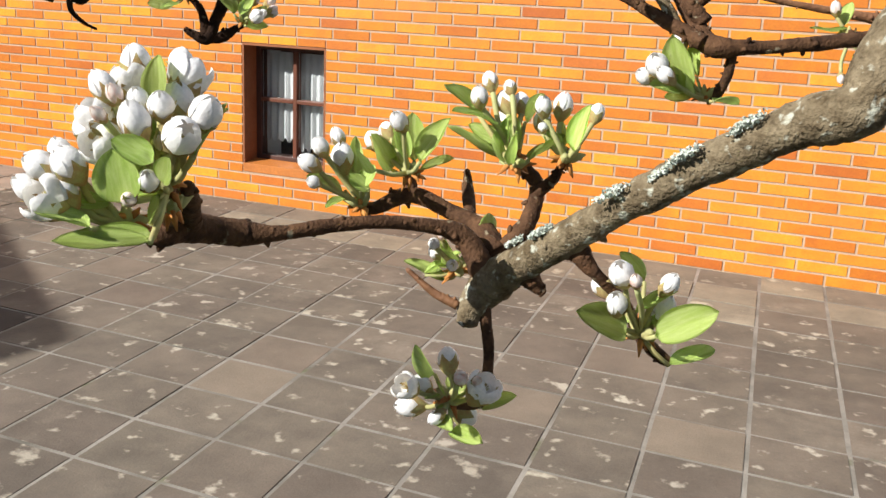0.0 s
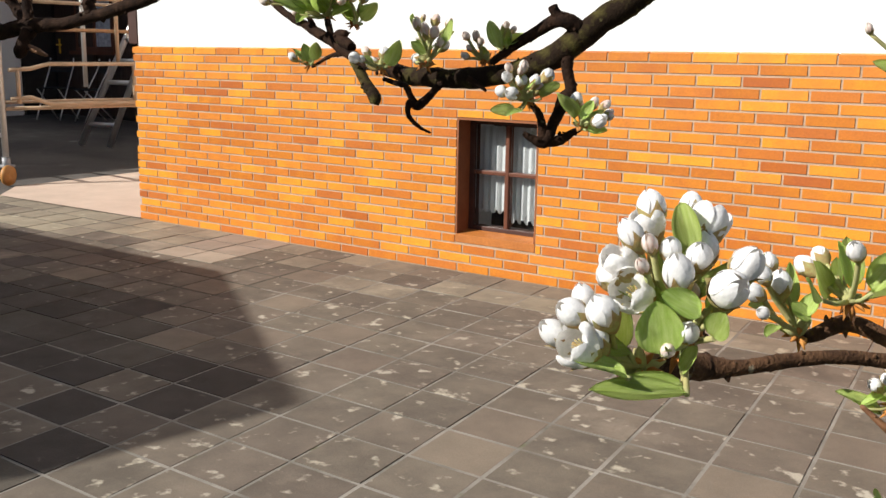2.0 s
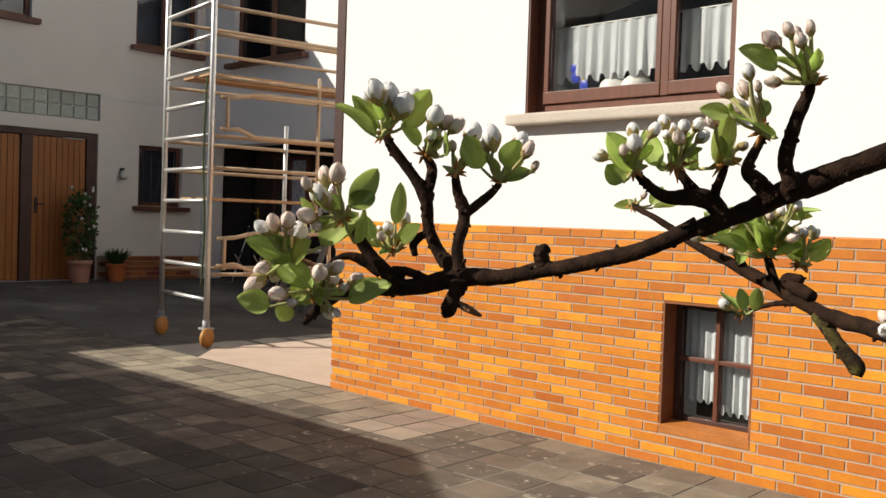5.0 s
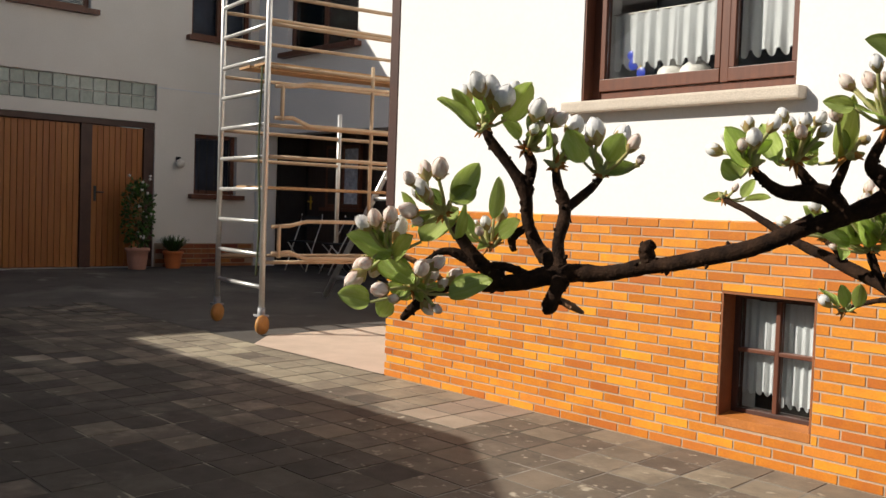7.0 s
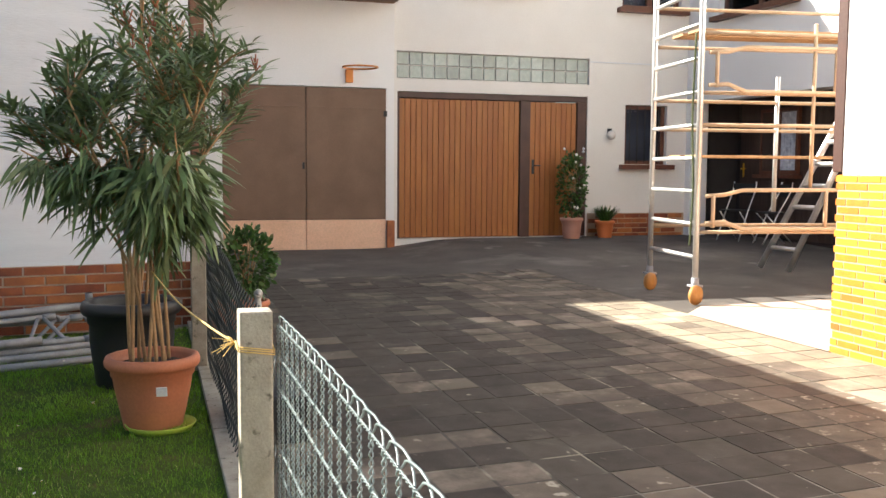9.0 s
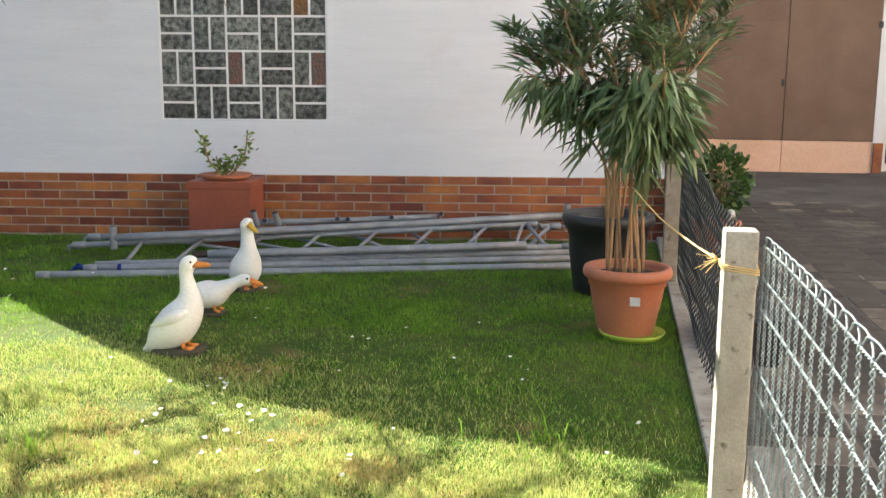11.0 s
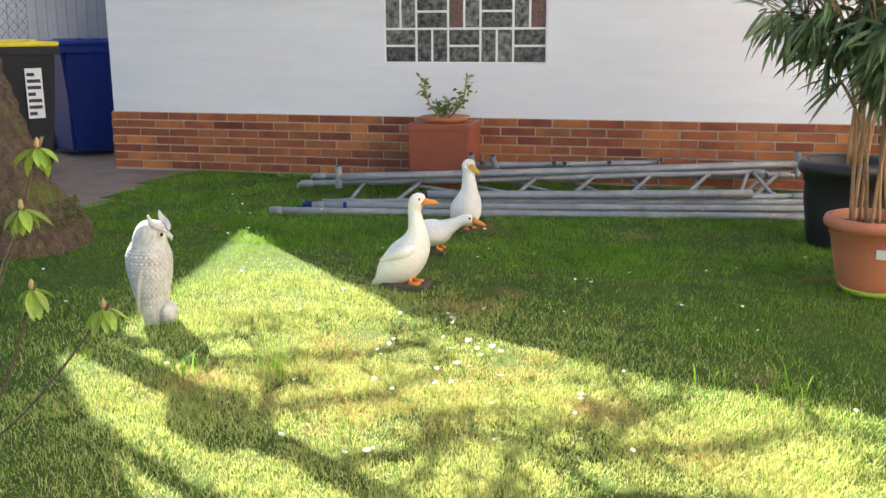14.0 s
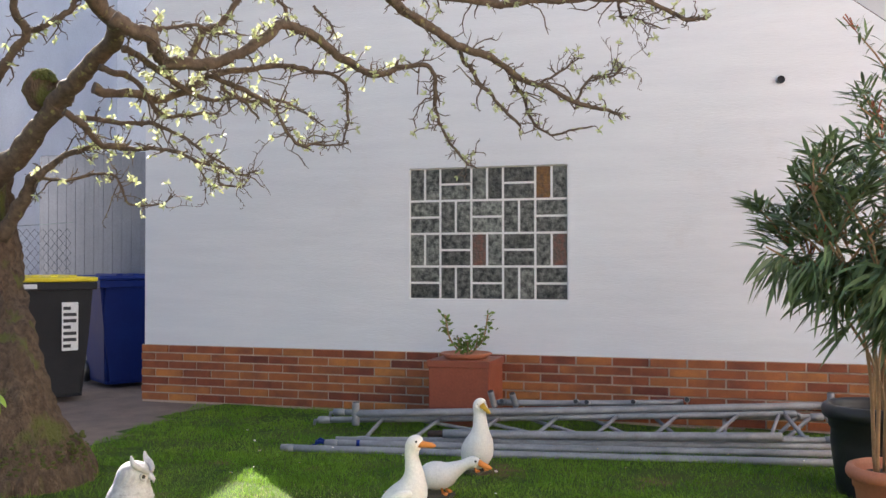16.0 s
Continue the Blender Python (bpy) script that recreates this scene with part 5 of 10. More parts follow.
cluster('white buds on a hanging spur', [(0.063, 1.483, 1.047)],
        [(0.058, 1.486, 1.063, 0.0038, 1), (0.068, 1.488, 1.060, 0.0035, 0), (0.068, 1.503, 1.058, 0.0036, 0), (0.079, 1.474, 1.051, 0.0044, 1), (0.072, 1.499, 1.054, 0.0030, 0)],
        [(0.062, 1.476, 1.051, 0.058, 1.462, 1.065, 0.0051), (0.069, 1.478, 1.045, 0.078, 1.485, 1.045, 0.0032), (0.068, 1.473, 1.051, 0.069, 1.484, 1.061, 0.0026)], 36)
cluster('small cream buds at the bough tip', [(-0.191, 1.549, 1.121), (-0.206, 1.536, 1.120)],
        [(-0.232, 1.530, 1.128, 0.0039, 1), (-0.211, 1.527, 1.139, 0.0042, 1), (-0.197, 1.526, 1.132, 0.0042, 0), (-0.190, 1.553, 1.150, 0.0042, 0), (-0.184, 1.560, 1.153, 0.0046, 1), (-0.175, 1.565, 1.127, 0.0039, 0), (-0.168, 1.544, 1.124, 0.0041, 0), (-0.188, 1.558, 1.132, 0.0043, 0), (-0.188, 1.539, 1.139, 0.0038, 0), (-0.180, 1.567, 1.145, 0.0039, 0), (-0.195, 1.556, 1.142, 0.0039, 0)],
        [(-0.204, 1.537, 1.121, -0.216, 1.525, 1.137, 0.0043), (-0.200, 1.549, 1.123, -0.212, 1.550, 1.141, 0.0055), (-0.173, 1.551, 1.117, -0.183, 1.546, 1.135, 0.0054), (-0.181, 1.558, 1.136, -0.169, 1.570, 1.137, 0.0031), (-0.214, 1.536, 1.121, -0.215, 1.519, 1.128, 0.0035), (-0.169, 1.557, 1.133, -0.169, 1.544, 1.145, 0.0027)], 37)
cluster('young leaves at the twig tip', [(-0.300, 1.574, 1.142)],
        [(-0.290, 1.572, 1.150, 0.0026, 0)],
        [(-0.298, 1.580, 1.142, -0.316, 1.574, 1.142, 0.0035), (-0.291, 1.583, 1.143, -0.286, 1.589, 1.156, 0.0035), (-0.289, 1.582, 1.141, -0.271, 1.584, 1.143, 0.0031)], 38)
cluster('small leaf tuft', [(-0.192, 1.535, 1.077)],
        [(-0.201, 1.525, 1.083, 0.0035, 1)],
        [(-0.195, 1.536, 1.077, -0.208, 1.533, 1.088, 0.0039), (-0.184, 1.530, 1.080, -0.183, 1.532, 1.093, 0.0042), (-0.191, 1.533, 1.079, -0.193, 1.529, 1.092, 0.0035)], 39)
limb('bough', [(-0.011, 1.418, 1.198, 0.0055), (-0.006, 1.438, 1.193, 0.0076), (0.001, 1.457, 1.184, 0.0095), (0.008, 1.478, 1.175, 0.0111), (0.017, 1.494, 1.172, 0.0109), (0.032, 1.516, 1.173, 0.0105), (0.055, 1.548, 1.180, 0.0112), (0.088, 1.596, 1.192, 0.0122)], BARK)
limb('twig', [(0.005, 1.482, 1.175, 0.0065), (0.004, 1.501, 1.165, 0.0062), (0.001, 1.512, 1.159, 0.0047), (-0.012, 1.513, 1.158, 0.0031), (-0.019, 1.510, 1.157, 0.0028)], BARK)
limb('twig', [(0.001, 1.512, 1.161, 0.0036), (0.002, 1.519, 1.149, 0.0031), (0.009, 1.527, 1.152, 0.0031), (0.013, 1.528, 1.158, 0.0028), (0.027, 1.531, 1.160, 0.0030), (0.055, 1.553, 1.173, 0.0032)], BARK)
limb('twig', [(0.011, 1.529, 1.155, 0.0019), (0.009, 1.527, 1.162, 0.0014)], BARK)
cluster('shaded leaves on a twig', [(-0.000, 1.524, 1.151)],
        [(0.007, 1.521, 1.158, 0.0022, 0)],
        [(0.003, 1.511, 1.150, -0.010, 1.503, 1.155, 0.0041), (0.006, 1.520, 1.149, 0.013, 1.522, 1.150, 0.0030), (0.004, 1.519, 1.153, 0.007, 1.520, 1.163, 0.0028)], 40)
limb('twig', [(-0.030, 1.487, 1.071, 0.0027), (-0.036, 1.484, 1.067, 0.0024), (-0.043, 1.481, 1.059, 0.0024), (-0.048, 1.477, 1.054, 0.0030), (-0.052, 1.474, 1.056, 0.0022), (-0.052, 1.473, 1.048, 0.0016), (-0.047, 1.477, 1.041, 0.0012), (-0.042, 1.483, 1.037, 0.0005)], BARK)
limb('twig', [(-0.048, 1.478, 1.053, 0.0020), (-0.053, 1.476, 1.060, 0.0019), (-0.056, 1.475, 1.066, 0.0018), (-0.063, 1.472, 1.068, 0.0016), (-0.070, 1.469, 1.070, 0.0012)], BARK)
limb('twig', [(0.321, 1.451, 1.052, 0.0037), (0.312, 1.454, 1.056, 0.0030), (0.305, 1.453, 1.059, 0.0027), (0.295, 1.451, 1.064, 0.0025), (0.289, 1.451, 1.067, 0.0019), (0.276, 1.446, 1.074, 0.0018), (0.271, 1.444, 1.076, 0.0019), (0.264, 1.442, 1.083, 0.0018), (0.253, 1.436, 1.084, 0.0020), (0.245, 1.431, 1.080, 0.0018), (0.237, 1.427, 1.080, 0.0013)], BARK_BROWN)
limb('twig', [(0.253, 1.436, 1.084, 0.0020), (0.252, 1.438, 1.092, 0.0018), (0.252, 1.440, 1.102, 0.0015)], BARK_GREY)
limb('twig', [(0.308, 1.455, 1.058, 0.0027), (0.301, 1.456, 1.068, 0.0025), (0.295, 1.457, 1.076, 0.0025), (0.294, 1.458, 1.082, 0.0020), (0.296, 1.462, 1.092, 0.0013)], BARK_GREY)
limb('twig', [(0.292, 1.456, 1.076, 0.0018), (0.291, 1.456, 1.082, 0.0016)], BARK_BROWN)
limb('twig', [(0.319, 1.459, 1.060, 0.0037), (0.312, 1.460, 1.068, 0.0037), (0.307, 1.465, 1.079, 0.0033), (0.299, 1.470, 1.090, 0.0033), (0.293, 1.476, 1.104, 0.0033)], BARK_BROWN)
limb('twig', [(0.314, 1.461, 1.068, 0.0025), (0.318, 1.462, 1.072, 0.0027), (0.318, 1.461, 1.077, 0.0017), (0.324, 1.461, 1.077, 0.0015)], BARK_BROWN)
limb('twig', [(0.306, 1.466, 1.081, 0.0020), (0.305, 1.466, 1.087, 0.0025), (0.308, 1.468, 1.086, 0.0013)], BARK_BROWN)
cluster('slender unfolding grey-green leaves', [(0.238, 1.427, 1.080), (0.290, 1.454, 1.076)],
        [(0.225, 1.414, 1.098, 0.0020, 0)],
        [(0.237, 1.433, 1.080, 0.225, 1.430, 1.085, 0.0023), (0.246, 1.429, 1.078, 0.240, 1.413, 1.075, 0.0015), (0.292, 1.445, 1.076, 0.278, 1.422, 1.075, 0.0015), (0.290, 1.458, 1.075, 0.273, 1.447, 1.072, 0.0018), (0.249, 1.437, 1.093, 0.245, 1.417, 1.086, 0.0033)], 42)
cluster('bright leaves and stalks over a dark spur', [(0.323, 1.461, 1.078)],
        [(0.323, 1.441, 1.082, 0.0021, 1)],
        [(0.322, 1.460, 1.079, 0.316, 1.447, 1.092, 0.0032), (0.325, 1.453, 1.079, 0.315, 1.444, 1.094, 0.0026), (0.324, 1.466, 1.080, 0.330, 1.472, 1.087, 0.0037), (0.326, 1.460, 1.076, 0.335, 1.448, 1.074, 0.0017), (0.323, 1.463, 1.082, 0.324, 1.461, 1.092, 0.0025)], 43)
cluster('cream buds and leaves at the bough tip', [(-0.185, 1.547, 1.112), (-0.170, 1.561, 1.107)],
        [(-0.191, 1.523, 1.136, 0.0031, 0), (-0.179, 1.525, 1.143, 0.0034, 0), (-0.184, 1.550, 1.147, 0.0032, 0), (-0.166, 1.537, 1.149, 0.0034, 0), (-0.165, 1.542, 1.143, 0.0031, 1), (-0.166, 1.564, 1.129, 0.0032, 1), (-0.163, 1.547, 1.128, 0.0031, 1), (-0.165, 1.568, 1.127, 0.0032, 1), (-0.220, 1.525, 1.127, 0.0040, 1), (-0.213, 1.509, 1.122, 0.0032, 0), (-0.175, 1.542, 1.140, 0.0031, 1), (-0.179, 1.536, 1.137, 0.0031, 0)],
        [(-0.180, 1.540, 1.116, -0.184, 1.526, 1.131, 0.0052), (-0.187, 1.540, 1.119, -0.194, 1.516, 1.125, 0.0046), (-0.176, 1.556, 1.120, -0.177, 1.546, 1.133, 0.0053), (-0.170, 1.563, 1.108, -0.175, 1.552, 1.130, 0.0060), (-0.166, 1.564, 1.110, -0.159, 1.574, 1.123, 0.0046), (-0.176, 1.551, 1.137, -0.159, 1.559, 1.140, 0.0032), (-0.178, 1.543, 1.113, -0.164, 1.550, 1.118, 0.0035), (-0.190, 1.535, 1.118, -0.197, 1.527, 1.139, 0.0042), (-0.178, 1.539, 1.121, -0.183, 1.539, 1.137, 0.0038), (-0.189, 1.528, 1.116, -0.198, 1.504, 1.122, 0.0038)], 41)
lichen(0.326, 1.277, 1.016, 0.003, 190, 1080)
lichen(0.360, 1.270, 1.039, 0.003, 190, 1322)
lichen(0.345, 1.272, 1.029, 0.003, 190, 1210)
lichen(0.303, 1.290, 0.999, 0.0025, 190, 955)
lichen(0.293, 1.296, 0.993, 0.002, 190, 910)
lichen(0.339, 1.275, 1.023, 0.002, 190, 1165)


# ---- windows of the dwelling ----
def bar(parent, name, x0, x1, y0, y1, z0, z1, mat, label="", bevel=0.003):
    bm = bmesh.new()
    box(bm, x0, x1, y0, y1, z0, z1, bevel)
    return part(name, bm, mat, parent, label)


def pane_of(parent, x0, x1, y, z0, z1, axis="y"):
    bm = bmesh.new()
    if axis == "y":
        box(bm, x0, x1, y - 0.002, y + 0.002, z0, z1)
    else:
        box(bm, y - 0.002, y + 0.002, x0, x1, z0, z1)
    ob = part("pane", bm, GLASS, parent, "clear glass pane")
    ob.visible_shadow = False
    return ob


def curtain_mesh(width, height, folds, amp, scallop=0.0, seed=1):
    """Gathered cloth hanging in the xz plane from z = 0 downwards."""
    rnd = random.Random(seed)
    bm = bmesh.new()
    n, m, g = folds * 18, 12, {}
    ph = [rnd.uniform(-0.6, 0.6) for _ in range(folds + 1)]
    for i in range(n + 1):
        u = i / n
        a = u * folds * 2 * math.pi + ph[int(u * folds)]
        for j in range(m + 1):
            v = j / m
            low = height * (1 + scallop * max(math.sin(u * folds * 2 * math.pi + 0.6), 0.0) ** 0.5)
            g[i, j] = bm.verts.new((u * width + 0.1 * amp * math.sin(3 * a + v), amp * math.sin(a) * (0.35 + 0.65 * v), -low * v))
    for i in range(n):
        for j in range(m):
            bm.faces.new((g[i, j], g[i + 1, j], g[i + 1, j + 1], g[i, j + 1])).smooth = True
    return bm


# ground-floor window with deep brown frame, two sashes
wx0, wx1, wz0, wz1 = WIN
win = thing("window_1", ((wx0 + wx1) / 2, HY + 0.15, wz0), "brown wooden double window with short net curtains", "window")
tagged(win, kind="structure")
c = (wx0 + wx1) / 2
xa, xb, h = wx0 - c, wx1 - c, wz1 - wz0
bar(win, "window_frame", xa + 0.002, xa + 0.06, -0.04, 0.04, 0.0, h - 0.002, BROWN_WOOD, "dark brown frame side")
bar(win, "window_frame", xb - 0.034, xb - 0.002, -0.04, 0.04, 0.0, h - 0.002, BROWN_WOOD)
bar(win, "window_frame", xa + 0.062, xb - 0.036, -0.04, 0.04, 0.002, 0.055, BROWN_WOOD)
bar(win, "window_frame", xa + 0.062, xb - 0.036, -0.04, 0.04, h - 0.06, h - 0.003, BROWN_WOOD)
mx = -2.505 - c
bar(win, "mullion", mx - 0.022, mx + 0.022, -0.05, 0.04, 0.057, h - 0.062, BROWN_WOOD, "brown middle post")
for a, b in ((xa + 0.064, mx - 0.024), (mx + 0.024, xb - 0.036)):
    sash = bar(win, "sash", a, b, -0.055, -0.01, 0.06, 0.125, BROWN_WOOD, "brown sash rail")
    bar(win, "sash", a, a + 0.03, -0.052, -0.012, 0.127, h - 0.07, BROWN_WOOD)
    bar(win, "sash", b - 0.03, b, -0.052, -0.012, 0.127, h - 0.07, BROWN_WOOD)
    pane_of(win, a + 0.031, b - 0.031, -0.03, 0.126, h - 0.07)
for a, b, f in ((xa + 0.085, mx - 0.02, 9), (mx + 0.03, xb - 0.02, 5)):
    cur = thing("net_curtain", (c + a, HY + 0.20, wz0 + 0.485), "short white gathered net curtain with scalloped hem", "curtain", "window curtains")
    bm = curtain_mesh(b - a, 0.272, f, 0.014, 0.13, 3)
    part("cloth", bm, CURTAIN, cur)
    bm = bmesh.new()
    tube(bm, [(-0.02, 0, 0.0), (b - a + 0.02, 0, 0.0)], 0.004, 8)
    part("rod", bm, WHITE_GLAZE, cur, "thin white curtain rod")
bm = bmesh.new()
box(bm, wx0 - 0.08, wx1 + 0.055, HY - 0.052, HY + 0.105, wz0 - 0.062, wz0 - 0.003, 0.012)
tagged(new("window_sill_1", mesh_of(bm, "window_sill_1", STONE_SILL)), "cream stone sill below the window", "sill", "", "structure")
# reveals of the window lined with brown wood
bm = bmesh.new()
box(bm, wx0 + 0.0005, wx0 + 0.012, HY + 0.03, HY + 0.108, wz0 + 0.002, wz1 - 0.002)
box(bm, wx1 - 0.012, wx1 - 0.0005, HY + 0.03, HY + 0.108, wz0 + 0.002, wz1 - 0.002)
tagged(new("window_lining", mesh_of(bm, "window_lining", BROWN_WOOD)), "brown wooden lining of the window reveal", "lining", "", "structure")
for k, (x, z) in enumerate(((-2.92, 0.13), (-2.78, 0.13))):
    bm = bmesh.new()
    lathe(bm, [(0.002, 0), (0.078, 0.004), (0.088, 0.035), (0.074, 0.072), (0.046, 0.096), (0.026, 0.106), (0.022, 0.125), (0.008, 0.130)], 24)
    o = thing("glass_bowl", (x, HY + 0.275, wz0 + 0.102), "upturned pale glass bowl on the inner sill", "bowl", "bowls on the sill")
    part("bowl", bm, WHITE_GLAZE, o, soft=True)
bm = bmesh.new()
box(bm, wx0 - 0.02, wx1 + 0.02, HY + 0.195, HY + 0.40, wz0 + 0.06, wz0 + 0.10)
setting("inner_sill", bm, WHITE_GLAZE, "white inner window sill", "sill")
toy = thing("suncatcher", (-3.12, HY + 0.20, wz0 + 0.19), "blue and yellow hanging glass ornament", "ornament")
for nm, col, q in (("wing", (0.03, 0.06, 0.5), ((0, 0, 0.02, 0.035), (0.05, 0, -0.03, 0.03), (-0.02, 0, 0.07, 0.025))), ("tail", (0.75, 0.55, 0.03), ((0.02, 0.004, 0.06, 0.02), (0.03, 0.004, 0.0, 0.018)))):
    bm = bmesh.new()
    for x, y, z, r in q:
        vs = bmesh.ops.create_uvsphere(bm, u_segments=12, v_segments=8, radius=r)["verts"]
        bmesh.ops.transform(bm, matrix=Matrix.Translation((x, y, z)) @ Matrix.Diagonal((1, 0.2, 1, 1)), verts=vs)
    part(nm, bm, shade("ornament_" + nm, col, None, 0.3, 20, 80, 0.0), toy)

# cellar window with four panes and long net curtains
cx0, cx1, cz0, cz1 = CEL
cel = thing("window_2", ((cx0 + cx1) / 2, HY + 0.135, cz0), "small brown four-pane cellar window with net curtains", "window")
tagged(cel, kind="structure")
c = (cx0 + cx1) / 2
xa, xb, h = cx0 - c, cx1 - c, cz1 - cz0
for q in ((xa + 0.001, xa + 0.035, 0.0, h - 0.002), (xb - 0.035, xb - 0.001, 0.0, h - 0.002)):
    bar(cel, "window_frame", q[0], q[1], -0.03, 0.03, q[2], q[3], DARK_BROWN, "dark brown frame side")
bar(cel, "window_frame", xa + 0.036, xb - 0.036, -0.03, 0.03, 0.001, 0.035, DARK_BROWN)
bar(cel, "window_frame", xa + 0.036, xb - 0.036, -0.03, 0.03, h - 0.036, h - 0.002, DARK_BROWN)
bar(cel, "glazing_bar", -0.011, 0.011, -0.034, 0.01, 0.036, h - 0.037, BROWN_WOOD, "thin brown glazing bar")
for a, b in ((xa + 0.037, -0.012), (0.012, xb - 0.037)):
    bar(cel, "glazing_bar", a, b, -0.034, 0.01, h * 0.53 - 0.01, h * 0.53 + 0.01, BROWN_WOOD)
    pane_of(cel, a, b, -0.01, 0.036, h * 0.53 - 0.011)
    pane_of(cel, a, b, -0.01, h * 0.53 + 0.011, h - 0.037)
for a, b, s in ((xa + 0.034, 0.004, 4), (-0.002, xb - 0.034, 5)):
    cur = thing("net_curtain", (c + a, HY + 0.162, cz1 - 0.045), "long white patterned net curtain in the cellar window", "curtain", "window curtains")
    part("cloth", curtain_mesh(b - a, 0.43 if s == 4 else 0.47, 5, 0.010, 0.05, s), CURTAIN, cur)
bm = bmesh.new()
for q in ((cx0 + 0.0005, cx0 + 0.010, cz0 + 0.002, cz1 - 0.002), (cx1 - 0.010, cx1 - 0.0005, cz0 + 0.002, cz1 - 0.002), (cx0 + 0.011, cx1 - 0.011, cz1 - 0.012, cz1 - 0.0005)):
    box(bm, q[0], q[1], HY - 0.004, HY + 0.103, q[2], q[3])
tagged(new("cellar_reveal", mesh_of(bm, "cellar_reveal", shade("reveal_clinker", (0.30, 0.10, 0.03), (0.22, 0.075, 0.025), 0.6, 9, 90, 0.2))), "clinker-lined reveal of the cellar window", "reveal", "", "structure")
bm = bmesh.new()
box(bm, cx0 + 0.002, cx1 - 0.002, HY - 0.0065, HY + 0.103, cz0 - 0.040, cz0 + 0.014, 0.002)
for w in bm.verts:
    if w.co.y < HY + 0.02 and w.co.z > cz0 - 0.03:
        w.co.z -= 0.012
tagged(new("cellar_sill", mesh_of(bm, "cellar_sill", shade("sill_clinker", (0.52, 0.18, 0.03), (0.42, 0.14, 0.025), 0.7, 9, 90, 0.2))), "orange clinker sill of the cellar window", "sill", "", "structure")

# dark timber post at the house corner
bm = bmesh.new()
box(bm, HX0 - 0.085, HX0 - 0.002, HY + 0.03, HY + 0.12, 1.14, 6.1, 0.004)
setting("corner_post", bm, DARK_BROWN, "dark brown timber post at the house corner", "post")

# ---- garage, doors ----
door = thing("garage_door", (GX - 0.06, 4.34, GAR[2]), "honey-brown boarded up-and-over garage door", "garage door")
for i in range(22):
    w = (6.20 - 4.34) / 22
    bar(door, "board", -0.03, 0.005, i * w + 0.003, (i + 1) * w - 0.003, 0.012, 2.03, GARAGE_WOOD, "", 0.004)
bar(door, "backing", -0.05, -0.032, 0.0, 1.86, 0.012, 2.03, DARK_BROWN)
side = thing("side_door", (GX - 0.06, 6.37, GAR[2]), "honey-brown boarded side door with dark handle", "door")
for i in range(9):
    w = 0.76 / 9
    bar(side, "board", -0.03, 0.005, i * w + 0.003, (i + 1) * w - 0.003, 0.012, 2.03, GARAGE_WOOD, "", 0.004)
bar(side, "backing", -0.05, -0.032, 0.0, 0.76, 0.012, 2.03, DARK_BROWN)
hd = bar(side, "lock_plate", 0.006, 0.014, 0.035, 0.075, 0.95, 1.17, BLACK_PLASTIC, "black lock plate")
bm = bmesh.new()
tube(bm, [(0.014, 0.055, 1.08), (0.06, 0.055, 1.08), (0.065, 0.16, 1.08)], 0.010, 8)
part("handle", bm, BLACK_PLASTIC, hd, "black lever handle")
bm = bmesh.new()
for y0, y1, z0, z1 in ((4.302, 4.338, 0.13, 2.25), (6.205, 6.365, 0.13, 2.165), (7.135, 7.288, 0.13, 2.165), (4.34, 7.288, 2.167, 2.253)):
    box(bm, GX - 0.13, GX - 0.02, y0, y1, z0, z1, 0.004)
setting("garage_frame", bm, DARK_BROWN, "dark brown frame round the garage doors", "frame")

blk = thing("glass_block_band", (GX - 0.06, GBL[0], GBL[2]), "band of greenish glass blocks above the garage door", "glass blocks")
tagged(blk, kind="structure")
bm = bmesh.new()
box(bm, -0.06, -0.01, 0.002, 3.018, 0.002, 0.383)
part("mortar_bed", bm, PLASTER_GREY, blk)
bm = bmesh.new()
box(bm, -0.0095, 0.02, 0.006, 0.182, 0.006, 0.182, 0.012)
gbm = mesh_of(bm, "glass_block", GLASS_BLOCK_G)
for i in range(16):
    for j in range(2):
        o = new("glass_block", gbm)
        o.parent = blk
        o.location = (0, 0.004 + i * 0.1885, 0.003 + j * 0.189)

# barn doors with peach kick panels
barn = thing("barn_door", (GX + 0.03, BARN[0], 0.0), "tall brown barn double door with peach panels below", "barn door")
for k, (a, b) in enumerate(((0.004, 1.14), (1.148, 2.286))):
    lf = bar(barn, "leaf", -0.03, 0.03, a, b, 0.42, 2.27, BARN_PAINT, "brown painted door leaf", 0.006)
    bar(barn, "kick_panel", -0.03, 0.034, a, b, -0.01, 0.415, PEACH_PANEL, "peach painted lower panel", 0.006)
    bar(lf, "rail", 0.031, 0.040, a + 0.02, b - 0.02, 1.98, 2.0, BARN_PAINT, "", 0.002)
bar(barn, "latch", 0.031, 0.05, 1.09, 1.12, 1.13, 1.22, BLACK_PLASTIC, "small dark latch")
bar(barn, "hinge", 0.031, 0.05, 2.25, 2.30, 1.88, 1.96, BLACK_PLASTIC, "dark hinge")
bm = bmesh.new()
box(bm, GX + 0.061, GX + 0.12, 4.125, 4.236, -0.05, 0.40, 0.004)
setting("barn_plinth", bm, BRICK_RED, "red brick pier beside the barn door", "pier")
# basketball hoop: an orange ring on a bracket
hoop = thing("basketball_hoop", (GX + 0.061, 3.43, 2.46), "orange basketball hoop on the barn wall", "bracket")
bm = bmesh.new()
ring = [(0.30 + 0.24 * math.cos(a), 0.25 + 0.24 * math.sin(a), 0.07) for a in np.linspace(0, 2 * math.pi, 25)]
tube(bm, ring, 0.012, 8)
part("ring", bm, ORANGE_PAINT, hoop)
bm = bmesh.new()
box(bm, 0.0, 0.06, 0.10, 0.20, -0.12, 0.06, 0.005)
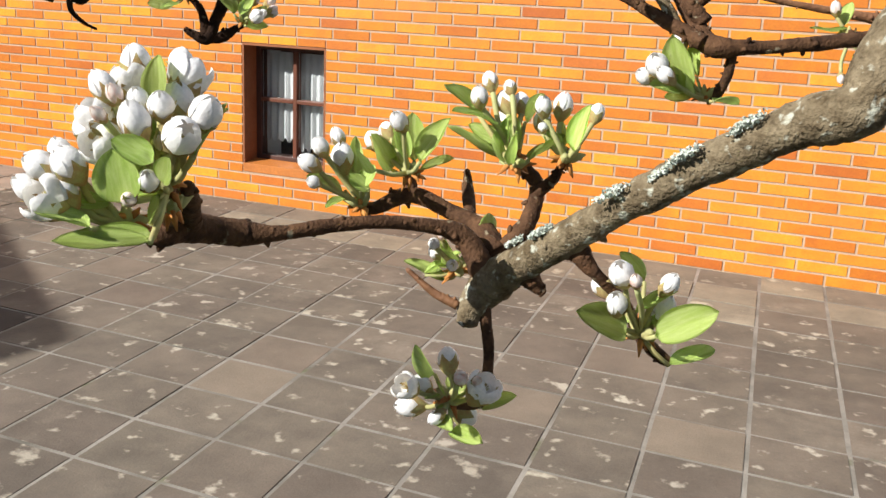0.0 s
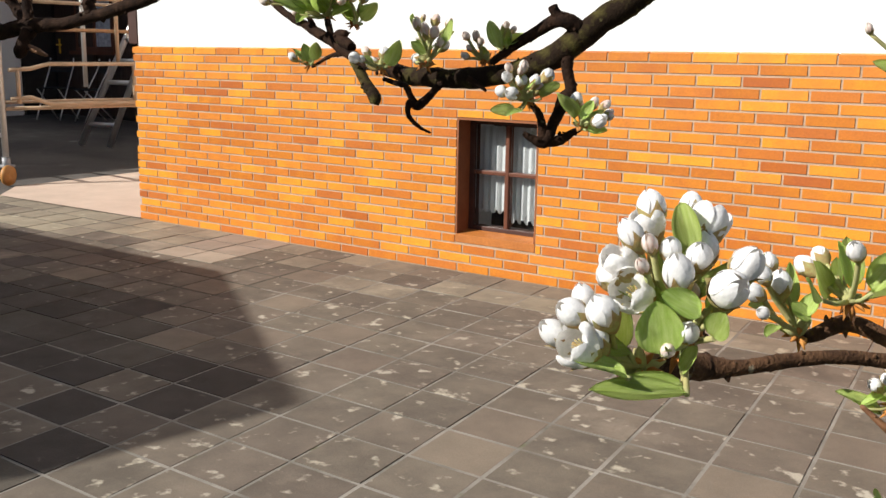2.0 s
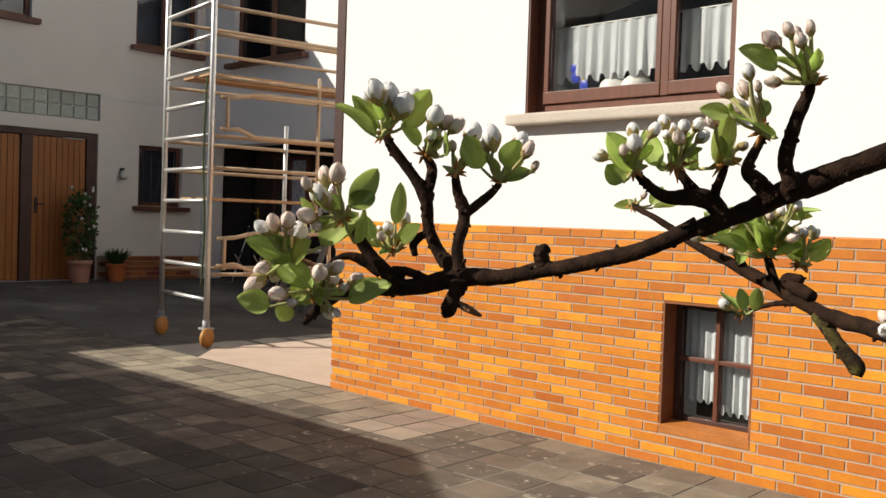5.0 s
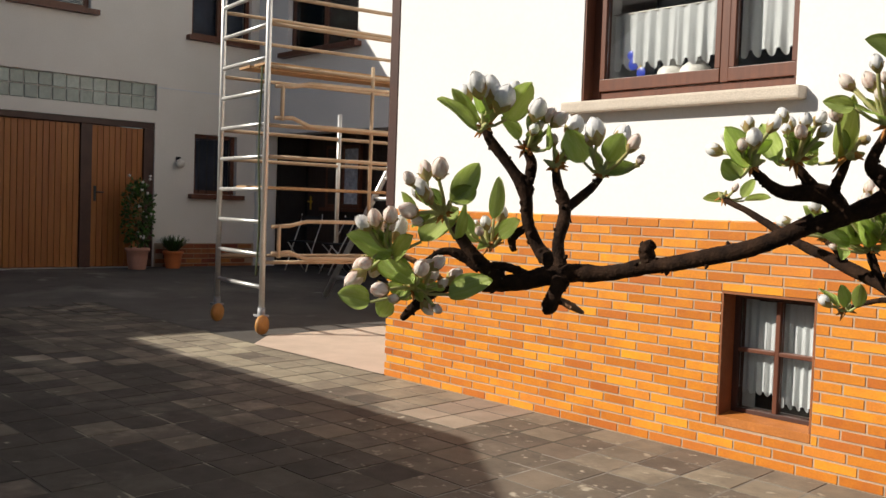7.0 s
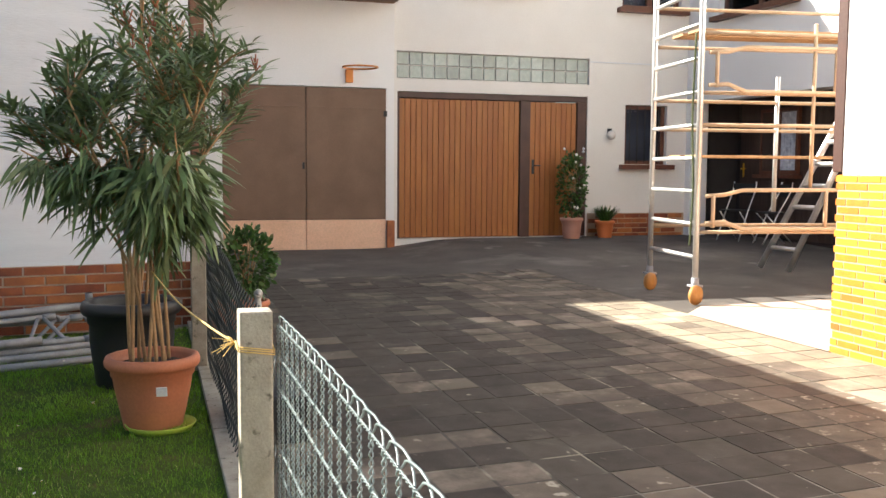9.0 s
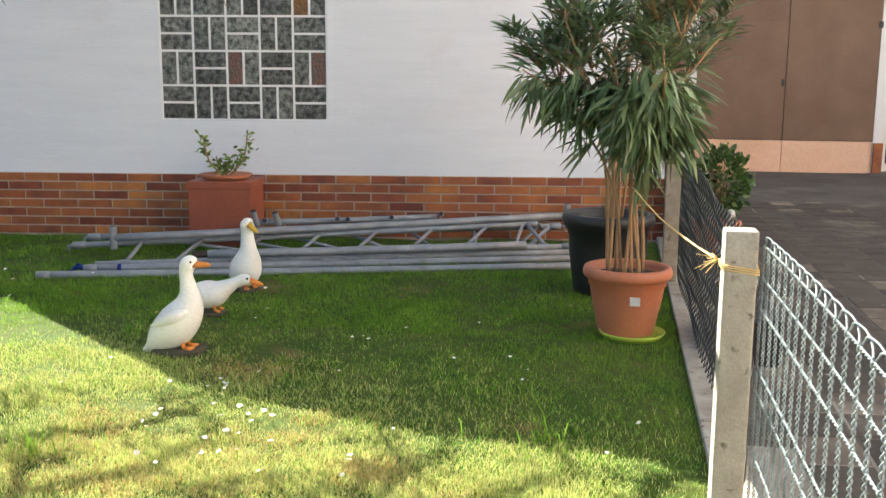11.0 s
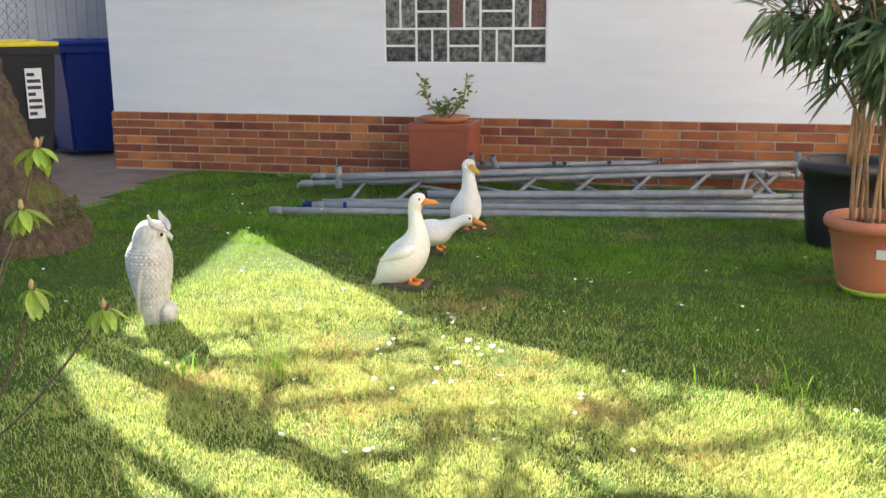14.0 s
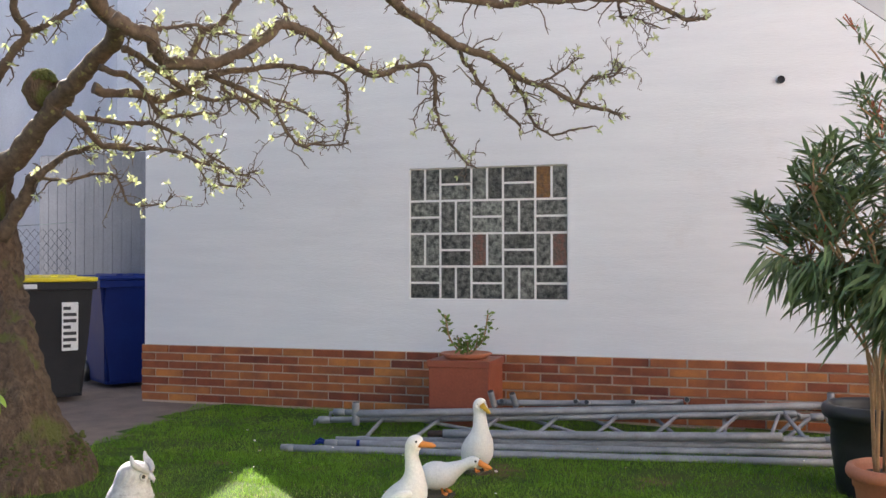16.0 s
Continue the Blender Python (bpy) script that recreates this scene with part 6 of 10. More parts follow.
part("bracket", bm, ORANGE_PAINT, hoop)


# dark blue behind the far panes paints the sky they would mirror
SKY_BACKING = shade("mirrored_sky_blue", (0.030, 0.042, 0.085), (0.016, 0.022, 0.045), 0.5, 3, 60, 0.1)


def far_window(name, plane, a, b, z0, z1, axis, n, label):
    """A brown window in the garage building (axis x) or the wing (axis y), with mullions, painted sky backing and sill.
    """
    at = (plane, a, z0) if axis == "x" else (a, plane, z0)
    w = thing(name, at, label, "window")
    tagged(w, kind="structure")
    L, H = b - a, z1 - z0

    def q(nm, u0, u1, d0, d1, v0, v1, mat, lab="", parent=None):
        if axis == "x":
            return bar(parent or w, nm, -d1, -d0, u0, u1, v0, v1, mat, lab, 0.003)
        return bar(parent or w, nm, u0, u1, d0, d1, v0, v1, mat, lab, 0.003)
    q("window_frame", 0.002, 0.06, 0.08, 0.15, 0.002, H - 0.002, BROWN_WOOD, "brown frame side")
    q("window_frame", L - 0.06, L - 0.002, 0.08, 0.15, 0.002, H - 0.002, BROWN_WOOD)
    q("window_frame", 0.062, L - 0.062, 0.08, 0.15, 0.002, 0.06, BROWN_WOOD)
    q("window_frame", 0.062, L - 0.062, 0.08, 0.15, H - 0.06, H - 0.002, BROWN_WOOD)
    for i in range(1, n):
        q("mullion", L * i / n - 0.04, L * i / n + 0.04, 0.08, 0.15, 0.062, H - 0.062, BROWN_WOOD)
    for i in range(n):
        u0, u1 = L * i / n + (0.042 if i else 0.062), L * (i + 1) / n - (0.042 if i < n - 1 else 0.062)
        q("pane", u0, u1, 0.11, 0.114, 0.062, H - 0.062, GLASS, "window pane").visible_shadow = False
    q("blind", 0.03, L - 0.03, 0.22, 0.23, 0.05, H - 0.05, SKY_BACKING, "dark blue backing painted as sky mirrored in the panes")
    q("window_sill", -0.09, L + 0.09, -0.12, 0.078, -0.075, -0.004, BROWN_WOOD, "brown sill")


far_window("window_3", GX, UW[0], UW[1], UW[2], UW[3], "x", 2, "brown upper window of the garage building")
far_window("window_4", GX, UW0[0], UW0[1], UW0[2], UW0[3], "x", 2, "brown upper window of the garage building")
far_window("window_5", BY, BW[0], BW[1], BW[2], BW[3], "y", 2, "brown upper window of the wing")
far_window("window_6", GX, GW[0], GW[1], GW[2], GW[3], "x", 1, "small dark window beside the garage")
bm = bmesh.new()
for i in range(5):
    tube(bm, [(GX - 0.03, GW[0] + 0.1 + i * 0.13, GW[2] + 0.02), (GX - 0.03, GW[0] + 0.1 + i * 0.13, GW[3] - 0.02)], 0.008, 6)
setting("window_grille", bm, BLACK_PLASTIC, "dark iron grille before the small window", "grille")
wl = thing("wall_lamp", (GX, 7.66, 1.68), "small white globe wall lamp", "lamp")
bm = bmesh.new()
lathe(bm, [(0.002, -0.07), (0.05, -0.05), (0.07, 0.0), (0.05, 0.05), (0.002, 0.07)], 16, at=(0.09, 0, 0))
part("globe", bm, WHITE_GLAZE, wl, soft=True)
bm = bmesh.new()
box(bm, 0.0, 0.04, -0.03, 0.03, 0.02, 0.10, 0.004)
part("mount", bm, BLACK_PLASTIC, wl)
bm = bmesh.new()
box(bm, GX + 0.001, GX + 0.008, 7.32, 9.0, 2.772, 2.79, 0.002)
setting("cable_run", bm, PLASTER_OLD, "thin cable duct along the garage wall", "duct")

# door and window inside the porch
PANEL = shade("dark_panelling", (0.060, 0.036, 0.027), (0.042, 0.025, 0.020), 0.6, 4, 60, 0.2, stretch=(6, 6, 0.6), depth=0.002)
bm = bmesh.new()
for i in range(56):
    box(bm, -13.19 + i * 0.128, -13.19 + i * 0.128 + 0.122, 9.925, 9.945, 0.14, 2.45, 0.003)
setting("porch_panelling", bm, PANEL, "dark brown boarded back wall of the porch", "panelling")
pd = thing("porch_door", (-13.14, 9.92, 0.13), "dark brown panelled porch door with a brass handle", "door")
leaf = bar(pd, "leaf", 0.0, 0.92, -0.045, 0.0, 0.0, 2.05, PANEL, "dark brown door leaf", 0.006)
for z0, z1 in ((0.18, 0.86), (1.22, 1.90)):
    bar(leaf, "panel", 0.16, 0.76, -0.055, -0.046, z0, z1, PANEL, "", 0.006)
bm = bmesh.new()
tube(bm, [(0.10, -0.045, 1.05), (0.10, -0.10, 1.05), (0.22, -0.105, 1.05)], 0.012, 8)
part("handle", bm, YELLOW_PAINT, pd, "brass lever handle")
bar(pd, "lock_plate", 0.08, 0.12, -0.052, -0.046, 0.92, 1.14, YELLOW_PAINT, "brass lock plate", 0.001)
pw = thing("window_9", (-12.62, 9.92, 1.10), "porch window with bluish lace curtains", "window")
tagged(pw, kind="structure")
for q in ((0.0, 0.05, 0.0, 0.98), (0.85, 0.90, 0.0, 0.98), (0.052, 0.848, 0.0, 0.05), (0.052, 0.848, 0.93, 0.98), (0.43, 0.47, 0.052, 0.928)):
    bar(pw, "window_frame", q[0], q[1], -0.06, -0.005, q[2], q[3], BROWN_WOOD)
bar(pw, "window_sill", -0.05, 0.95, -0.14, -0.005, -0.06, -0.004, BROWN_WOOD)
for x in (0.055, 0.475):
    bm = curtain_mesh(0.37, 0.86, 5, 0.008, 0.0, 8)
    bmesh.ops.translate(bm, verts=bm.verts, vec=(x, -0.03, 0.92))
    # the lace's blue tint paints the sky mirrored in the window
    part("lace_curtain", bm, shade("sky_tinted_lace", (0.74, 0.78, 0.86), (0.38, 0.42, 0.52), 0.9, 16, 90, 0.2), pw, "bluish white lace curtain")

# folding chairs in the porch
def folding_chair(at, rz):
    c = thing("folding_chair", at, "slim grey metal folding chair in the porch", "chair", "porch chairs", rz)
    for x in (-0.19, 0.19):
        bm = bmesh.new()
        tube(bm, [p[:3] for p in spline([(x, 0.22, 0.0), (x, 0.02, 0.42), (x, -0.14, 0.72), (x, -0.17, 0.86)], 4)], 0.010, 8)
        part("leg", bm, ALU, c)
        bm = bmesh.new()
        tube(bm, [(x * 0.9, -0.22, 0.0), (x * 0.9, 0.20, 0.44)], 0.010, 8)
        part("leg", bm, ALU, c)
    bm = bmesh.new()
    box(bm, -0.19, 0.19, -0.17, 0.21, 0.430, 0.450, 0.008)
    part("seat", bm, GREY_PLASTIC, c)
    for z in (0.66, 0.76):
        bm = bmesh.new()
        box(bm, -0.19, 0.19, -0.165, -0.145, z, z + 0.07, 0.006)
        part("back_slat", bm, GREY_PLASTIC, c)


folding_chair((-12.1, 9.15, 0.13), 200)
folding_chair((-11.3, 9.2, 0.13), 165)

# ---- shed wall, glass-block window ----
gbw = thing("window_7", on_shed(GB[0], -0.022, GB[2]), "glass-block window of brick-sized blocks in basket weave", "window", rz=math.degrees(SA))
tagged(gbw, kind="structure")
WU, WV = (GB[1] - GB[0]) / 5, (GB[3] - GB[2]) / 4
bm = bmesh.new()
box(bm, -0.12, 0.0005, 0.002, GB[1] - GB[0] - 0.002, 0.002, GB[3] - GB[2] - 0.002)
part("mortar_grid", bm, shade("white_grout", (0.82, 0.81, 0.79), (0.74, 0.73, 0.70), 0.9, 12, 120, 0.3), gbw, "whitish mortar between the blocks")
GLASS_AMBER = shade("amber_glass_block", (0.26, 0.12, 0.03), (0.10, 0.06, 0.03), 0.16, 30, 45, 0.9, depth=0.01)
GLASS_RED = shade("rust_glass_block", (0.10, 0.09, 0.075), (0.20, 0.085, 0.06), 0.16, 22, 45, 0.9, depth=0.01)


def block(w, h, mat):
    """A pressed glass block with a raised rim and a dished, ribbed face."""
    bm = bmesh.new()
    box(bm, -0.0195, 0.002, 0.008, w - 0.008, 0.008, h - 0.008, 0.003)
    for k in range(1, 5):
        z = h * k / 5 if h > w else 0
        y = w * k / 5 if w >= h else 0
        if h > w:
            box(bm, 0.0022, 0.0050, 0.022, w - 0.022, z - 0.006, z + 0.006, 0.002)
        else:
            box(bm, 0.0022, 0.0050, y - 0.006, y + 0.006, 0.018, h - 0.018, 0.002)
    return mesh_of(bm, "glass_block", mat)


BV, BH = block(WU / 2, WV, GLASS_BLOCK), block(WU, WV / 2, GLASS_BLOCK)
BVA, BVR = block(WU / 2, WV, GLASS_AMBER), block(WU / 2, WV, GLASS_RED)
for i in range(5):
    for j in range(4):
        upright = (i + j) % 2 == 1
        for k in range(2):
            me = BV if upright else BH
            if upright and (i, j, k) == (4, 3, 0):
                me = BVA
            if upright and (i, j, k) in ((2, 1, 0), (4, 1, 1)):
                me = BVR
            o = new("glass_block", me)
            o.parent = gbw
            o.location = (0, i * WU + (k * WU / 2 if upright else 0), j * WV + (0 if upright else k * WV / 2))
bm = bmesh.new()
p = on_shed(along_shed((-6.885, 0.169, 0)), 0.0, 2.397)
lathe(bm, [(0.024, 0.0), (0.027, 0.016), (0.021, 0.016), (0.020, 0.002)], 18)
bmesh.ops.transform(bm, matrix=Matrix.Translation(p) @ Matrix.Rotation(SA, 4, "Z") @ Matrix.Rotation(radians(90), 4, "Y"), verts=bm.verts)
o = new("vent_pipe", mesh_of(bm, "vent_pipe", BLACK_PLASTIC))
tagged(o, "short black vent pipe in the shed wall", "vent pipe")
bm = bmesh.new()
box(bm, -0.05, 0.05, -0.05, 0.05, -0.1, 2.36, 0.004)
o = setting("shed_corner_post", bm, shade("weathered_brown_post", (0.20, 0.10, 0.06), (0.13, 0.065, 0.04), 0.8, 7, 60, 0.4, stretch=(5, 5, 0.5)), "brown weathered timber at the shed end", "post")
o.matrix_world = Matrix.Translation(on_shed(U1 + 0.06, -0.05, 0)) @ Matrix.Rotation(SA, 4, "Z")

# neighbour's house behind the bins, grey gate and wire fence
NB = shade("bluish_white_render", (0.66, 0.69, 0.74), (0.58, 0.61, 0.66), 0.9, 1.2, 50, 0.3)
bm = bmesh.new()
q = [on_shed(u, o2, 0) for u, o2 in ((-16, -7.6), (-3.0, -7.6), (-3.0, -12), (-16, -12))]
nwin = (-8.1, -6.55, 3.0, 4.2)
wall_with_holes(bm, -16, -3.0, -0.2, 6.3, [nwin], lambda u, d, v: on_shed(u, -7.6 - d, v), 0.3)
setting("wall_neighbour", bm, NB, "pale bluish wall of the neighbouring house", "wall")
nw = thing("window_8", on_shed(nwin[0], -7.7, nwin[2]), "white-framed window of the neighbouring house", "window", rz=math.degrees(SA))
tagged(nw, kind="structure")
for y0, y1, z0, z1 in ((0.002, 0.07, 0.002, 1.198), (1.48, 1.548, 0.002, 1.198), (0.072, 1.478, 0.002, 0.07), (0.072, 1.478, 1.13, 1.198), (0.75, 0.81, 0.072, 1.128)):
    bm = bmesh.new()
    box(bm, -0.06, 0.0, y0, y1, z0, z1, 0.004)
    part("window_frame", bm, WHITE_GLAZE, nw)
bm = bmesh.new()
box(bm, -0.05, -0.045, 0.07, 1.48, 0.07, 1.13)
part("pane", bm, shade("sky_lit_pane", (0.10, 0.13, 0.17), (0.08, 0.10, 0.14), 0.06, 3, 30, 0.0), nw)
# added wall out of view; its upright edge bounds the sunlit lawn
bm = bmesh.new()
q = [Vector(p) for p in ((-5.81, -6.5, 0), (-1.0, -10.5, 0), (-1.2, -10.75, 0), (-6.01, -6.75, 0))]
lo, hi = [bm.verts.new(p - Vector((0, 0, 0.2))) for p in q], [bm.verts.new(p + Vector((0, 0, 6.7))) for p in q]
bm.faces.new(lo), bm.faces.new(hi)
for i in range(4):
    bm.faces.new((lo[i], lo[(i + 1) % 4], hi[(i + 1) % 4], hi[i]))
bmesh.ops.recalc_face_normals(bm, faces=bm.faces)
setting("wall_neighbour_side", bm, NB, "plain unseen wall added to shade the lawn's left part", "wall")
# added wall, placed so its top edge shades the lawn's far tip
bm = bmesh.new()
q = [Vector(p) for p in ((-8.78, -10.27, 0), (-13.95, -12.09, 0), (-13.85, -12.37, 0), (-8.68, -10.55, 0))]
lo, hi = [bm.verts.new(p - Vector((0, 0, 0.2))) for p in q], [bm.verts.new(p + Vector((0, 0, 7.0))) for p in q]
bm.faces.new(lo), bm.faces.new(hi)
for i in range(4):
    bm.faces.new((lo[i], lo[(i + 1) % 4], hi[(i + 1) % 4], hi[i]))
bmesh.ops.recalc_face_normals(bm, faces=bm.faces)
setting("wall_neighbour_front", bm, NB, "pale bluish wall added to cut the sun on the lawn", "wall")
gate = thing("metal_gate", on_shed(-5.98, -1.21, 0), "grey ribbed sheet-metal gate behind the bins", "gate", rz=math.degrees(SA))
for i in range(26):
    bm = bmesh.new()
    box(bm, -0.012, 0.004 + 0.003 * (i % 2), i * 0.055, i * 0.055 + 0.0535, 0.0, 2.24, 0.003)
    part("board", bm, GREY_METAL, gate)
for z in (1.0, 2.2):
    bm = bmesh.new()
    box(bm, -0.05, -0.013, 0.0, 1.43, z, z + 0.05, 0.003)
    part("rail", bm, GREY_METAL, gate)


def chain_link(parent, length, height, z0, pitch, r, mat, lo=0.0):
    """Woven diamond wire in the parent's xz plane."""
    bm = bmesh.new()
    rows = int(height / pitch)
    for i in range(int(length / pitch)):
        pts = []
        for j in range(rows + 1):
            s = (i + j) % 2
            pts.append((i * pitch + (pitch if s else 0), 0.0022 * (1 if j % 2 else -1), z0 + j * pitch))
        tube(bm, pts, r, 4, caps=False)
    return part("wire_mesh", bm, mat, parent, "woven diamond wire", kind="stuff")


wf = thing("wire_fence", on_shed(-6.95, -0.1, 0), "low grey diamond wire fence before the bins", "fence", rz=math.degrees(SA) + 90)
chain_link(wf, 2.25, 1.46, 0.03, 0.043, 0.0019, GREY_PLASTIC)
bm = bmesh.new()
tube(bm, [(0, 0, 1.49), (0.7, 0, 1.46), (1.5, 0, 1.47), (2.25, 0, 1.50)], 0.003, 6)
part("top_wire", bm, MESH_WIRE, wf)


def wheelie_bin(name, at, rz, body, lid, label, sticker):
    b = thing(name, at, label, "bin", "bins by the gate", rz)
    bm = bmesh.new()
    lo = [(-0.245, -0.27), (0.245, -0.27), (0.245, 0.27), (-0.245, 0.27)]
    rings = []
    for z, k in ((0.03, 1.0), (0.06, 1.04), (0.55, 1.17), (0.92, 1.30), (0.925, 1.38), (0.985, 1.38)):
        rings.append([bm.verts.new((x * k, y * k, z)) for x, y in lo])
    for a, c2 in zip(rings, rings[1:]):
        for i in range(4):
            bm.faces.new((a[i], a[(i + 1) % 4], c2[(i + 1) % 4], c2[i]))
    bm.faces.new(rings[0][::-1]), bm.faces.new(rings[-1])
    bmesh.ops.bevel(bm, geom=[e for e in bm.edges if abs(e.verts[0].co.z - e.verts[1].co.z) > 0.2], offset=0.04, segments=3, affect="EDGES")
    part("body", bm, body, b, soft=False)
    bm = bmesh.new()
    box(bm, -0.345, 0.345, -0.38, 0.38, 0.988, 1.03, 0.02)
    for x in (-0.15, 0.0, 0.15):
        box(bm, x - 0.03, x + 0.03, -0.34, 0.30, 1.026, 1.045, 0.008)
    ld = part("lid", bm, lid, b)
    bm = bmesh.new()
    tube(bm, [(-0.25, 0.36, 0.99), (-0.25, 0.43, 1.0), (0.25, 0.43, 1.0), (0.25, 0.36, 0.99)], 0.016, 8)
    part("handle", bm, lid, b)
    for x in (-0.26, 0.26):
        bm = bmesh.new()
        lathe(bm, [(0.03, -0.025), (0.10, -0.025), (0.105, 0.0), (0.10, 0.025), (0.03, 0.025)], 20)
        bmesh.ops.transform(bm, matrix=Matrix.Translation((x, 0.30, 0.105)) @ Matrix.Rotation(radians(90), 4, "Y"), verts=bm.verts)
        part("wheel", bm, BLACK_PLASTIC, b)
    if sticker:
        bm = bmesh.new()
        box(bm, 0.06, 0.19, -0.352, -0.345, 0.42, 0.82)
        st = part("sticker", bm, PAPER, b, "white collection notice with dark print")
        bm = bmesh.new()
        for k in range(7):
            box(bm, 0.07, 0.07 + (0.105 if k % 3 else 0.06), -0.3535, -0.3522, 0.445 + k * 0.052, 0.472 + k * 0.052)
        part("print", bm, INK, st, "dark unreadable print")
        bm = bmesh.new()
        box(bm, -0.26, -0.14, -0.376, -0.373, 0.935, 0.972)
        part("sticker", bm, PAPER, b, "small white label")
    return b


wheelie_bin("wheelie_bin", (-5.86, -5.68, 0), 152, GREY_PLASTIC, YELLOW_PLASTIC, "dark grey wheelie bin with yellow lid", True)
wheelie_bin("wheelie_bin", (-6.92, -5.80, 0), 152, BLUE_PLASTIC, BLUE_PLASTIC, "blue wheelie bin with blue lid", False)


# ---- rolling scaffold tower ----
P1, P2, PN = Vector((-7.06, 5.34, 0)), Vector((-8.07, 5.47, 0)), Vector((0.14, 0.99, 0))
sc = thing("scaffold_tower", (P1.x, P1.y, 0), "aluminium rolling scaffold tower with wooden decks", "scaffold")
R12, RN = P2 - P1, PN * 2.45


def rod(parent, name, a, b, r, mat, label="", seg=10):
    bm = bmesh.new()
    tube(bm, [a, (Vector(a) + Vector(b)) / 2, b], r, seg)
    return part(name, bm, mat, parent, label)


TOP = 4.3
for base, foot in ((Vector(), 0.20), (R12, 0.20), (RN, 0.60), (R12 + RN, 0.60)):
    rod(sc, "post", base + Vector((0, 0, foot)), base + Vector((0, 0, TOP)), 0.026, ALU, "dull aluminium post")
for end in (Vector(), RN):
    for i in range(14):
        z = 0.405 + 0.281 * i
        if end.length > 0.1 and i < 1:
            continue
        r = rod(sc, "rung", end + Vector((0, 0, z)) + R12 * 0.03, end + R12 * 0.97 + Vector((0, 0, z)), 0.019, ALU)
for base in (Vector(), R12):
    for z, m in ((0.62, TAN_TUBE), (1.53, TAN_TUBE), (1.80, TAN_TUBE), (2.30, TAN_TUBE), (2.66, TAN_TUBE), (2.9, TAN_TUBE)):
        rod(sc, "guard_rail", base + Vector((0, 0, z)), base + RN + Vector((0, 0, z)), 0.017, m, "tan painted rail")
for z in (0.70, 0.93, 1.86, 2.13):
    off = -R12.normalized() * 0.05
    q = [off + PN * 0.05 + Vector((0, 0, z)), off + PN * 0.22 + Vector((0, 0, z + 0.01)), off + PN * 0.38 + Vector((0, 0, z + (0.05 if z in (0.93, 2.13) else -0.05))), off + RN + Vector((0, 0, z + (0.06 if z in (0.93, 2.13) else -0.05)))]
    bm = bmesh.new()
    tube(bm, q, 0.018, 10)
    part("side_frame", bm, TAN_TUBE, sc)
for k, lo, hi in ((0.12, 0.66, 0.95), (1.15, 0.66, 0.98), (0.12, 1.84, 2.14), (1.2, 1.82, 2.18)):
    off = -R12.normalized() * 0.05 + PN * k
    rod(sc, "side_frame", off + Vector((0, 0, lo)), off + Vector((0, 0, hi)), 0.018, TAN_TUBE)
rod(sc, "brace", PN * 1.03 + Vector((0, 0, 0.98)), PN * 1.03 + Vector((0, 0, 2.4)), 0.017, TAN_TUBE)
rod(sc, "brace", R12 + PN * 1.25 + Vector((0, 0, 0.75)), R12 + PN * 1.25 + Vector((0, 0, 2.05)), 0.022, ALU)
for z in (1.265, 2.33):
    for j in range(2):
        bm = bmesh.new()
        box(bm, 0.0, 2.45, -0.12, 0.12, -0.012, 0.012, 0.004)
        bmesh.ops.transform(bm, matrix=Matrix.Translation(R12 * (0.17 + 0.33 * j) + Vector((0, 0, z + 0.004 * j))) @ Matrix.Rotation(math.atan2(PN.y, PN.x), 4, "Z"), verts=bm.verts)
        part("deck_board", bm, PLANK, sc, "worn wooden deck board")
for base in (Vector(), R12):
    cs = rod(sc, "caster", base + Vector((0, 0, 0.12)), base + Vector((0, 0, 0.23)), 0.034, GALV, "steel caster fork with brake")
    bm = bmesh.new()
    box(bm, base.x - 0.05, base.x + 0.05, base.y - 0.05, base.y + 0.05, 0.15, 0.17, 0.005)
    part("plate", bm, GALV, cs)
    bm = bmesh.new()
    lathe(bm, [(0.02, -0.022), (0.045, -0.026), (0.05, -0.02), (0.078, -0.022), (0.086, 0.0), (0.078, 0.022), (0.05, 0.02), (0.045, 0.026), (0.02, 0.022)], 24)
    bmesh.ops.transform(bm, matrix=Matrix.Translation(base + Vector((0.05, -0.02, 0.086))) @ Matrix.Rotation(radians(25), 4, "Z") @ Matrix.Rotation(radians(90), 4, "Y"), verts=bm.verts)
    part("wheel", bm, RUBBER_Y, cs, "amber plastic wheel")
bm = bmesh.new()
tube(bm, [p[:3] for p in spline([R12 * 0.05 + Vector((0.0, -0.03, 2.3)), R12 * 0.08 + Vector((0, -0.03, 1.6)), R12 * 0.03 + Vector((0, -0.03, 1.0)), R12 * 0.07 + Vector((0, -0.03, 0.5))], 6)], 0.009, 6)
part("rope", bm, shade("dark_green_rope", (0.10, 0.12, 0.05), (0.06, 0.07, 0.03), 0.9, 30, 200, 0.4), sc, "dark rope tied along a post")

# ---- ladder leaning behind the tower ----
ld = thing("step_ladder", (-9.0, 7.5, 0.06), "light aluminium folding step ladder", "ladder")
FL, FR, TL, TR = Vector((-0.22, 0.02, 0.0)), Vector((0.24, 0.06, 0.0)), Vector((0.83, 0.30, 1.86)), Vector((1.07, 0.33, 1.86))
for a, b in ((FL, TL), (FR, TR)):
    rod(ld, "stile", a, b, 0.034, ALU, "aluminium stile")
for i in range(1, 8):
    t = i / 8
    rod(ld, "rung", FL.lerp(TL, t), FR.lerp(TR, t), 0.026, ALU)
for a, b in ((FL + Vector((0.75, 0.65, 0)), TL), (FR + Vector((0.75, 0.65, 0)), TR)):
    rod(ld, "stile", a, b, 0.022, ALU)
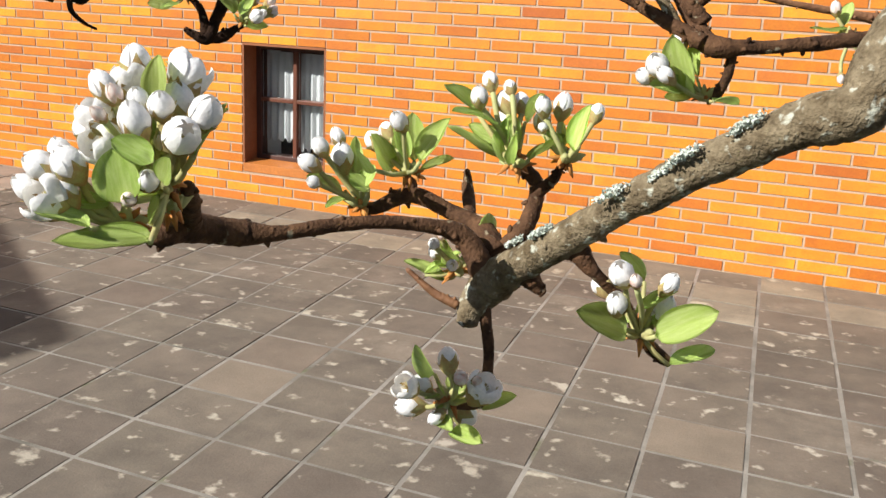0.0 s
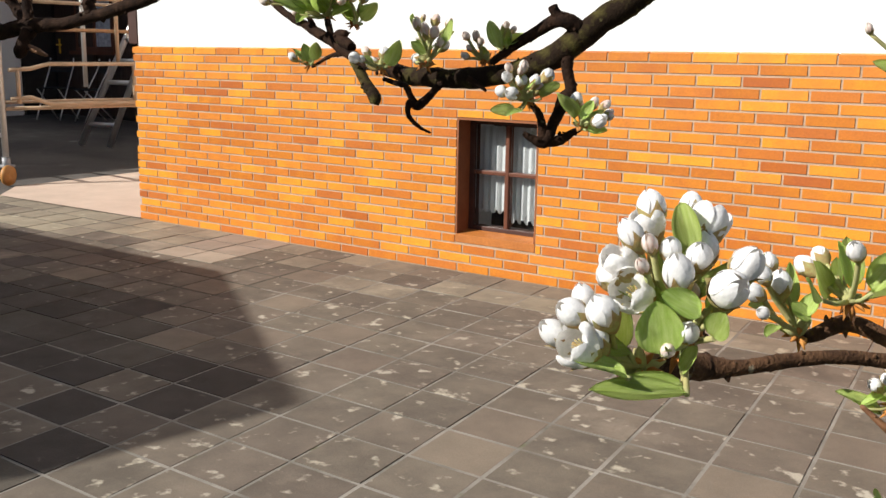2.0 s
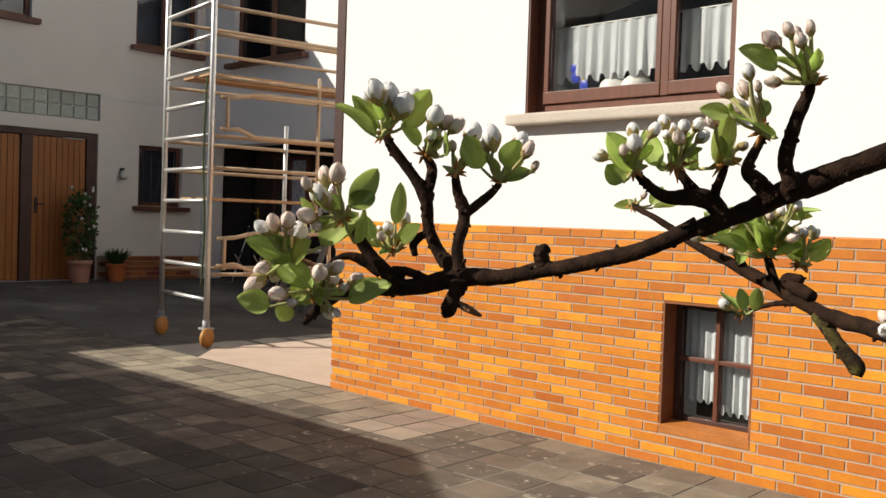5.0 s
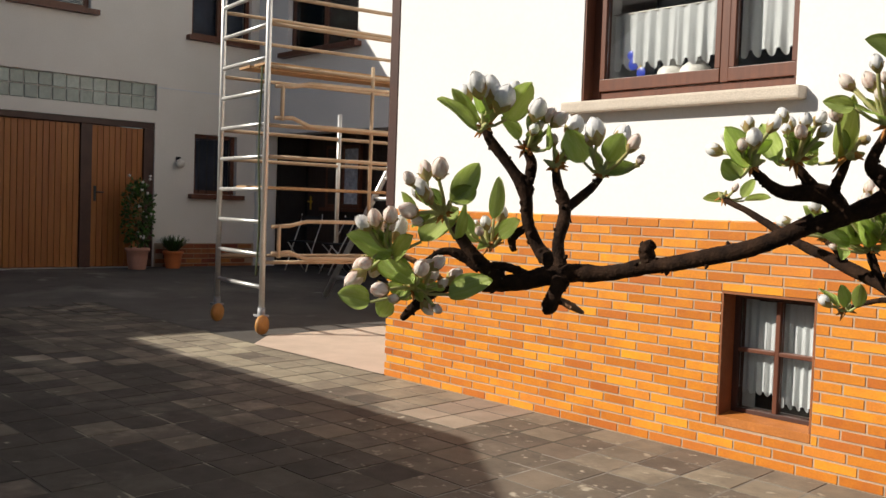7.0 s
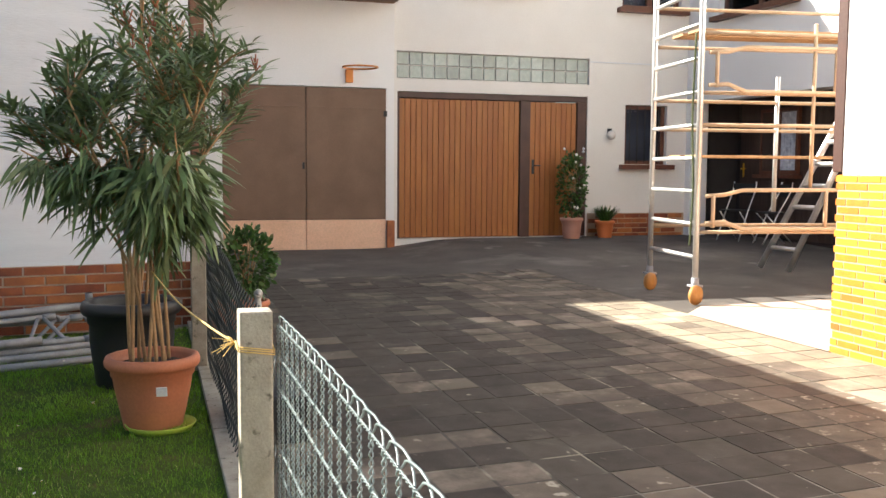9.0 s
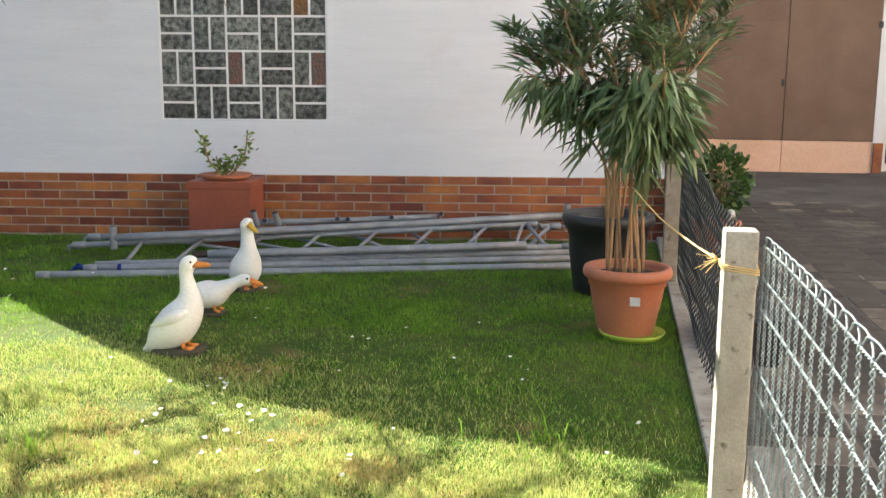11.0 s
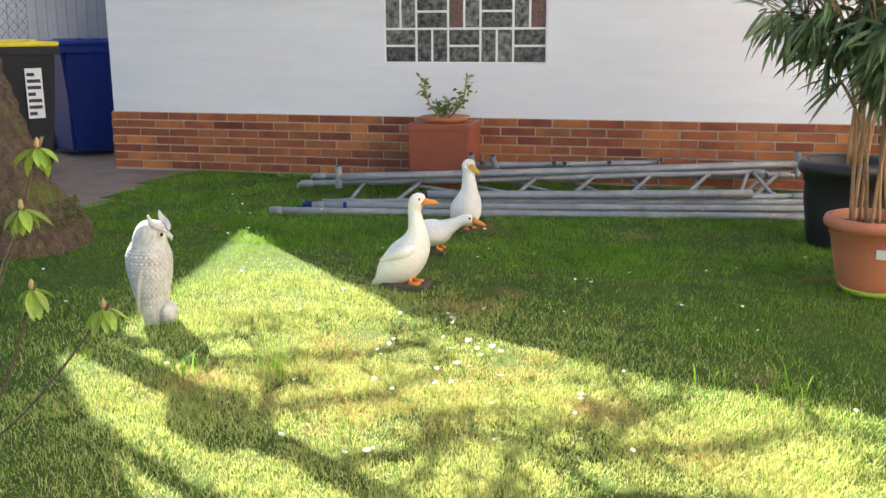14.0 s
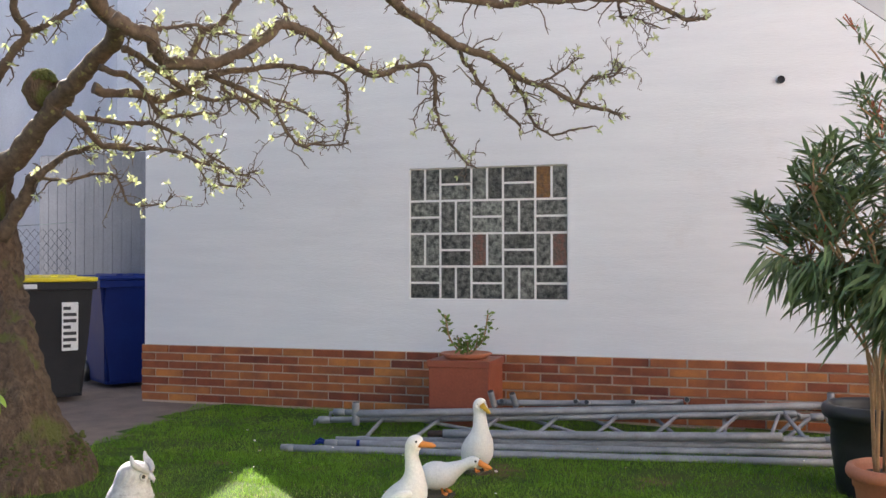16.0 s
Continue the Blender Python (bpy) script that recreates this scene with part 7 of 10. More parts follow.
for i in range(1, 7):
    t = i / 8
    rod(ld, "rung", (FL + Vector((0.75, 0.65, 0))).lerp(TL, t), (FR + Vector((0.75, 0.65, 0))).lerp(TR, t), 0.014, ALU)

# planks lying at the house corner
for k, (x, y, rz, L) in enumerate(((-6.55, 6.55, 12, 0.75), (-6.5, 6.7, -8, 0.6))):
    o = thing("loose_plank", (x, y, 0.012 + 0.03 * k), "short brown plank lying on the apron", "plank", "loose planks", rz)
    bm = bmesh.new()
    box(bm, 0, L, -0.06, 0.06, 0, 0.028, 0.004)
    part("board", bm, PLANK, o)

# ---- potted plants ----
OLEANDER = shade("oleander_leaf", (0.115, 0.175, 0.072), (0.175, 0.235, 0.105), 0.40, 9, 60, 0.15, sheer=0.22, island=0.45)
OLEANDER_STEM = shade("tan_cane", (0.40, 0.25, 0.12), (0.27, 0.16, 0.08), 0.7, 14, 90, 0.3, depth=0.003)
SHRUB = shade("box_leaf", (0.045, 0.10, 0.018), (0.07, 0.14, 0.03), 0.4, 9, 60, 0.1, sheer=0.2, island=0.5)
FLOWER_BUD = shade("reddish_bud", (0.40, 0.12, 0.05), (0.30, 0.10, 0.05), 0.7, 20, 80, 0.1)


def leaves_mesh(leaves, droop=0.25):
    """Many lance-shaped leaves, each (foot, direction, length, half-width, side), bent downwards."""
    v, f = [], []
    for a, d, L, w, s in leaves:
        d = d.normalized()
        s = (s - d * s.dot(d)).normalized()
        n = len(v)
        for k, (t, ww) in enumerate(((0.0, 0.15), (0.28, 0.9), (0.6, 0.95), (0.85, 0.5), (1.0, 0.0))):
            c = a + d * (L * t) + Vector((0, 0, -droop * L * t * t))
            if ww:
                v += [c - s * w * ww, c + s * w * ww]
            else:
                v.append(c)
        f += [(n, n + 1, n + 3, n + 2), (n + 2, n + 3, n + 5, n + 4), (n + 4, n + 5, n + 7, n + 6), (n + 6, n + 7, n + 8)]
    me = bpy.data.meshes.new("foliage")
    me.from_pydata([tuple(p) for p in v], [], f)
    return me


def flower_pot(o, r0, r1, h, mat, name="pot"):
    bm = bmesh.new()
    lathe(bm, [(0.002, 0.0), (r0, 0.0), (r0 * 1.02, 0.008), (r0 + (r1 - r0) * 0.55, h * 0.55), (r1 * 0.88, h * 0.72), (r1 * 0.92, h * 0.74), (r1 * 0.93, h * 0.82), (r1 * 1.0, h * 0.84), (r1 * 1.05, h * 0.88), (r1 * 1.055, h * 0.93), (r1 * 1.02, h * 0.985), (r1 * 0.95, h), (r1 * 0.88, h * 0.985), (r1 * 0.86, h * 0.93), (r1 * 0.84, h * 0.86)], 40)
    part(name, bm, mat, o, soft=True)
    bm = bmesh.new()
    lathe(bm, [(0.002, h * 0.88), (r1 * 0.45, h * 0.885), (r1 * 0.825, h * 0.865)], 30)
    part("soil", bm, SOIL, o, "dark potting soil", soft=True)


def oleander(o, seed, z0, height, spread, n_stem, n_leaf, lean=(0, 0), start=8, n_shoot=4):
    rnd = random.Random(seed)
    shoots = []
    for s in range(n_stem):
        a = rnd.uniform(0, 6.28)
        foot = Vector((math.cos(a), math.sin(a), 0)) * rnd.uniform(0.02, 0.10) + Vector((0, 0, z0 - 0.02))
        fan = rnd.uniform(0.15, 0.95) * spread
        top = Vector((math.cos(a) * fan + lean[0], math.sin(a) * fan + lean[1], z0 + height * rnd.uniform(0.6, 0.98)))
        mid = foot.lerp(top, 0.5) + Vector((rnd.uniform(-1, 1), rnd.uniform(-1, 1), 0)) * 0.04 - Vector((math.cos(a), math.sin(a), 0)) * fan * 0.30
        path = [Vector(p[:3]) for p in spline([foot, mid, top], 6)]
        bm = bmesh.new()
        tube(bm, path, [0.0088 - 0.0004 * i for i in range(len(path))], 8, rough=0.08)
        part("cane", bm, OLEANDER_STEM, o)
        shoots += [(path[i], (path[min(i + 1, len(path) - 1)] - path[i - 1]).normalized(), i / len(path)) for i in range(start, len(path))]
        for _ in range(n_shoot):
            b = path[rnd.randrange(start, len(path))]
            d = Vector((rnd.uniform(-1, 1), rnd.uniform(-1, 1), rnd.uniform(0.5, 1.6))).normalized()
            tip = b + d * rnd.uniform(0.14, 0.34)
            bm = bmesh.new()
            tube(bm, [b, b.lerp(tip, 0.5) + Vector((0, 0, 0.01)), tip], [0.006, 0.005, 0.003], 6)
            part("shoot", bm, OLEANDER_STEM, o)
            shoots += [(b.lerp(tip, t), d, 0.6 + 0.4 * t) for t in (0.3, 0.5, 0.7, 0.85, 1.0, 1.0)]
    lv = []
    for k in range(n_leaf):
        p, d, t = shoots[rnd.randrange(len(shoots))]
        a = rnd.uniform(0, 6.28)
        out = Vector((math.cos(a), math.sin(a), 0))
        low = p.z < z0 + height * 0.70
        d2 = (d * rnd.uniform(0.25, 0.9) + out * (rnd.uniform(0.15, 0.55) if low else rnd.uniform(0.6, 1.15)) + Vector((0, 0, -1.1 if low else 0.3)) * rnd.uniform(0.5, 1.0))
        L = rnd.uniform(0.11, 0.19) * (1.06 if low else 0.82)
        lv.append((p + Vector((rnd.gauss(0, 0.02), rnd.gauss(0, 0.02), rnd.gauss(0, 0.02))), d2, L, L * rnd.uniform(0.045, 0.070), Vector((-out.y, out.x, rnd.uniform(-0.6, 0.6)))))
    me = leaves_mesh(lv)
    me.materials.append(OLEANDER)
    ob = new("foliage", me)
    ob.parent = o
    tagged(ob, "narrow dark green leaves", kind="stuff")
    bm = bmesh.new()
    for _ in range(16):
        p, d, t = shoots[rnd.randrange(len(shoots))]
        if t < 0.7:
            continue
        for _ in range(6):
            q = p + d * 0.03 + Vector((rnd.gauss(0, 0.02), rnd.gauss(0, 0.02), rnd.uniform(0, 0.06)))
            tube(bm, [p, q], [0.0025, 0.004], 5)
    if bm.verts:
        part("dry_flower_tuft", bm, FLOWER_BUD, o, "dry reddish flower stalks", kind="stuff")
    else:
        bm.free()


pot = thing("oleander", (-4.21, 0.89, 0.005), "tall potted oleander in a terracotta pot on the lawn", "plant")
flower_pot(pot, 0.122, 0.192, 0.325, TERRACOTTA)
oleander(pot, 5, 0.285, 1.30, 0.59, 10, 4000, (0.0, -0.035), 8, 8)
bm = bmesh.new()
box(bm, 0.159, 0.163, 0.03, 0.075, 0.17, 0.212, 0.001)
part("tag", bm, PAPER, pot, "small white price tag").matrix_local = Matrix.Rotation(radians(-6), 4, "Z") @ Matrix.Rotation(radians(14), 4, "Y") @ Matrix.Translation((-0.048, 0, 0.035))
sau = thing("pot_saucer", (-4.15, 0.92, 0.012), "lime green plastic saucer under the terracotta pot", "saucer")
bm = bmesh.new()
lathe(bm, [(0.002, 0.0), (0.130, 0.0), (0.150, 0.028), (0.145, 0.030), (0.126, 0.008), (0.002, 0.008)], 36)
part("dish", bm, LIME, sau, soft=True)
pot2 = thing("oleander", (-5.10, 0.79, 0.015), "tall oleander in a black plastic tub behind the terracotta pot", "plant")
flower_pot(pot2, 0.18, 0.24, 0.44, BLACK_PLASTIC, "tub")
oleander(pot2, 9, 0.41, 1.75, 0.42, 9, 900, (0.0, 0.14), 10)


def bushy(o, seed, z0, rad, tall, n, mat, L0=0.04):
    """A dense small-leaved bush on a short stem."""
    rnd = random.Random(seed)
    bm = bmesh.new()
    for _ in range(14):
        d = Vector((rnd.gauss(0, 0.5), rnd.gauss(0, 0.5), 1)).normalized()
        tube(bm, [(0, 0, z0 - 0.03), (d.x * rad * 0.4, d.y * rad * 0.4, z0 + tall * 0.4), (d.x * rad, d.y * rad, z0 + tall * 0.85)], [0.007, 0.005, 0.002], 6)
    part("stem", bm, OLEANDER_STEM, o)
    lv = []
    for _ in range(n):
        d = Vector((rnd.gauss(0, 1), rnd.gauss(0, 1), rnd.gauss(0.15, 1))).normalized()
        r = rnd.uniform(0.45, 1.0) ** 0.6 * (1 + 0.22 * noise.noise(d * 3 + Vector((seed, 0, 0))))
        p = Vector((d.x * rad * r, d.y * rad * r, z0 + tall * 0.5 + d.z * tall * 0.5 * r))
        out = (d + Vector((rnd.gauss(0, 0.5), rnd.gauss(0, 0.5), rnd.gauss(0.3, 0.5)))).normalized()
        L = L0 * rnd.uniform(0.7, 1.3)
        lv.append((p, out, L, L * 0.28, Vector((rnd.gauss(0, 1), rnd.gauss(0, 1), rnd.gauss(0, 1)))))
    me = leaves_mesh(lv, 0.1)
    me.materials.append(mat)
    ob = new("foliage", me)
    ob.parent = o
    tagged(ob, "small green leaves", kind="stuff")


b = thing("box_shrub", (-6.36, 1.50, 0.0), "round box shrub in a terracotta pot beside the fence", "plant")
flower_pot(b, 0.10, 0.145, 0.26, TERRACOTTA)
bushy(b, 3, 0.28, 0.19, 0.46, 1200, SHRUB)
b = thing("red_flowers", (-6.95, 1.36, 0.0), "terracotta pot with red flowers beside the fence", "plant")
flower_pot(b, 0.10, 0.13, 0.20, TERRACOTTA)
bushy(b, 4, 0.19, 0.11, 0.26, 260, SHRUB, 0.05)
bm = bmesh.new()
rnd = random.Random(6)
for _ in range(26):
    p = Vector((rnd.gauss(0, 0.06), rnd.gauss(0, 0.06), 0.42 + rnd.gauss(0, 0.05)))
    vs = bmesh.ops.create_icosphere(bm, subdivisions=1, radius=0.014)["verts"]
    bmesh.ops.translate(bm, verts=vs, vec=p)
part("flowers", bm, shade("scarlet_petal", (0.65, 0.10, 0.02), (0.5, 0.06, 0.02), 0.6, 20, 80, 0.1, sheer=0.2), b, "orange-red flower heads", kind="stuff")
b = thing("slim_shrub", (-12.95, 6.88, 0.125), "slim evergreen with white flowers in a pink pot by the garage", "plant")
flower_pot(b, 0.12, 0.165, 0.31, shade("pinkish_pot", (0.50, 0.26, 0.19), (0.44, 0.22, 0.16), 0.6, 6, 80, 0.1))
bushy(b, 7, 0.30, 0.22, 0.95, 800, SHRUB, 0.06)
bm = bmesh.new()
for _ in range(18):
    vs = bmesh.ops.create_icosphere(bm, subdivisions=1, radius=0.022)["verts"]
    bmesh.ops.translate(bm, verts=vs, vec=(rnd.gauss(0.08, 0.07), rnd.gauss(0.05, 0.08), 0.45 + rnd.uniform(0, 0.95)))
part("blooms", bm, PETAL, b, "small white flowers", kind="stuff")
b = thing("potted_grass", (-13.0, 7.45, 0.125), "grassy plant in an orange terracotta pot by the garage", "plant")
flower_pot(b, 0.10, 0.145, 0.26, shade("orange_pot", (0.60, 0.17, 0.05), (0.52, 0.14, 0.04), 0.6, 6, 80, 0.1))
lv = []
for _ in range(260):
    a = rnd.uniform(0, 6.28)
    lv.append((Vector((0.06 * math.cos(a), 0.06 * math.sin(a), 0.24)), Vector((math.cos(a) * rnd.uniform(0.1, 0.8), math.sin(a) * rnd.uniform(0.1, 0.8), 1)), rnd.uniform(0.2, 0.42), 0.008, Vector((-math.sin(a), math.cos(a), 0))))
me = leaves_mesh(lv, 0.35)
me.materials.append(SHRUB)
ob = new("foliage", me)
ob.parent = b
tagged(ob, kind="stuff")

# square brown planter with a cut-back plant, before the shed wall
pl = thing("square_planter", on_shed(along_shed((-6.19, -1.88, 0)), 0.42, 0.02), "square rust-brown planter box before the shed", "planter", rz=math.degrees(SA))
bm = bmesh.new()
box(bm, -0.205, 0.205, -0.215, 0.215, 0.0, 0.42, 0.008)
box(bm, -0.214, 0.214, -0.224, 0.224, 0.40, 0.45, 0.006)
part("box", bm, shade("rust_brown_box", (0.30, 0.075, 0.035), (0.24, 0.06, 0.03), 0.5, 4, 60, 0.15), pl)
bm = bmesh.new()
lathe(bm, [(0.002, 0.45), (0.14, 0.45), (0.185, 0.485), (0.176, 0.49), (0.13, 0.46), (0.002, 0.46)], 30)
part("bowl", bm, TERRACOTTA, pl, "shallow terracotta bowl", soft=True)
cp = thing("cut_back_plant", on_shed(along_shed((-6.19, -1.88, 0)), 0.42, 0.475), "cut-back leafy plant in the planter bowl", "plant", rz=math.degrees(SA))
rnd = random.Random(12)
lv = []
for st, tip in ((0, (0.02, -0.15, 0.30)), (1, (0.0, 0.16, 0.31)), (2, (0.03, 0.02, 0.12)), (3, (0.0, -0.06, 0.14)), (4, (0.02, 0.09, 0.15))):
    q = spline([(0, 0.0, 0), (tip[0] * 0.4, tip[1] * 0.75, tip[2] * 0.4), tip], 6)
    bm = bmesh.new()
    tube(bm, [p[:3] for p in q], 0.006, 6)
    part("stem", bm, STALK if 0 else OLEANDER_STEM, cp)
    for _ in range(34):
        p = Vector(q[rnd.randrange(len(q) // 2, len(q))][:3]) + Vector((rnd.gauss(0, 0.012), rnd.gauss(0, 0.022), rnd.gauss(0, 0.012)))
        lv.append((p, Vector((rnd.gauss(0, 1), rnd.gauss(0, 1), rnd.gauss(0.4, 0.7))), rnd.uniform(0.025, 0.06), 0.011, Vector((rnd.gauss(0, 1), rnd.gauss(0, 1), rnd.gauss(0, 1)))))
me = leaves_mesh(lv, 0.2)
me.materials.append(shade("fresh_leaf", (0.12, 0.20, 0.03), (0.18, 0.25, 0.05), 0.5, 9, 60, 0.1, sheer=0.3, island=0.4))
ob = new("foliage", me)
ob.parent = cp
tagged(ob, kind="stuff")

# ---- fence along the lawn ----
fence = thing("garden_fence", (-2.33, 1.145, 0), "low wire mesh fence on square concrete posts", "fence")


def fence_post(x, z):
    bm = bmesh.new()
    box(bm, x - 0.04, x + 0.04, -0.045, 0.037, -0.15, z, 0.006)
    return part("post", bm, CONCRETE, fence, "weathered square concrete post")


for x, z in ((0.0, 0.785), (-3.05, 0.76), (-5.2, 0.74), (3.2, 0.79)):
    fence_post(x, z)
MH, PITCH = 0.72, 0.082
WIRE_PALE = shade("pale_grey_green_wire", (0.22, 0.275, 0.275), (0.12, 0.155, 0.16), 0.35, 20, 100, 0.1)
bm = bmesh.new()
for i in range(int(3.1 / PITCH)):
    x0 = 0.02 + i * PITCH
    sag = 0.012 * math.sin(x0 * 2.1)
    lean = 0.012 * math.sin(7.3 * x0)
    for strand in (0, 1):
        pts = []
        for j in range(169):
            t = j / 168
            w = 2 * math.pi * t * 28 + math.pi * strand
            pts.append((x0 + 0.0031 * math.cos(w) + lean * math.sin(math.pi * t), 0.052 + 0.0031 * math.sin(w), 0.03 + (MH + sag) * t))
        tube(bm, pts, 0.0017, 4, caps=False)
    # looped top, each arch over two bays
    arch = [(x0 + 2 * PITCH * k / 8, 0.052 + 0.004 * math.cos(k), 0.03 + MH + sag + 0.030 * math.sin(math.pi * k / 8)) for k in range(9)]
    tube(bm, arch, 0.0019, 6, caps=False)
part("wire_mesh", bm, WIRE_PALE, fence, "plastic-coated grey-green twisted ornamental wire", kind="stuff")
bm = bmesh.new()
DARK_WIRE = shade("dark_green_wire", (0.020, 0.028, 0.030), (0.042, 0.054, 0.056), 0.5, 20, 100, 0.1)
for i in range(int(5.05 / 0.034)):
    x0 = -5.1 + i * 0.034
    pts = [(x0 + (0.034 if (i + j) % 2 else 0.0), 0.052 + 0.004 * (1 if j % 2 else -1) + 0.006 * math.sin(5 * x0 + j), 0.04 + 0.70 * j / 17 + 0.02 * math.sin(2.1 * x0) * j / 17) for j in range(18)]
    tube(bm, [p[:3] for p in spline(pts, 2)], 0.0026, 4, caps=False)
part("wire_mesh", bm, DARK_WIRE, fence, "dark green woven wire", kind="stuff")
for z in (0.748, 0.665, 0.585, 0.43, 0.37, 0.21, 0.14):
    for s in ((0.0, math.pi)):
        bm = bmesh.new()
        tube(bm, [(x, 0.052 + 0.0019 * math.sin(190 * x + s), z + 0.010 * math.sin(2.1 * x) + 0.0019 * math.cos(190 * x + s)) for x in np.linspace(0.03, 3.1, 560)], 0.0015, 4)
        part("line_wire", bm, WIRE_PALE, fence)
st = thing("string", (-2.33, 1.145, 0), "straw-coloured string tied from the post to the oleander", "string")
bm = bmesh.new()
tube(bm, [p[:3] for p in spline([(-0.03, -0.048, 0.695), (-0.35, -0.10, 0.692), (-0.9, -0.17, 0.69), (-1.78, -0.25, 0.70)], 8)], 0.0030, 6, rough=0.3)
part("cord", bm, STRAW, st)
bm = bmesh.new()
for k, z in enumerate((0.688, 0.694, 0.699)):
    tube(bm, [(0.044, -0.049, z), (0.044, 0.041, z - 0.012), (-0.044, 0.041, z), (-0.044, -0.049, z), (0.044, -0.049, z)], 0.0016, 6)
rnd = random.Random(3)
for _ in range(16):
    d = Vector((rnd.gauss(-0.5, 0.6), rnd.gauss(-0.6, 0.5), rnd.gauss(0, 0.6)))
    tube(bm, [(-0.045, -0.05, 0.694), Vector((-0.045, -0.05, 0.694)) + d * 0.014 + Vector((0, 0, 0.004)), Vector((-0.045, -0.05, 0.694)) + d * 0.034], 0.0012, 4)
part("knot", bm, STRAW, st, "frayed knot")

# small white figure and dark trough beside the fence
WHITE_STONE = shade("grey_white_stone", (0.52, 0.51, 0.48), (0.38, 0.37, 0.34), 0.85, 14, 160, 0.5, depth=0.003)
o = thing("stone_goose", (-6.0, 1.53, 0.0), "small grey-white stone goose figure on the yard", "figure")
bm = bmesh.new()
tube(bm, [p[:3] for p in spline([(-0.10, 0, 0.10), (-0.04, 0, 0.12), (0.03, 0, 0.15), (0.05, 0, 0.24), (0.04, 0, 0.32), (0.06, 0, 0.36), (0.10, 0, 0.35)], 5)], [0.01, 0.03, 0.05, 0.06, 0.065, 0.07, 0.07, 0.07, 0.065, 0.06, 0.055, 0.05, 0.04, 0.035, 0.03, 0.027, 0.024, 0.022, 0.02, 0.02, 0.02, 0.022, 0.026, 0.028, 0.028, 0.026, 0.022, 0.016, 0.01, 0.008, 0.004], 14)
box(bm, -0.07, 0.07, -0.05, 0.05, 0.0, 0.06, 0.01)
part("figure", bm, WHITE_STONE, o)
o = thing("plant_trough", (-4.1, 1.42, 0.0), "dark plastic trough standing beside the fence", "trough")
bm = bmesh.new()
box(bm, -0.3, 0.3, -0.1, 0.1, 0.0, 0.20, 0.012)
for k in range(11):
    box(bm, -0.28 + k * 0.052, -0.26 + k * 0.052, -0.108, -0.1, 0.02, 0.18, 0.003)
part("box", bm, BLACK_PLASTIC, o)


# ---- garden figures ----
EYE_DARK = shade("dark_glass_eye", (0.02, 0.015, 0.01), None, 0.2, 20, 80, 0.0)
DARK_BASE = shade("mossy_dark_base", (0.06, 0.05, 0.035), (0.09, 0.08, 0.04), 0.9, 20, 120, 0.5)


def body_along(bm, pts, seg=20, flat=1.0, mat=0):
    q = spline(pts, 5)
    tube(bm, [p[:3] for p in q], [max(p[3], 0.002) for p in q], seg, mat=mat)


def duck(at, rz, pts, head, beak_len, label, beak_mat=1, down=0.0, legs=True):
    """A white duck figure of one mesh: body and neck along pts, beak, eyes, feet and base."""
    bm = bmesh.new()
    pts = [(p[0], p[1], p[2] - 0.022 * max(1 - p[2] / 0.3, 0), p[3] * (1.05 if legs else 1.0)) for p in pts]
    body_along(bm, pts, 22)
    hx, hz = head
    foot = 1.0 if legs else 0.62
    tube(bm, [(hx + 0.018, 0, hz), (hx + 0.035, 0, hz - 0.004 - down * 0.3), (hx + 0.035 + beak_len * 0.7, 0, hz - 0.008 - down), (hx + 0.035 + beak_len, 0, hz - 0.010 - down * 1.2)], [0.017, 0.014, 0.011, 0.004], 12, mat=beak_mat)
    for s in (-1, 1):
        vs = bmesh.ops.create_uvsphere(bm, u_segments=10, v_segments=8, radius=0.0055)["verts"]
        bmesh.ops.translate(bm, verts=vs, vec=(hx + 0.012, s * 0.0255, hz + 0.010))
        for v in vs:
            for f in v.link_faces:
                f.material_index = 3
        # folded wing
        q = spline([(-0.12, s * 0.045, 0.12, 0.006), (-0.06, s * 0.066, 0.145, 0.022), (0.0, s * 0.070, 0.17, 0.028), (0.045, s * 0.055, 0.19, 0.012)], 4)
        if legs:
            tube(bm, [p[:3] for p in q], [p[3] for p in q], 10)
        for k in range(3):
            a = radians(-28 + 28 * k)
            tube(bm, [(0.012, s * 0.030, 0.022), (0.012 + 0.042 * foot * math.cos(a), s * 0.030 + 0.042 * foot * math.sin(a), 0.014)], [0.010 * foot, 0.009 * foot], 7, mat=1)
        tube(bm, [(0.012, s * 0.030, 0.016), (0.005, s * 0.030, 0.062)], [0.009 * foot, 0.010 * foot], 8, mat=1)
    if legs:
        box(bm, -0.12, 0.085, -0.075, 0.075, -0.012, 0.020, 0.010, mat=2)
    else:
        box(bm, -0.11, 0.05, -0.055, 0.055, -0.012, 0.012, 0.008, mat=2)
    bmesh.ops.recalc_face_normals(bm, faces=bm.faces)
    ob = new("garden_duck", mesh_of(bm, "garden_duck", [WHITE_GLAZE, ORANGE_PAINT, DARK_BASE, EYE_DARK, YELLOW_PAINT]))
    ob.matrix_world = pose(*at, 0, 0, rz)
    return tagged(ob, label, "figure", "garden ducks")


UPRIGHT = [(-0.175, 0, 0.075, 0.006), (-0.135, 0, 0.09, 0.032), (-0.085, 0, 0.125, 0.066), (-0.025, 0, 0.165, 0.082), (0.02, 0, 0.215, 0.070), (0.035, 0, 0.265, 0.044), (0.028, 0, 0.31, 0.030), (0.024, 0, 0.345, 0.0275), (0.034, 0, 0.378, 0.033), (0.052, 0, 0.388, 0.028), (0.068, 0, 0.384, 0.012)]
UPRIGHT = [(x, y, (z - 0.034 * max(0.0, 1 - z / 0.32) - 0.028) * 1.075, r) for x, y, z, r in UPRIGHT]
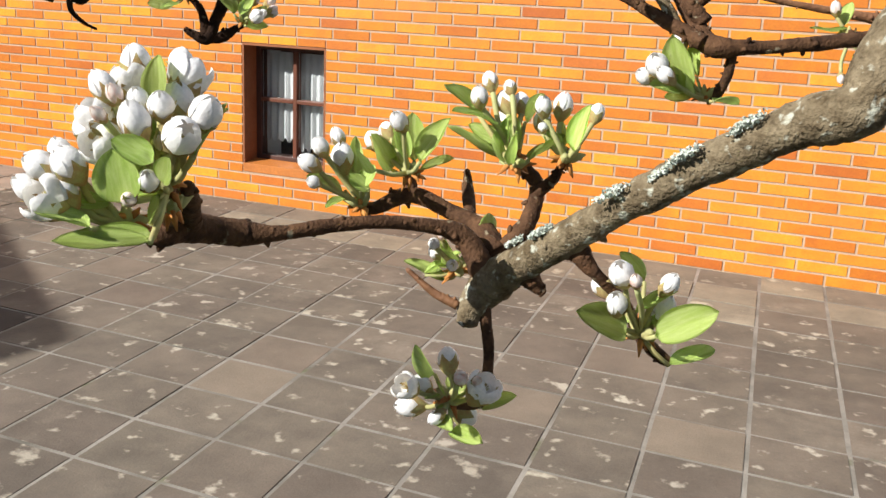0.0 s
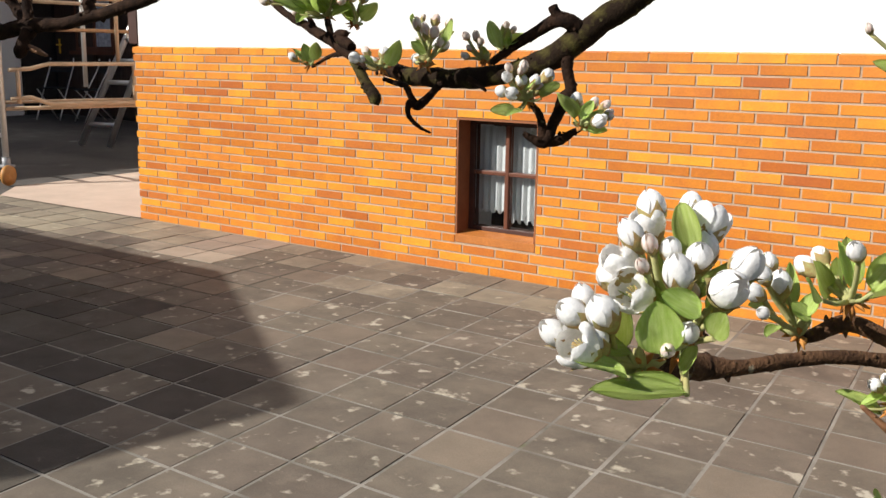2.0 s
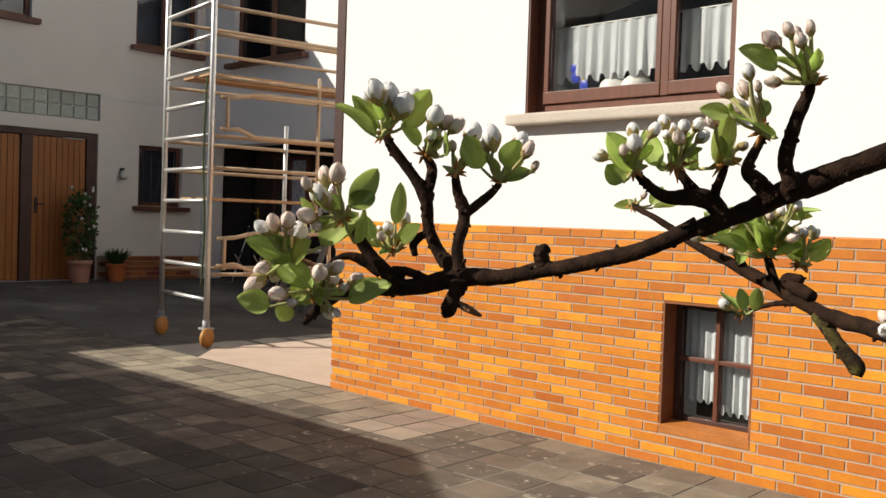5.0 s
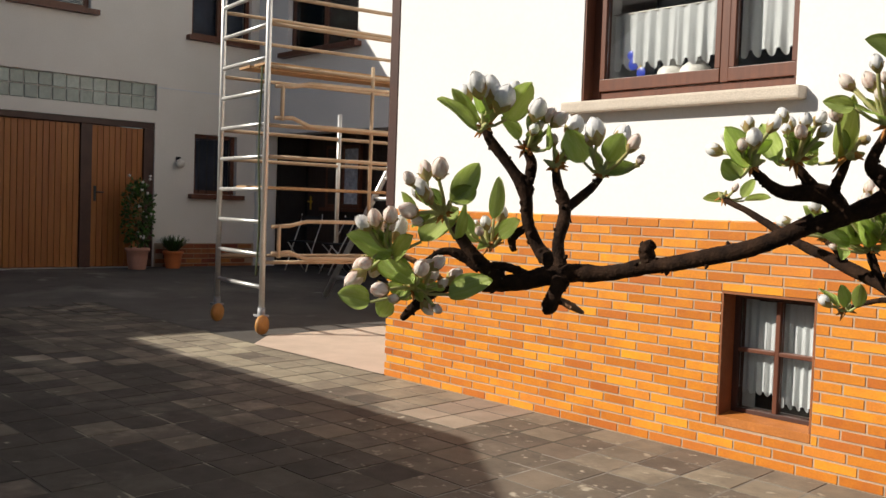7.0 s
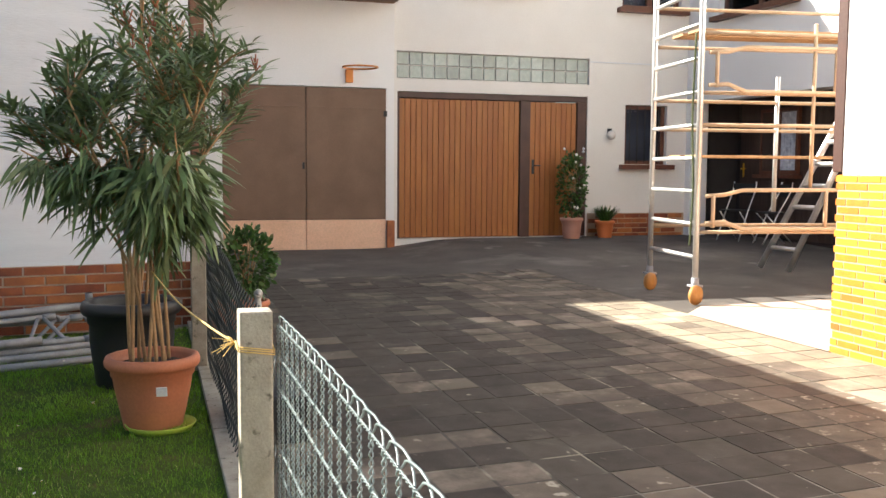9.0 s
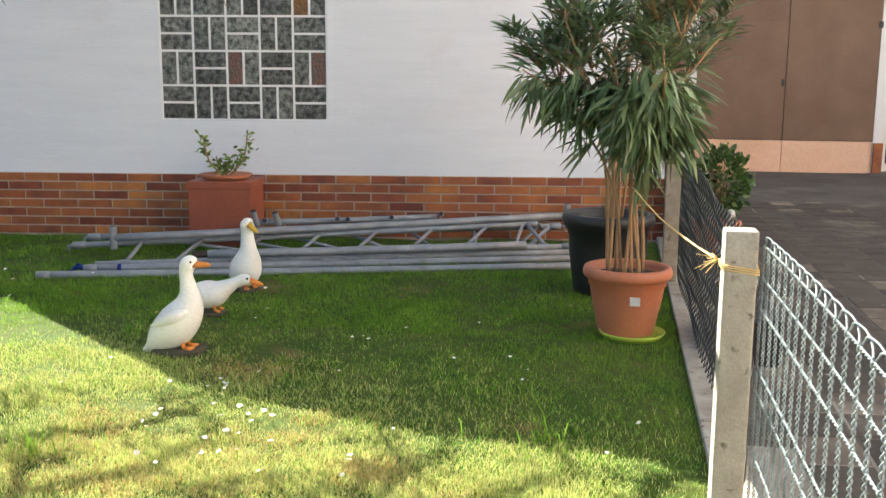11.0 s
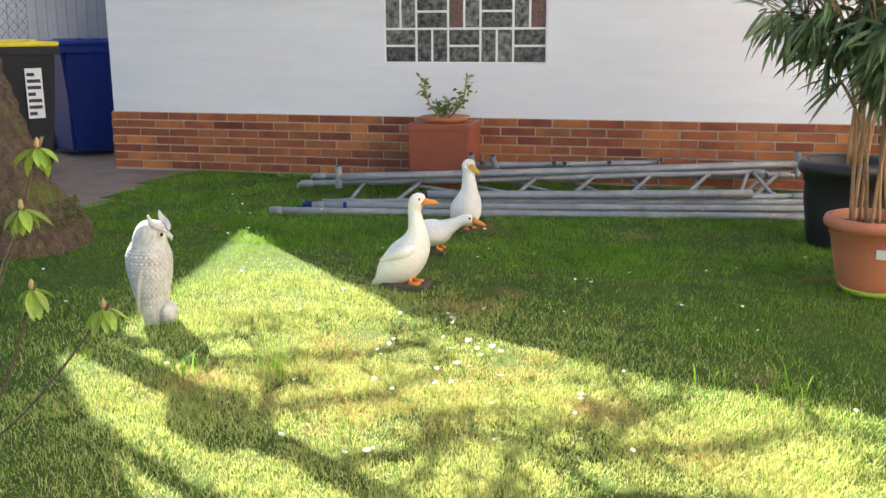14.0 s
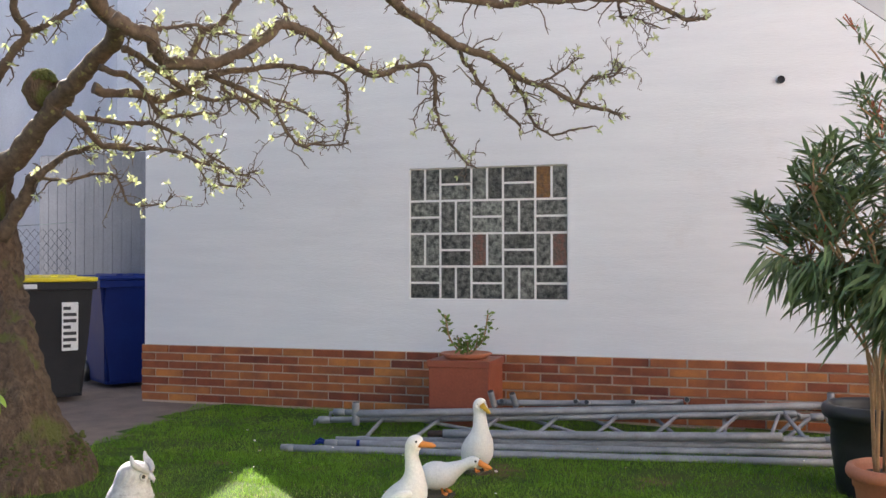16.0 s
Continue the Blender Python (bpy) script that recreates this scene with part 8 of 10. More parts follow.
duck((-3.51, -0.96, 0.012), 97, UPRIGHT, (0.040, 0.382), 0.055, "white garden duck standing upright with orange beak and feet", down=-0.003)
duck((-4.69, -1.145, 0.02), 62, [(p[0] * 0.5, p[1], p[2] * 0.95, p[3] * (1.06 if p[2] < 0.3 else 1.22)) for p in UPRIGHT], (0.014, 0.362), 0.05, "white garden duck standing upright with yellow beak", 4, 0.02, False)
duck((-4.15, -1.10, 0.02), 95, [(-0.16, 0, 0.09, 0.006), (-0.12, 0, 0.095, 0.035), (-0.06, 0, 0.105, 0.066), (0.01, 0, 0.115, 0.064), (0.06, 0, 0.14, 0.042), (0.11, 0, 0.165, 0.028), (0.15, 0, 0.18, 0.028), (0.175, 0, 0.178, 0.024), (0.19, 0, 0.17, 0.010)], (0.165, 0.172), 0.05, "white garden duck stooping low with orange beak", 1, 0.012, False)

# owl figure with carved feathers
bm = bmesh.new()
rings, seg = [], 130
prof = spline([(0.040, 0.0), (0.046, 0.025), (0.055, 0.07), (0.066, 0.12), (0.078, 0.18), (0.084, 0.235), (0.083, 0.275), (0.077, 0.305), (0.070, 0.325), (0.067, 0.345), (0.063, 0.368), (0.053, 0.388), (0.036, 0.401), (0.010, 0.408)], 11)
for r, z in prof:
    ring = []
    row = z / 0.0125
    for k in range(seg):
        a = 2 * math.pi * k / seg
        carved = step01(z, 0.03, 0.06) * (1 - step01(z, 0.275, 0.32))
        scallop = abs(math.sin(13 * a + (math.pi / 2 if int(row) % 2 else 0))) ** 0.6 * (1 - 0.75 * (row % 1.0))
        ridge = 0.012 * (1 - carved) * math.sin(17 * a + 9 * math.sin(30 * z)) * step01(z, 0.30, 0.33)
        q = r * (0.955 + 0.105 * carved * scallop + ridge)
        back = -0.16 * max(z - 0.03, 0) * (1 - step01(z, 0.22, 0.40)) if math.cos(a) < 0 else 0.0
        ring.append(bm.verts.new((q * math.cos(a) * 0.94 + 0.35 * back * abs(math.cos(a)) + 0.012 * step01(z, 0.28, 0.40), q * math.sin(a), z)))
    rings.append(ring)
for a, b in zip(rings, rings[1:]):
    for k in range(seg):
        bm.faces.new((a[k], a[(k + 1) % seg], b[(k + 1) % seg], b[k])).smooth = True
bm.faces.new(rings[0][::-1]), bm.faces.new(rings[-1])
for s in (-1, 1):
    # brow ridge that runs out into an upright ear tuft
    q = spline([(0.074, s * 0.010, 0.368, 0.007), (0.068, s * 0.028, 0.380, 0.010), (0.052, s * 0.042, 0.394, 0.012), (0.034, s * 0.047, 0.410, 0.011), (0.026, s * 0.048, 0.436, 0.003)], 5)
    tube(bm, [p[:3] for p in q], [p[3] for p in q], 12)
    n0 = len(bm.verts)
    lathe(bm, [(0.017, -0.007), (0.016, 0.001), (0.0125, 0.003), (0.010, 0.000), (0.002, -0.001)], 20)
    bm.verts.ensure_lookup_table()
    bmesh.ops.transform(bm, matrix=Matrix.Translation((0.066, s * 0.027, 0.358)) @ Matrix.Rotation(radians(s * 34), 4, "Z") @ Matrix.Rotation(radians(88), 4, "Y"), verts=bm.verts[n0:])
    vs = bmesh.ops.create_uvsphere(bm, u_segments=12, v_segments=8, radius=0.0075)["verts"]
    bmesh.ops.translate(bm, verts=vs, vec=(0.0645, s * 0.0275, 0.358))
    for v in vs:
        for f in v.link_faces:
            f.material_index = 1
    q = spline([(0.01, s * 0.070, 0.27, 0.008), (-0.01, s * 0.074, 0.20, 0.013), (-0.03, s * 0.060, 0.12, 0.010), (-0.045, s * 0.040, 0.05, 0.004)], 4)
    tube(bm, [p[:3] for p in q], [p[3] for p in q], 10, rough=0.12)
tube(bm, [(0.062, 0, 0.360), (0.080, 0, 0.354), (0.090, 0, 0.344), (0.089, 0, 0.331)], [0.012, 0.011, 0.008, 0.002], 12)
# crouching prey at the feet
vs = bmesh.ops.create_uvsphere(bm, u_segments=24, v_segments=16, radius=0.042)["verts"]
for v in vs:
    v.co *= 1 + 0.05 * noise.noise(v.co * 110)
bmesh.ops.transform(bm, matrix=Matrix.Translation((0.058, 0.0, 0.048)) @ Matrix.Diagonal((0.80, 1.0, 1.15, 1)), verts=vs)
bmesh.ops.recalc_face_normals(bm, faces=bm.faces)
ob = new("garden_owl", mesh_of(bm, "garden_owl", [shade("weathered_pale_stone", (0.60, 0.59, 0.575), (0.40, 0.385, 0.37), 0.85, 34, 190, 0.6, depth=0.002), EYE_DARK]))
ob.matrix_world = pose(-2.67, -1.66, 0.005, 0, 0, 104)
tagged(ob, "weathered white stone owl figure on the lawn", "figure")

# ---- scaffold parts lying before the shed ----
RUST = shade("dark_rusty_steel", (0.10, 0.055, 0.035), (0.05, 0.032, 0.025), 0.8, 18, 120, 0.5)


def open_tube(parent, name, a, b, r, label=""):
    """A steel tube with a dark open mouth at each end."""
    a, b = Vector(a), Vector(b)
    d = (b - a).normalized()
    bm = bmesh.new()
    sag = [a.lerp(b, k / 8) - Vector((0, 0, 0.004 * math.sin(math.pi * k / 8))) for k in range(9)]
    tube(bm, sag, r, 14)
    for e, s in ((a, -1), (b, 1)):
        tube(bm, [e - d * s * 0.02, e + d * s * 0.003], [r * 0.84, r * 0.84], 14, mat=1)
    return part(name, bm, [GALV, BLACK_PLASTIC], parent, label)


def lying_tube(a, b, r, label, sleeves=(0.02,)):
    a, b = Vector(a), Vector(b)
    o = thing("scaffold_tube", a, label, "pipe", "tubes before the shed")
    open_tube(o, "tube", (0, 0, 0), b - a, r)
    d = (b - a).normalized()
    for x in sleeves:
        bm = bmesh.new()
        tube(bm, [d * x, d * (x + 0.03), d * (x + 0.06)], [r * 1.04, r * 1.10, r * 1.04], 14)
        part("sleeve", bm, GALV, o, "steel end sleeve")
    return o


lying_tube((-4.771, -2.472, 0.027), (-5.737, 0.60, 0.027), 0.025, "long dull grey scaffold tube lying on the lawn")
o = lying_tube((-4.963, -2.285, 0.040), (-5.982, 0.587, 0.032), 0.023, "long grey scaffold tube with torn blue tape at its end")
bm = bmesh.new()
rnd = random.Random(8)
for k in range(5):
    tube(bm, [(0.0, 0.0, 0.005), (0.02 + rnd.uniform(-0.02, 0.02), -0.03, 0.015 + rnd.uniform(-0.02, 0.012)), (0.03 + rnd.uniform(-0.03, 0.03), -0.055, rnd.uniform(-0.012, 0.02))], [0.015, 0.009, 0.004], 7, rough=0.3)
part("torn_tape", bm, BLUE_PLASTIC, o, "torn dark blue tape", soft=True)
bm = bmesh.new()
tube(bm, [(-0.065, 0.185, 0.0), (-0.073, 0.205, 0.0)], 0.0242, 14)
part("tape_band", bm, BLUE_PLASTIC, o, "dark band of tape")
lying_tube((-5.063, -2.269, 0.045), (-6.158, 0.545, 0.040), 0.021, "thinner dull grey scaffold tube lying on the lawn", ())
o = lying_tube((-5.259, -1.628, 0.100), (-6.021, 0.252, 0.100), 0.027, "thick grey scaffold tube with a rusty inner pipe", ())
rod(o, "inner_pipe", (0.035, -0.085, 0.0), (-0.03, 0.075, 0.0), 0.020, RUST, "dark rusty inner pipe", 12)
o = lying_tube((-5.482, -2.376, 0.140), (-6.781, 0.480, 0.200), 0.026, "thick grey scaffold tube with short cross ends", ())
for e, h in ((Vector(), 0.075), (Vector((-1.299, 2.856, 0.06)), 0.085)):
    open_tube(o, "cross_end", e + Vector((0, 0, -h)), e + Vector((0, 0, h)), 0.025, "short upright tube end")


def lattice_girder(a, b, c, d, n, lean, label):
    """Two chords a-b and c-d with sloping braces between and a claw at each chord's end."""
    a, b, c, d = [Vector(p) for p in (a, b, c, d)]
    o = thing("lattice_girder", a, label, "girder", "girders before the shed")
    for p, q in ((a, b), (c, d)):
        open_tube(o, "chord", p - a, q - a, 0.020, "grey tube")
        for e, s in ((p, -1), (q, 1)):
            way = (q - p).normalized() * s
            bm = bmesh.new()
            tube(bm, [e - a - way * 0.07, e - a - way * 0.03, e - a + way * 0.012], [0.023, 0.025, 0.023], 12)
            tube(bm, [e - a + way * 0.005, e - a + way * 0.035 + Vector((0, 0, -0.006)), e - a + way * 0.04 + Vector((0, 0, -0.035))], [0.014, 0.013, 0.009], 8)
            part("claw", bm, GALV, o, "cast claw at the chord's end")
    for i in range(n):
        u = (i + 0.5) / n
        foot, head = c.lerp(d, max(u - lean / 2, 0.01)), a.lerp(b, min(u + lean / 2, 0.97))
        rod(o, "brace", foot - a, head - a, 0.0125, GALV, "flattened brace tube", 8)
    rod(o, "brace", b.lerp(a, 0.02) - a, d.lerp(c, 0.06) - a, 0.014, GALV, "flattened brace tube", 8)
    return o


lattice_girder((-5.484, -2.657, 0.080), (-6.583, 0.268, 0.160), (-5.19, -2.18, 0.030), (-6.339, 0.535, 0.050), 8, 0.15, "grey lattice girder lying flat with sloping braces")
lattice_girder((-5.703, -2.672, 0.100), (-6.655, 0.429, 0.140), (-5.74, -1.62, 0.027), (-6.42, 0.36, 0.030), 7, 0.05, "second grey lattice girder lying under the first")

# frame end with open stubs on top of the pile
o = thing("steel_trestle", (-5.90, -1.55, 0.205), "short grey steel trestle with open tube stubs", "trestle")
open_tube(o, "rail", (-0.03, 0.0, 0.0), (-0.55, 1.13, 0.004), 0.020, "grey tube")
for x, y, h in ((0.0, 0.0, 0.085), (-0.06, 0.13, 0.070)):
    open_tube(o, "stub", (x, y, -0.02), (x + 0.050, y - 0.01, h), 0.021, "upright stub with a dark mouth")
for x, y, z in ((-0.06, 0.045, 0.008), (-0.235, 0.50, 0.010), (-0.265, 0.565, 0.006), (-0.405, 0.84, 0.008), (-0.56, 1.16, 0.022)):
    open_tube(o, "stub", (x, y, z), (x + 0.075, y + 0.01, z + 0.012), 0.017, "short stub with a dark mouth")

# ---- old mossy fruit tree beside the path ----
OLD_BARK = shade("rough_old_bark", (0.215, 0.140, 0.080), (0.075, 0.047, 0.027), 0.92, 26, 110, 1.0, spots=(0.15, 0.15, 0.034), spot_scale=6, spot_cut=0.56, stretch=(1, 1, 0.45), depth=0.03)
OLD_TWIG = shade("grey_brown_twig", (0.165, 0.115, 0.075), (0.075, 0.052, 0.036), 0.9, 26, 170, 0.8, spots=(0.27, 0.25, 0.10), spot_scale=22, spot_cut=0.62, depth=0.006)
TUFT = shade("new_leaf_tuft", (0.46, 0.52, 0.20), (0.62, 0.64, 0.40), 0.6, 30, 100, 0.1, sheer=0.35, island=0.3)
MOSS = shade("green_moss", (0.13, 0.14, 0.025), (0.08, 0.09, 0.02), 1.0, 30, 200, 0.8)
OLD_AT = Vector((-3.55, -3.27, 0))
old = thing("old_fruit_tree", OLD_AT, "old mossy fruit tree with crooked budding branches beside the lawn", "tree")
bm = bmesh.new()
q = spline([(-3.56, -3.27, -0.08, 0.4600), (-3.56, -3.27, 0.05, 0.3700), (-3.56, -3.33, 0.30, 0.2350), (-3.69, -3.53, 0.59, 0.1720), (-3.92, -3.88, 0.94, 0.1380), (-4.03, -4.07, 1.26, 0.1499), (-4.02, -4.12, 1.65, 0.1332)], 18)
rings = tube(bm, [Vector(p[:3]) - OLD_AT for p in q], [p[3] for p in q], 110, rough=0.13)
for p, ring in zip(q, rings):
    mid = Vector(p[:3]) - OLD_AT
    for k, v in enumerate(ring):
        a = 2 * math.pi * k / 110
        crack = abs(noise.noise(Vector((6 * math.cos(a), 6 * math.sin(a), 5 * p[2])))) + 0.5 * abs(noise.noise(Vector((15 * math.cos(a), 15 * math.sin(a), 14 * p[2] + 4))))
        v.co += (v.co - mid).normalized() * (crack * 0.05 - 0.015)
part("trunk", bm, OLD_BARK, old, "thick rough trunk with moss at the foot")
bm = bmesh.new()
rnd = random.Random(21)
for _ in range(520):
    a = rnd.uniform(-0.6, 2.4)
    z = rnd.uniform(0.0, 0.35) ** 1.3
    r = 0.37 - 0.32 * z + 0.02
    vs = bmesh.ops.create_icosphere(bm, subdivisions=1, radius=rnd.uniform(0.005, 0.014))["verts"]
    bmesh.ops.transform(bm, matrix=Matrix.Translation((r * math.cos(a), r * math.sin(a), z)) @ Matrix.Diagonal((1, 1, 0.7, 1)), verts=vs)
part("moss", bm, MOSS, old, "green moss on the foot of the trunk", soft=True, kind="stuff")
rnd_old = random.Random(77)


def old_limb(pts):
    """A gnarled limb with knobby fruiting spurs, crooked side twigs and rosettes of new leaves."""
    q = spline(pts, 9)
    bm = bmesh.new()
    P = [Vector(p[:3]) - OLD_AT for p in q]
    P = [p + Vector((noise.noise(p * 9), noise.noise(p * 9 + Vector((5, 0, 0))), noise.noise(p * 9 + Vector((0, 5, 0))))) * 0.020 + Vector((noise.noise(p * 31), noise.noise(p * 31 + Vector((5, 0, 0))), noise.noise(p * 31 + Vector((0, 5, 0))))) * 0.008 for p in P]
    R = [max(p[3] * (0.68 - 0.16 * step01(p[3], 0.05, 0.10)), 0.0036) * (1 + 0.16 * noise.noise(Vector(p[:3]) * 14) + 0.12 * noise.noise(Vector(p[:3]) * 40)) for p in q]
    tube(bm, P, R, 14 if R[0] > 0.03 else 9, rough=0.16)
    tips = []

    def crooked(a, d, L, w, n):
        pts = [a]
        for _ in range(n):
            d = (d + Vector([rnd_old.gauss(0, 0.50) for _ in range(3)])).normalized()
            pts.append(pts[-1] + d * L / n)
        tube(bm, pts, [w * (1 - 0.5 * k / n) * rnd_old.uniform(0.8, 1.25) for k in range(n + 1)], 5)
        tips.append((pts[-1], d))
        return pts

    for i in range(3, len(P) - 1):
        if R[i] > 0.045:
            continue
        way = (P[i + 1] - P[i - 1]).normalized()
        for _ in range(rnd_old.choice((0, 1, 1, 2))):
            side = Vector([rnd_old.gauss(0, 1) for _ in range(3)])
            far = rnd_old.random() < 0.16
            L = rnd_old.uniform(0.12, 0.30) if far else rnd_old.uniform(0.025, 0.095)
            w = min(max(R[i] * 0.5, 0.0026), 0.0055)
            tw = crooked(P[i], (way * rnd_old.uniform(0.1, 0.9) + side * 0.65).normalized(), L, w, 5 if far else 3)
            for k in range(1, len(tw)):
                if rnd_old.random() < (0.75 if far else 0.45):
                    crooked(tw[k], (tw[k] - tw[k - 1]).normalized() + Vector([rnd_old.gauss(0, 0.8) for _ in range(3)]), rnd_old.uniform(0.015, 0.06), 0.0027, 2)
    crooked(P[-1], (P[-1] - P[-3]).normalized(), 0.05, max(R[-1] * 0.7, 0.0026), 3)
    lb = part("limb", bm, OLD_TWIG, old)
    lv = []
    for e, d in tips:
        if rnd_old.random() < 0.13:
            for _ in range(rnd_old.randrange(5, 10)):
                dd = d * 0.6 + Vector([rnd_old.gauss(0, 0.8) for _ in range(3)])
                lv.append((e, dd, rnd_old.uniform(0.016, 0.042), rnd_old.uniform(0.005, 0.009), Vector([rnd_old.gauss(0, 1) for _ in range(3)])))
    if lv:
        me = leaves_mesh(lv, 0.0)
        me.materials.append(TUFT)
        ob = new("young_foliage", me)
        ob.parent = lb
        tagged(ob, "opening pale green leaf tufts", kind="stuff")


old_limb([(-3.94, -3.98, 1.62, 0.1355), (-3.94, -3.71, 1.80, 0.1240), (-3.90, -3.47, 1.98, 0.1128), (-3.84, -3.23, 2.11, 0.1022), (-3.78, -3.00, 2.22, 0.0920), (-3.71, -2.77, 2.32, 0.0823), (-3.54, -2.65, 2.38, 0.0731), (-3.26, -2.60, 2.48, 0.0643)])
old_limb([(-3.46, -2.55, 2.33, 0.0615), (-3.56, -2.51, 2.29, 0.0587), (-3.63, -2.47, 2.29, 0.0559), (-3.69, -2.48, 2.22, 0.0531), (-3.75, -2.47, 2.17, 0.0503), (-3.87, -2.37, 2.16, 0.0474), (-3.98, -2.28, 2.20, 0.0445), (-4.07, -2.16, 2.28, 0.0416), (-4.17, -2.04, 2.40, 0.0386), (-4.28, -1.94, 2.37, 0.0356), (-4.40, -1.85, 2.27, 0.0326), (-4.49, -1.76, 2.20, 0.0294), (-4.58, -1.69, 2.18, 0.0264), (-4.64, -1.62, 2.22, 0.0233)])
old_limb([(-4.64, -1.62, 2.23, 0.0233), (-4.73, -1.45, 2.22, 0.0207), (-4.78, -1.44, 2.12, 0.0182), (-4.80, -1.44, 2.00, 0.0156), (-4.84, -1.44, 1.90, 0.0130), (-4.91, -1.35, 1.75, 0.0105), (-4.96, -1.29, 1.69, 0.0078)])
old_limb([(-4.08, -1.80, 2.74, 0.0481), (-4.32, -1.59, 2.60, 0.0447), (-4.47, -1.52, 2.52, 0.0412), (-4.60, -1.44, 2.46, 0.0377), (-4.76, -1.32, 2.35, 0.0341), (-4.91, -1.15, 2.28, 0.0304), (-5.04, -1.05, 2.20, 0.0265), (-5.16, -0.92, 2.14, 0.0226), (-5.30, -0.77, 2.06, 0.0186), (-5.40, -0.62, 2.03, 0.0145), (-5.49, -0.56, 1.99, 0.0104)])
old_limb([(-4.88, -1.34, 2.35, 0.0198), (-4.95, -1.27, 2.18, 0.0171), (-5.02, -1.17, 2.06, 0.0145), (-5.09, -1.05, 1.92, 0.0119)])
old_limb([(-5.08, -1.11, 2.21, 0.0159), (-5.13, -1.04, 2.08, 0.0140), (-5.16, -1.02, 1.96, 0.0120), (-5.21, -0.91, 1.89, 0.0100), (-5.27, -0.68, 1.92, 0.0080)])
old_limb([(-5.20, -0.98, 2.17, 0.0121), (-5.24, -0.85, 2.26, 0.0091), (-5.25, -0.75, 2.32, 0.0061)])
old_limb([(-5.34, -0.80, 2.09, 0.0122), (-5.34, -0.71, 2.21, 0.0102), (-5.38, -0.59, 2.21, 0.0081), (-5.38, -0.54, 2.26, 0.0062)])
old_limb([(-4.42, -1.55, 2.63, 0.0378), (-4.67, -1.25, 2.57, 0.0345), (-4.84, -1.03, 2.57, 0.0311), (-5.01, -0.77, 2.60, 0.0276), (-5.15, -0.50, 2.60, 0.0239), (-5.26, -0.37, 2.60, 0.0201), (-5.39, -0.19, 2.52, 0.0163), (-5.49, -0.08, 2.52, 0.0123)])
old_limb([(-5.30, -0.54, 2.64, 0.0122), (-5.32, -0.53, 2.54, 0.0102), (-5.34, -0.45, 2.54, 0.0081), (-5.39, -0.32, 2.47, 0.0062)])
old_limb([(-3.94, -3.59, 1.63, 0.0301), (-3.99, -3.49, 1.73, 0.0276), (-4.04, -3.37, 1.79, 0.0250), (-4.11, -3.24, 1.81, 0.0225), (-4.19, -3.09, 1.80, 0.0200), (-4.28, -2.95, 1.79, 0.0176), (-4.36, -2.79, 1.74, 0.0151), (-4.42, -2.67, 1.71, 0.0128), (-4.47, -2.55, 1.65, 0.0104), (-4.50, -2.45, 1.66, 0.0080)])
old_limb([(-4.01, -3.95, 1.28, 0.0768), (-4.00, -3.81, 1.46, 0.0637), (-3.99, -3.68, 1.61, 0.0510), (-3.95, -3.57, 1.65, 0.0388)])
old_limb([(-3.94, -3.59, 1.63, 0.0172), (-4.06, -3.42, 1.63, 0.0149), (-4.17, -3.24, 1.65, 0.0127), (-4.20, -3.15, 1.50, 0.0105), (-4.29, -2.99, 1.49, 0.0084), (-4.31, -2.89, 1.54, 0.0062)])
old_limb([(-4.36, -2.79, 1.74, 0.0104), (-4.41, -2.76, 1.63, 0.0083), (-4.43, -2.73, 1.58, 0.0062)])
old_limb([(-4.40, -2.66, 1.69, 0.0102), (-4.43, -2.64, 1.61, 0.0088), (-4.49, -2.57, 1.58, 0.0074), (-4.52, -2.53, 1.62, 0.0062)])
old_limb([(-3.70, -3.11, 1.95, 0.0317), (-3.82, -3.06, 1.86, 0.0279), (-3.90, -3.06, 1.80, 0.0241), (-4.01, -3.00, 1.78, 0.0203)])
old_limb([(-3.70, -2.91, 2.06, 0.0388), (-3.82, -2.82, 2.04, 0.0357), (-3.94, -2.70, 2.03, 0.0327), (-4.05, -2.59, 2.08, 0.0296), (-4.13, -2.48, 2.17, 0.0265), (-4.24, -2.35, 2.21, 0.0235), (-4.36, -2.19, 2.23, 0.0204), (-4.49, -2.04, 2.21, 0.0173), (-4.59, -1.92, 2.14, 0.0142), (-4.64, -1.93, 1.99, 0.0111), (-4.65, -1.97, 1.85, 0.0079)])
old_limb([(-4.08, -2.46, 2.15, 0.0233), (-4.20, -2.33, 2.09, 0.0206), (-4.28, -2.25, 2.03, 0.0180), (-4.34, -2.19, 1.93, 0.0155), (-4.42, -2.11, 1.80, 0.0129), (-4.48, -2.03, 1.80, 0.0104), (-4.55, -1.89, 1.81, 0.0078)])
old_limb([(-3.82, -3.17, 1.95, 0.0242), (-3.94, -3.01, 1.93, 0.0210), (-4.06, -2.85, 1.92, 0.0177), (-4.16, -2.72, 1.86, 0.0143), (-4.22, -2.63, 1.78, 0.0112), (-4.29, -2.52, 1.69, 0.0079)])
old_limb([(-4.13, -2.42, 2.10, 0.0155), (-4.25, -2.34, 2.03, 0.0132), (-4.40, -2.19, 2.04, 0.0107), (-4.52, -2.10, 1.97, 0.0084), (-4.59, -2.05, 1.91, 0.0059)])
old_limb([(-3.87, -2.43, 2.18, 0.0336), (-3.90, -2.36, 2.33, 0.0300), (-3.98, -2.28, 2.41, 0.0264), (-4.02, -2.19, 2.56, 0.0227)])
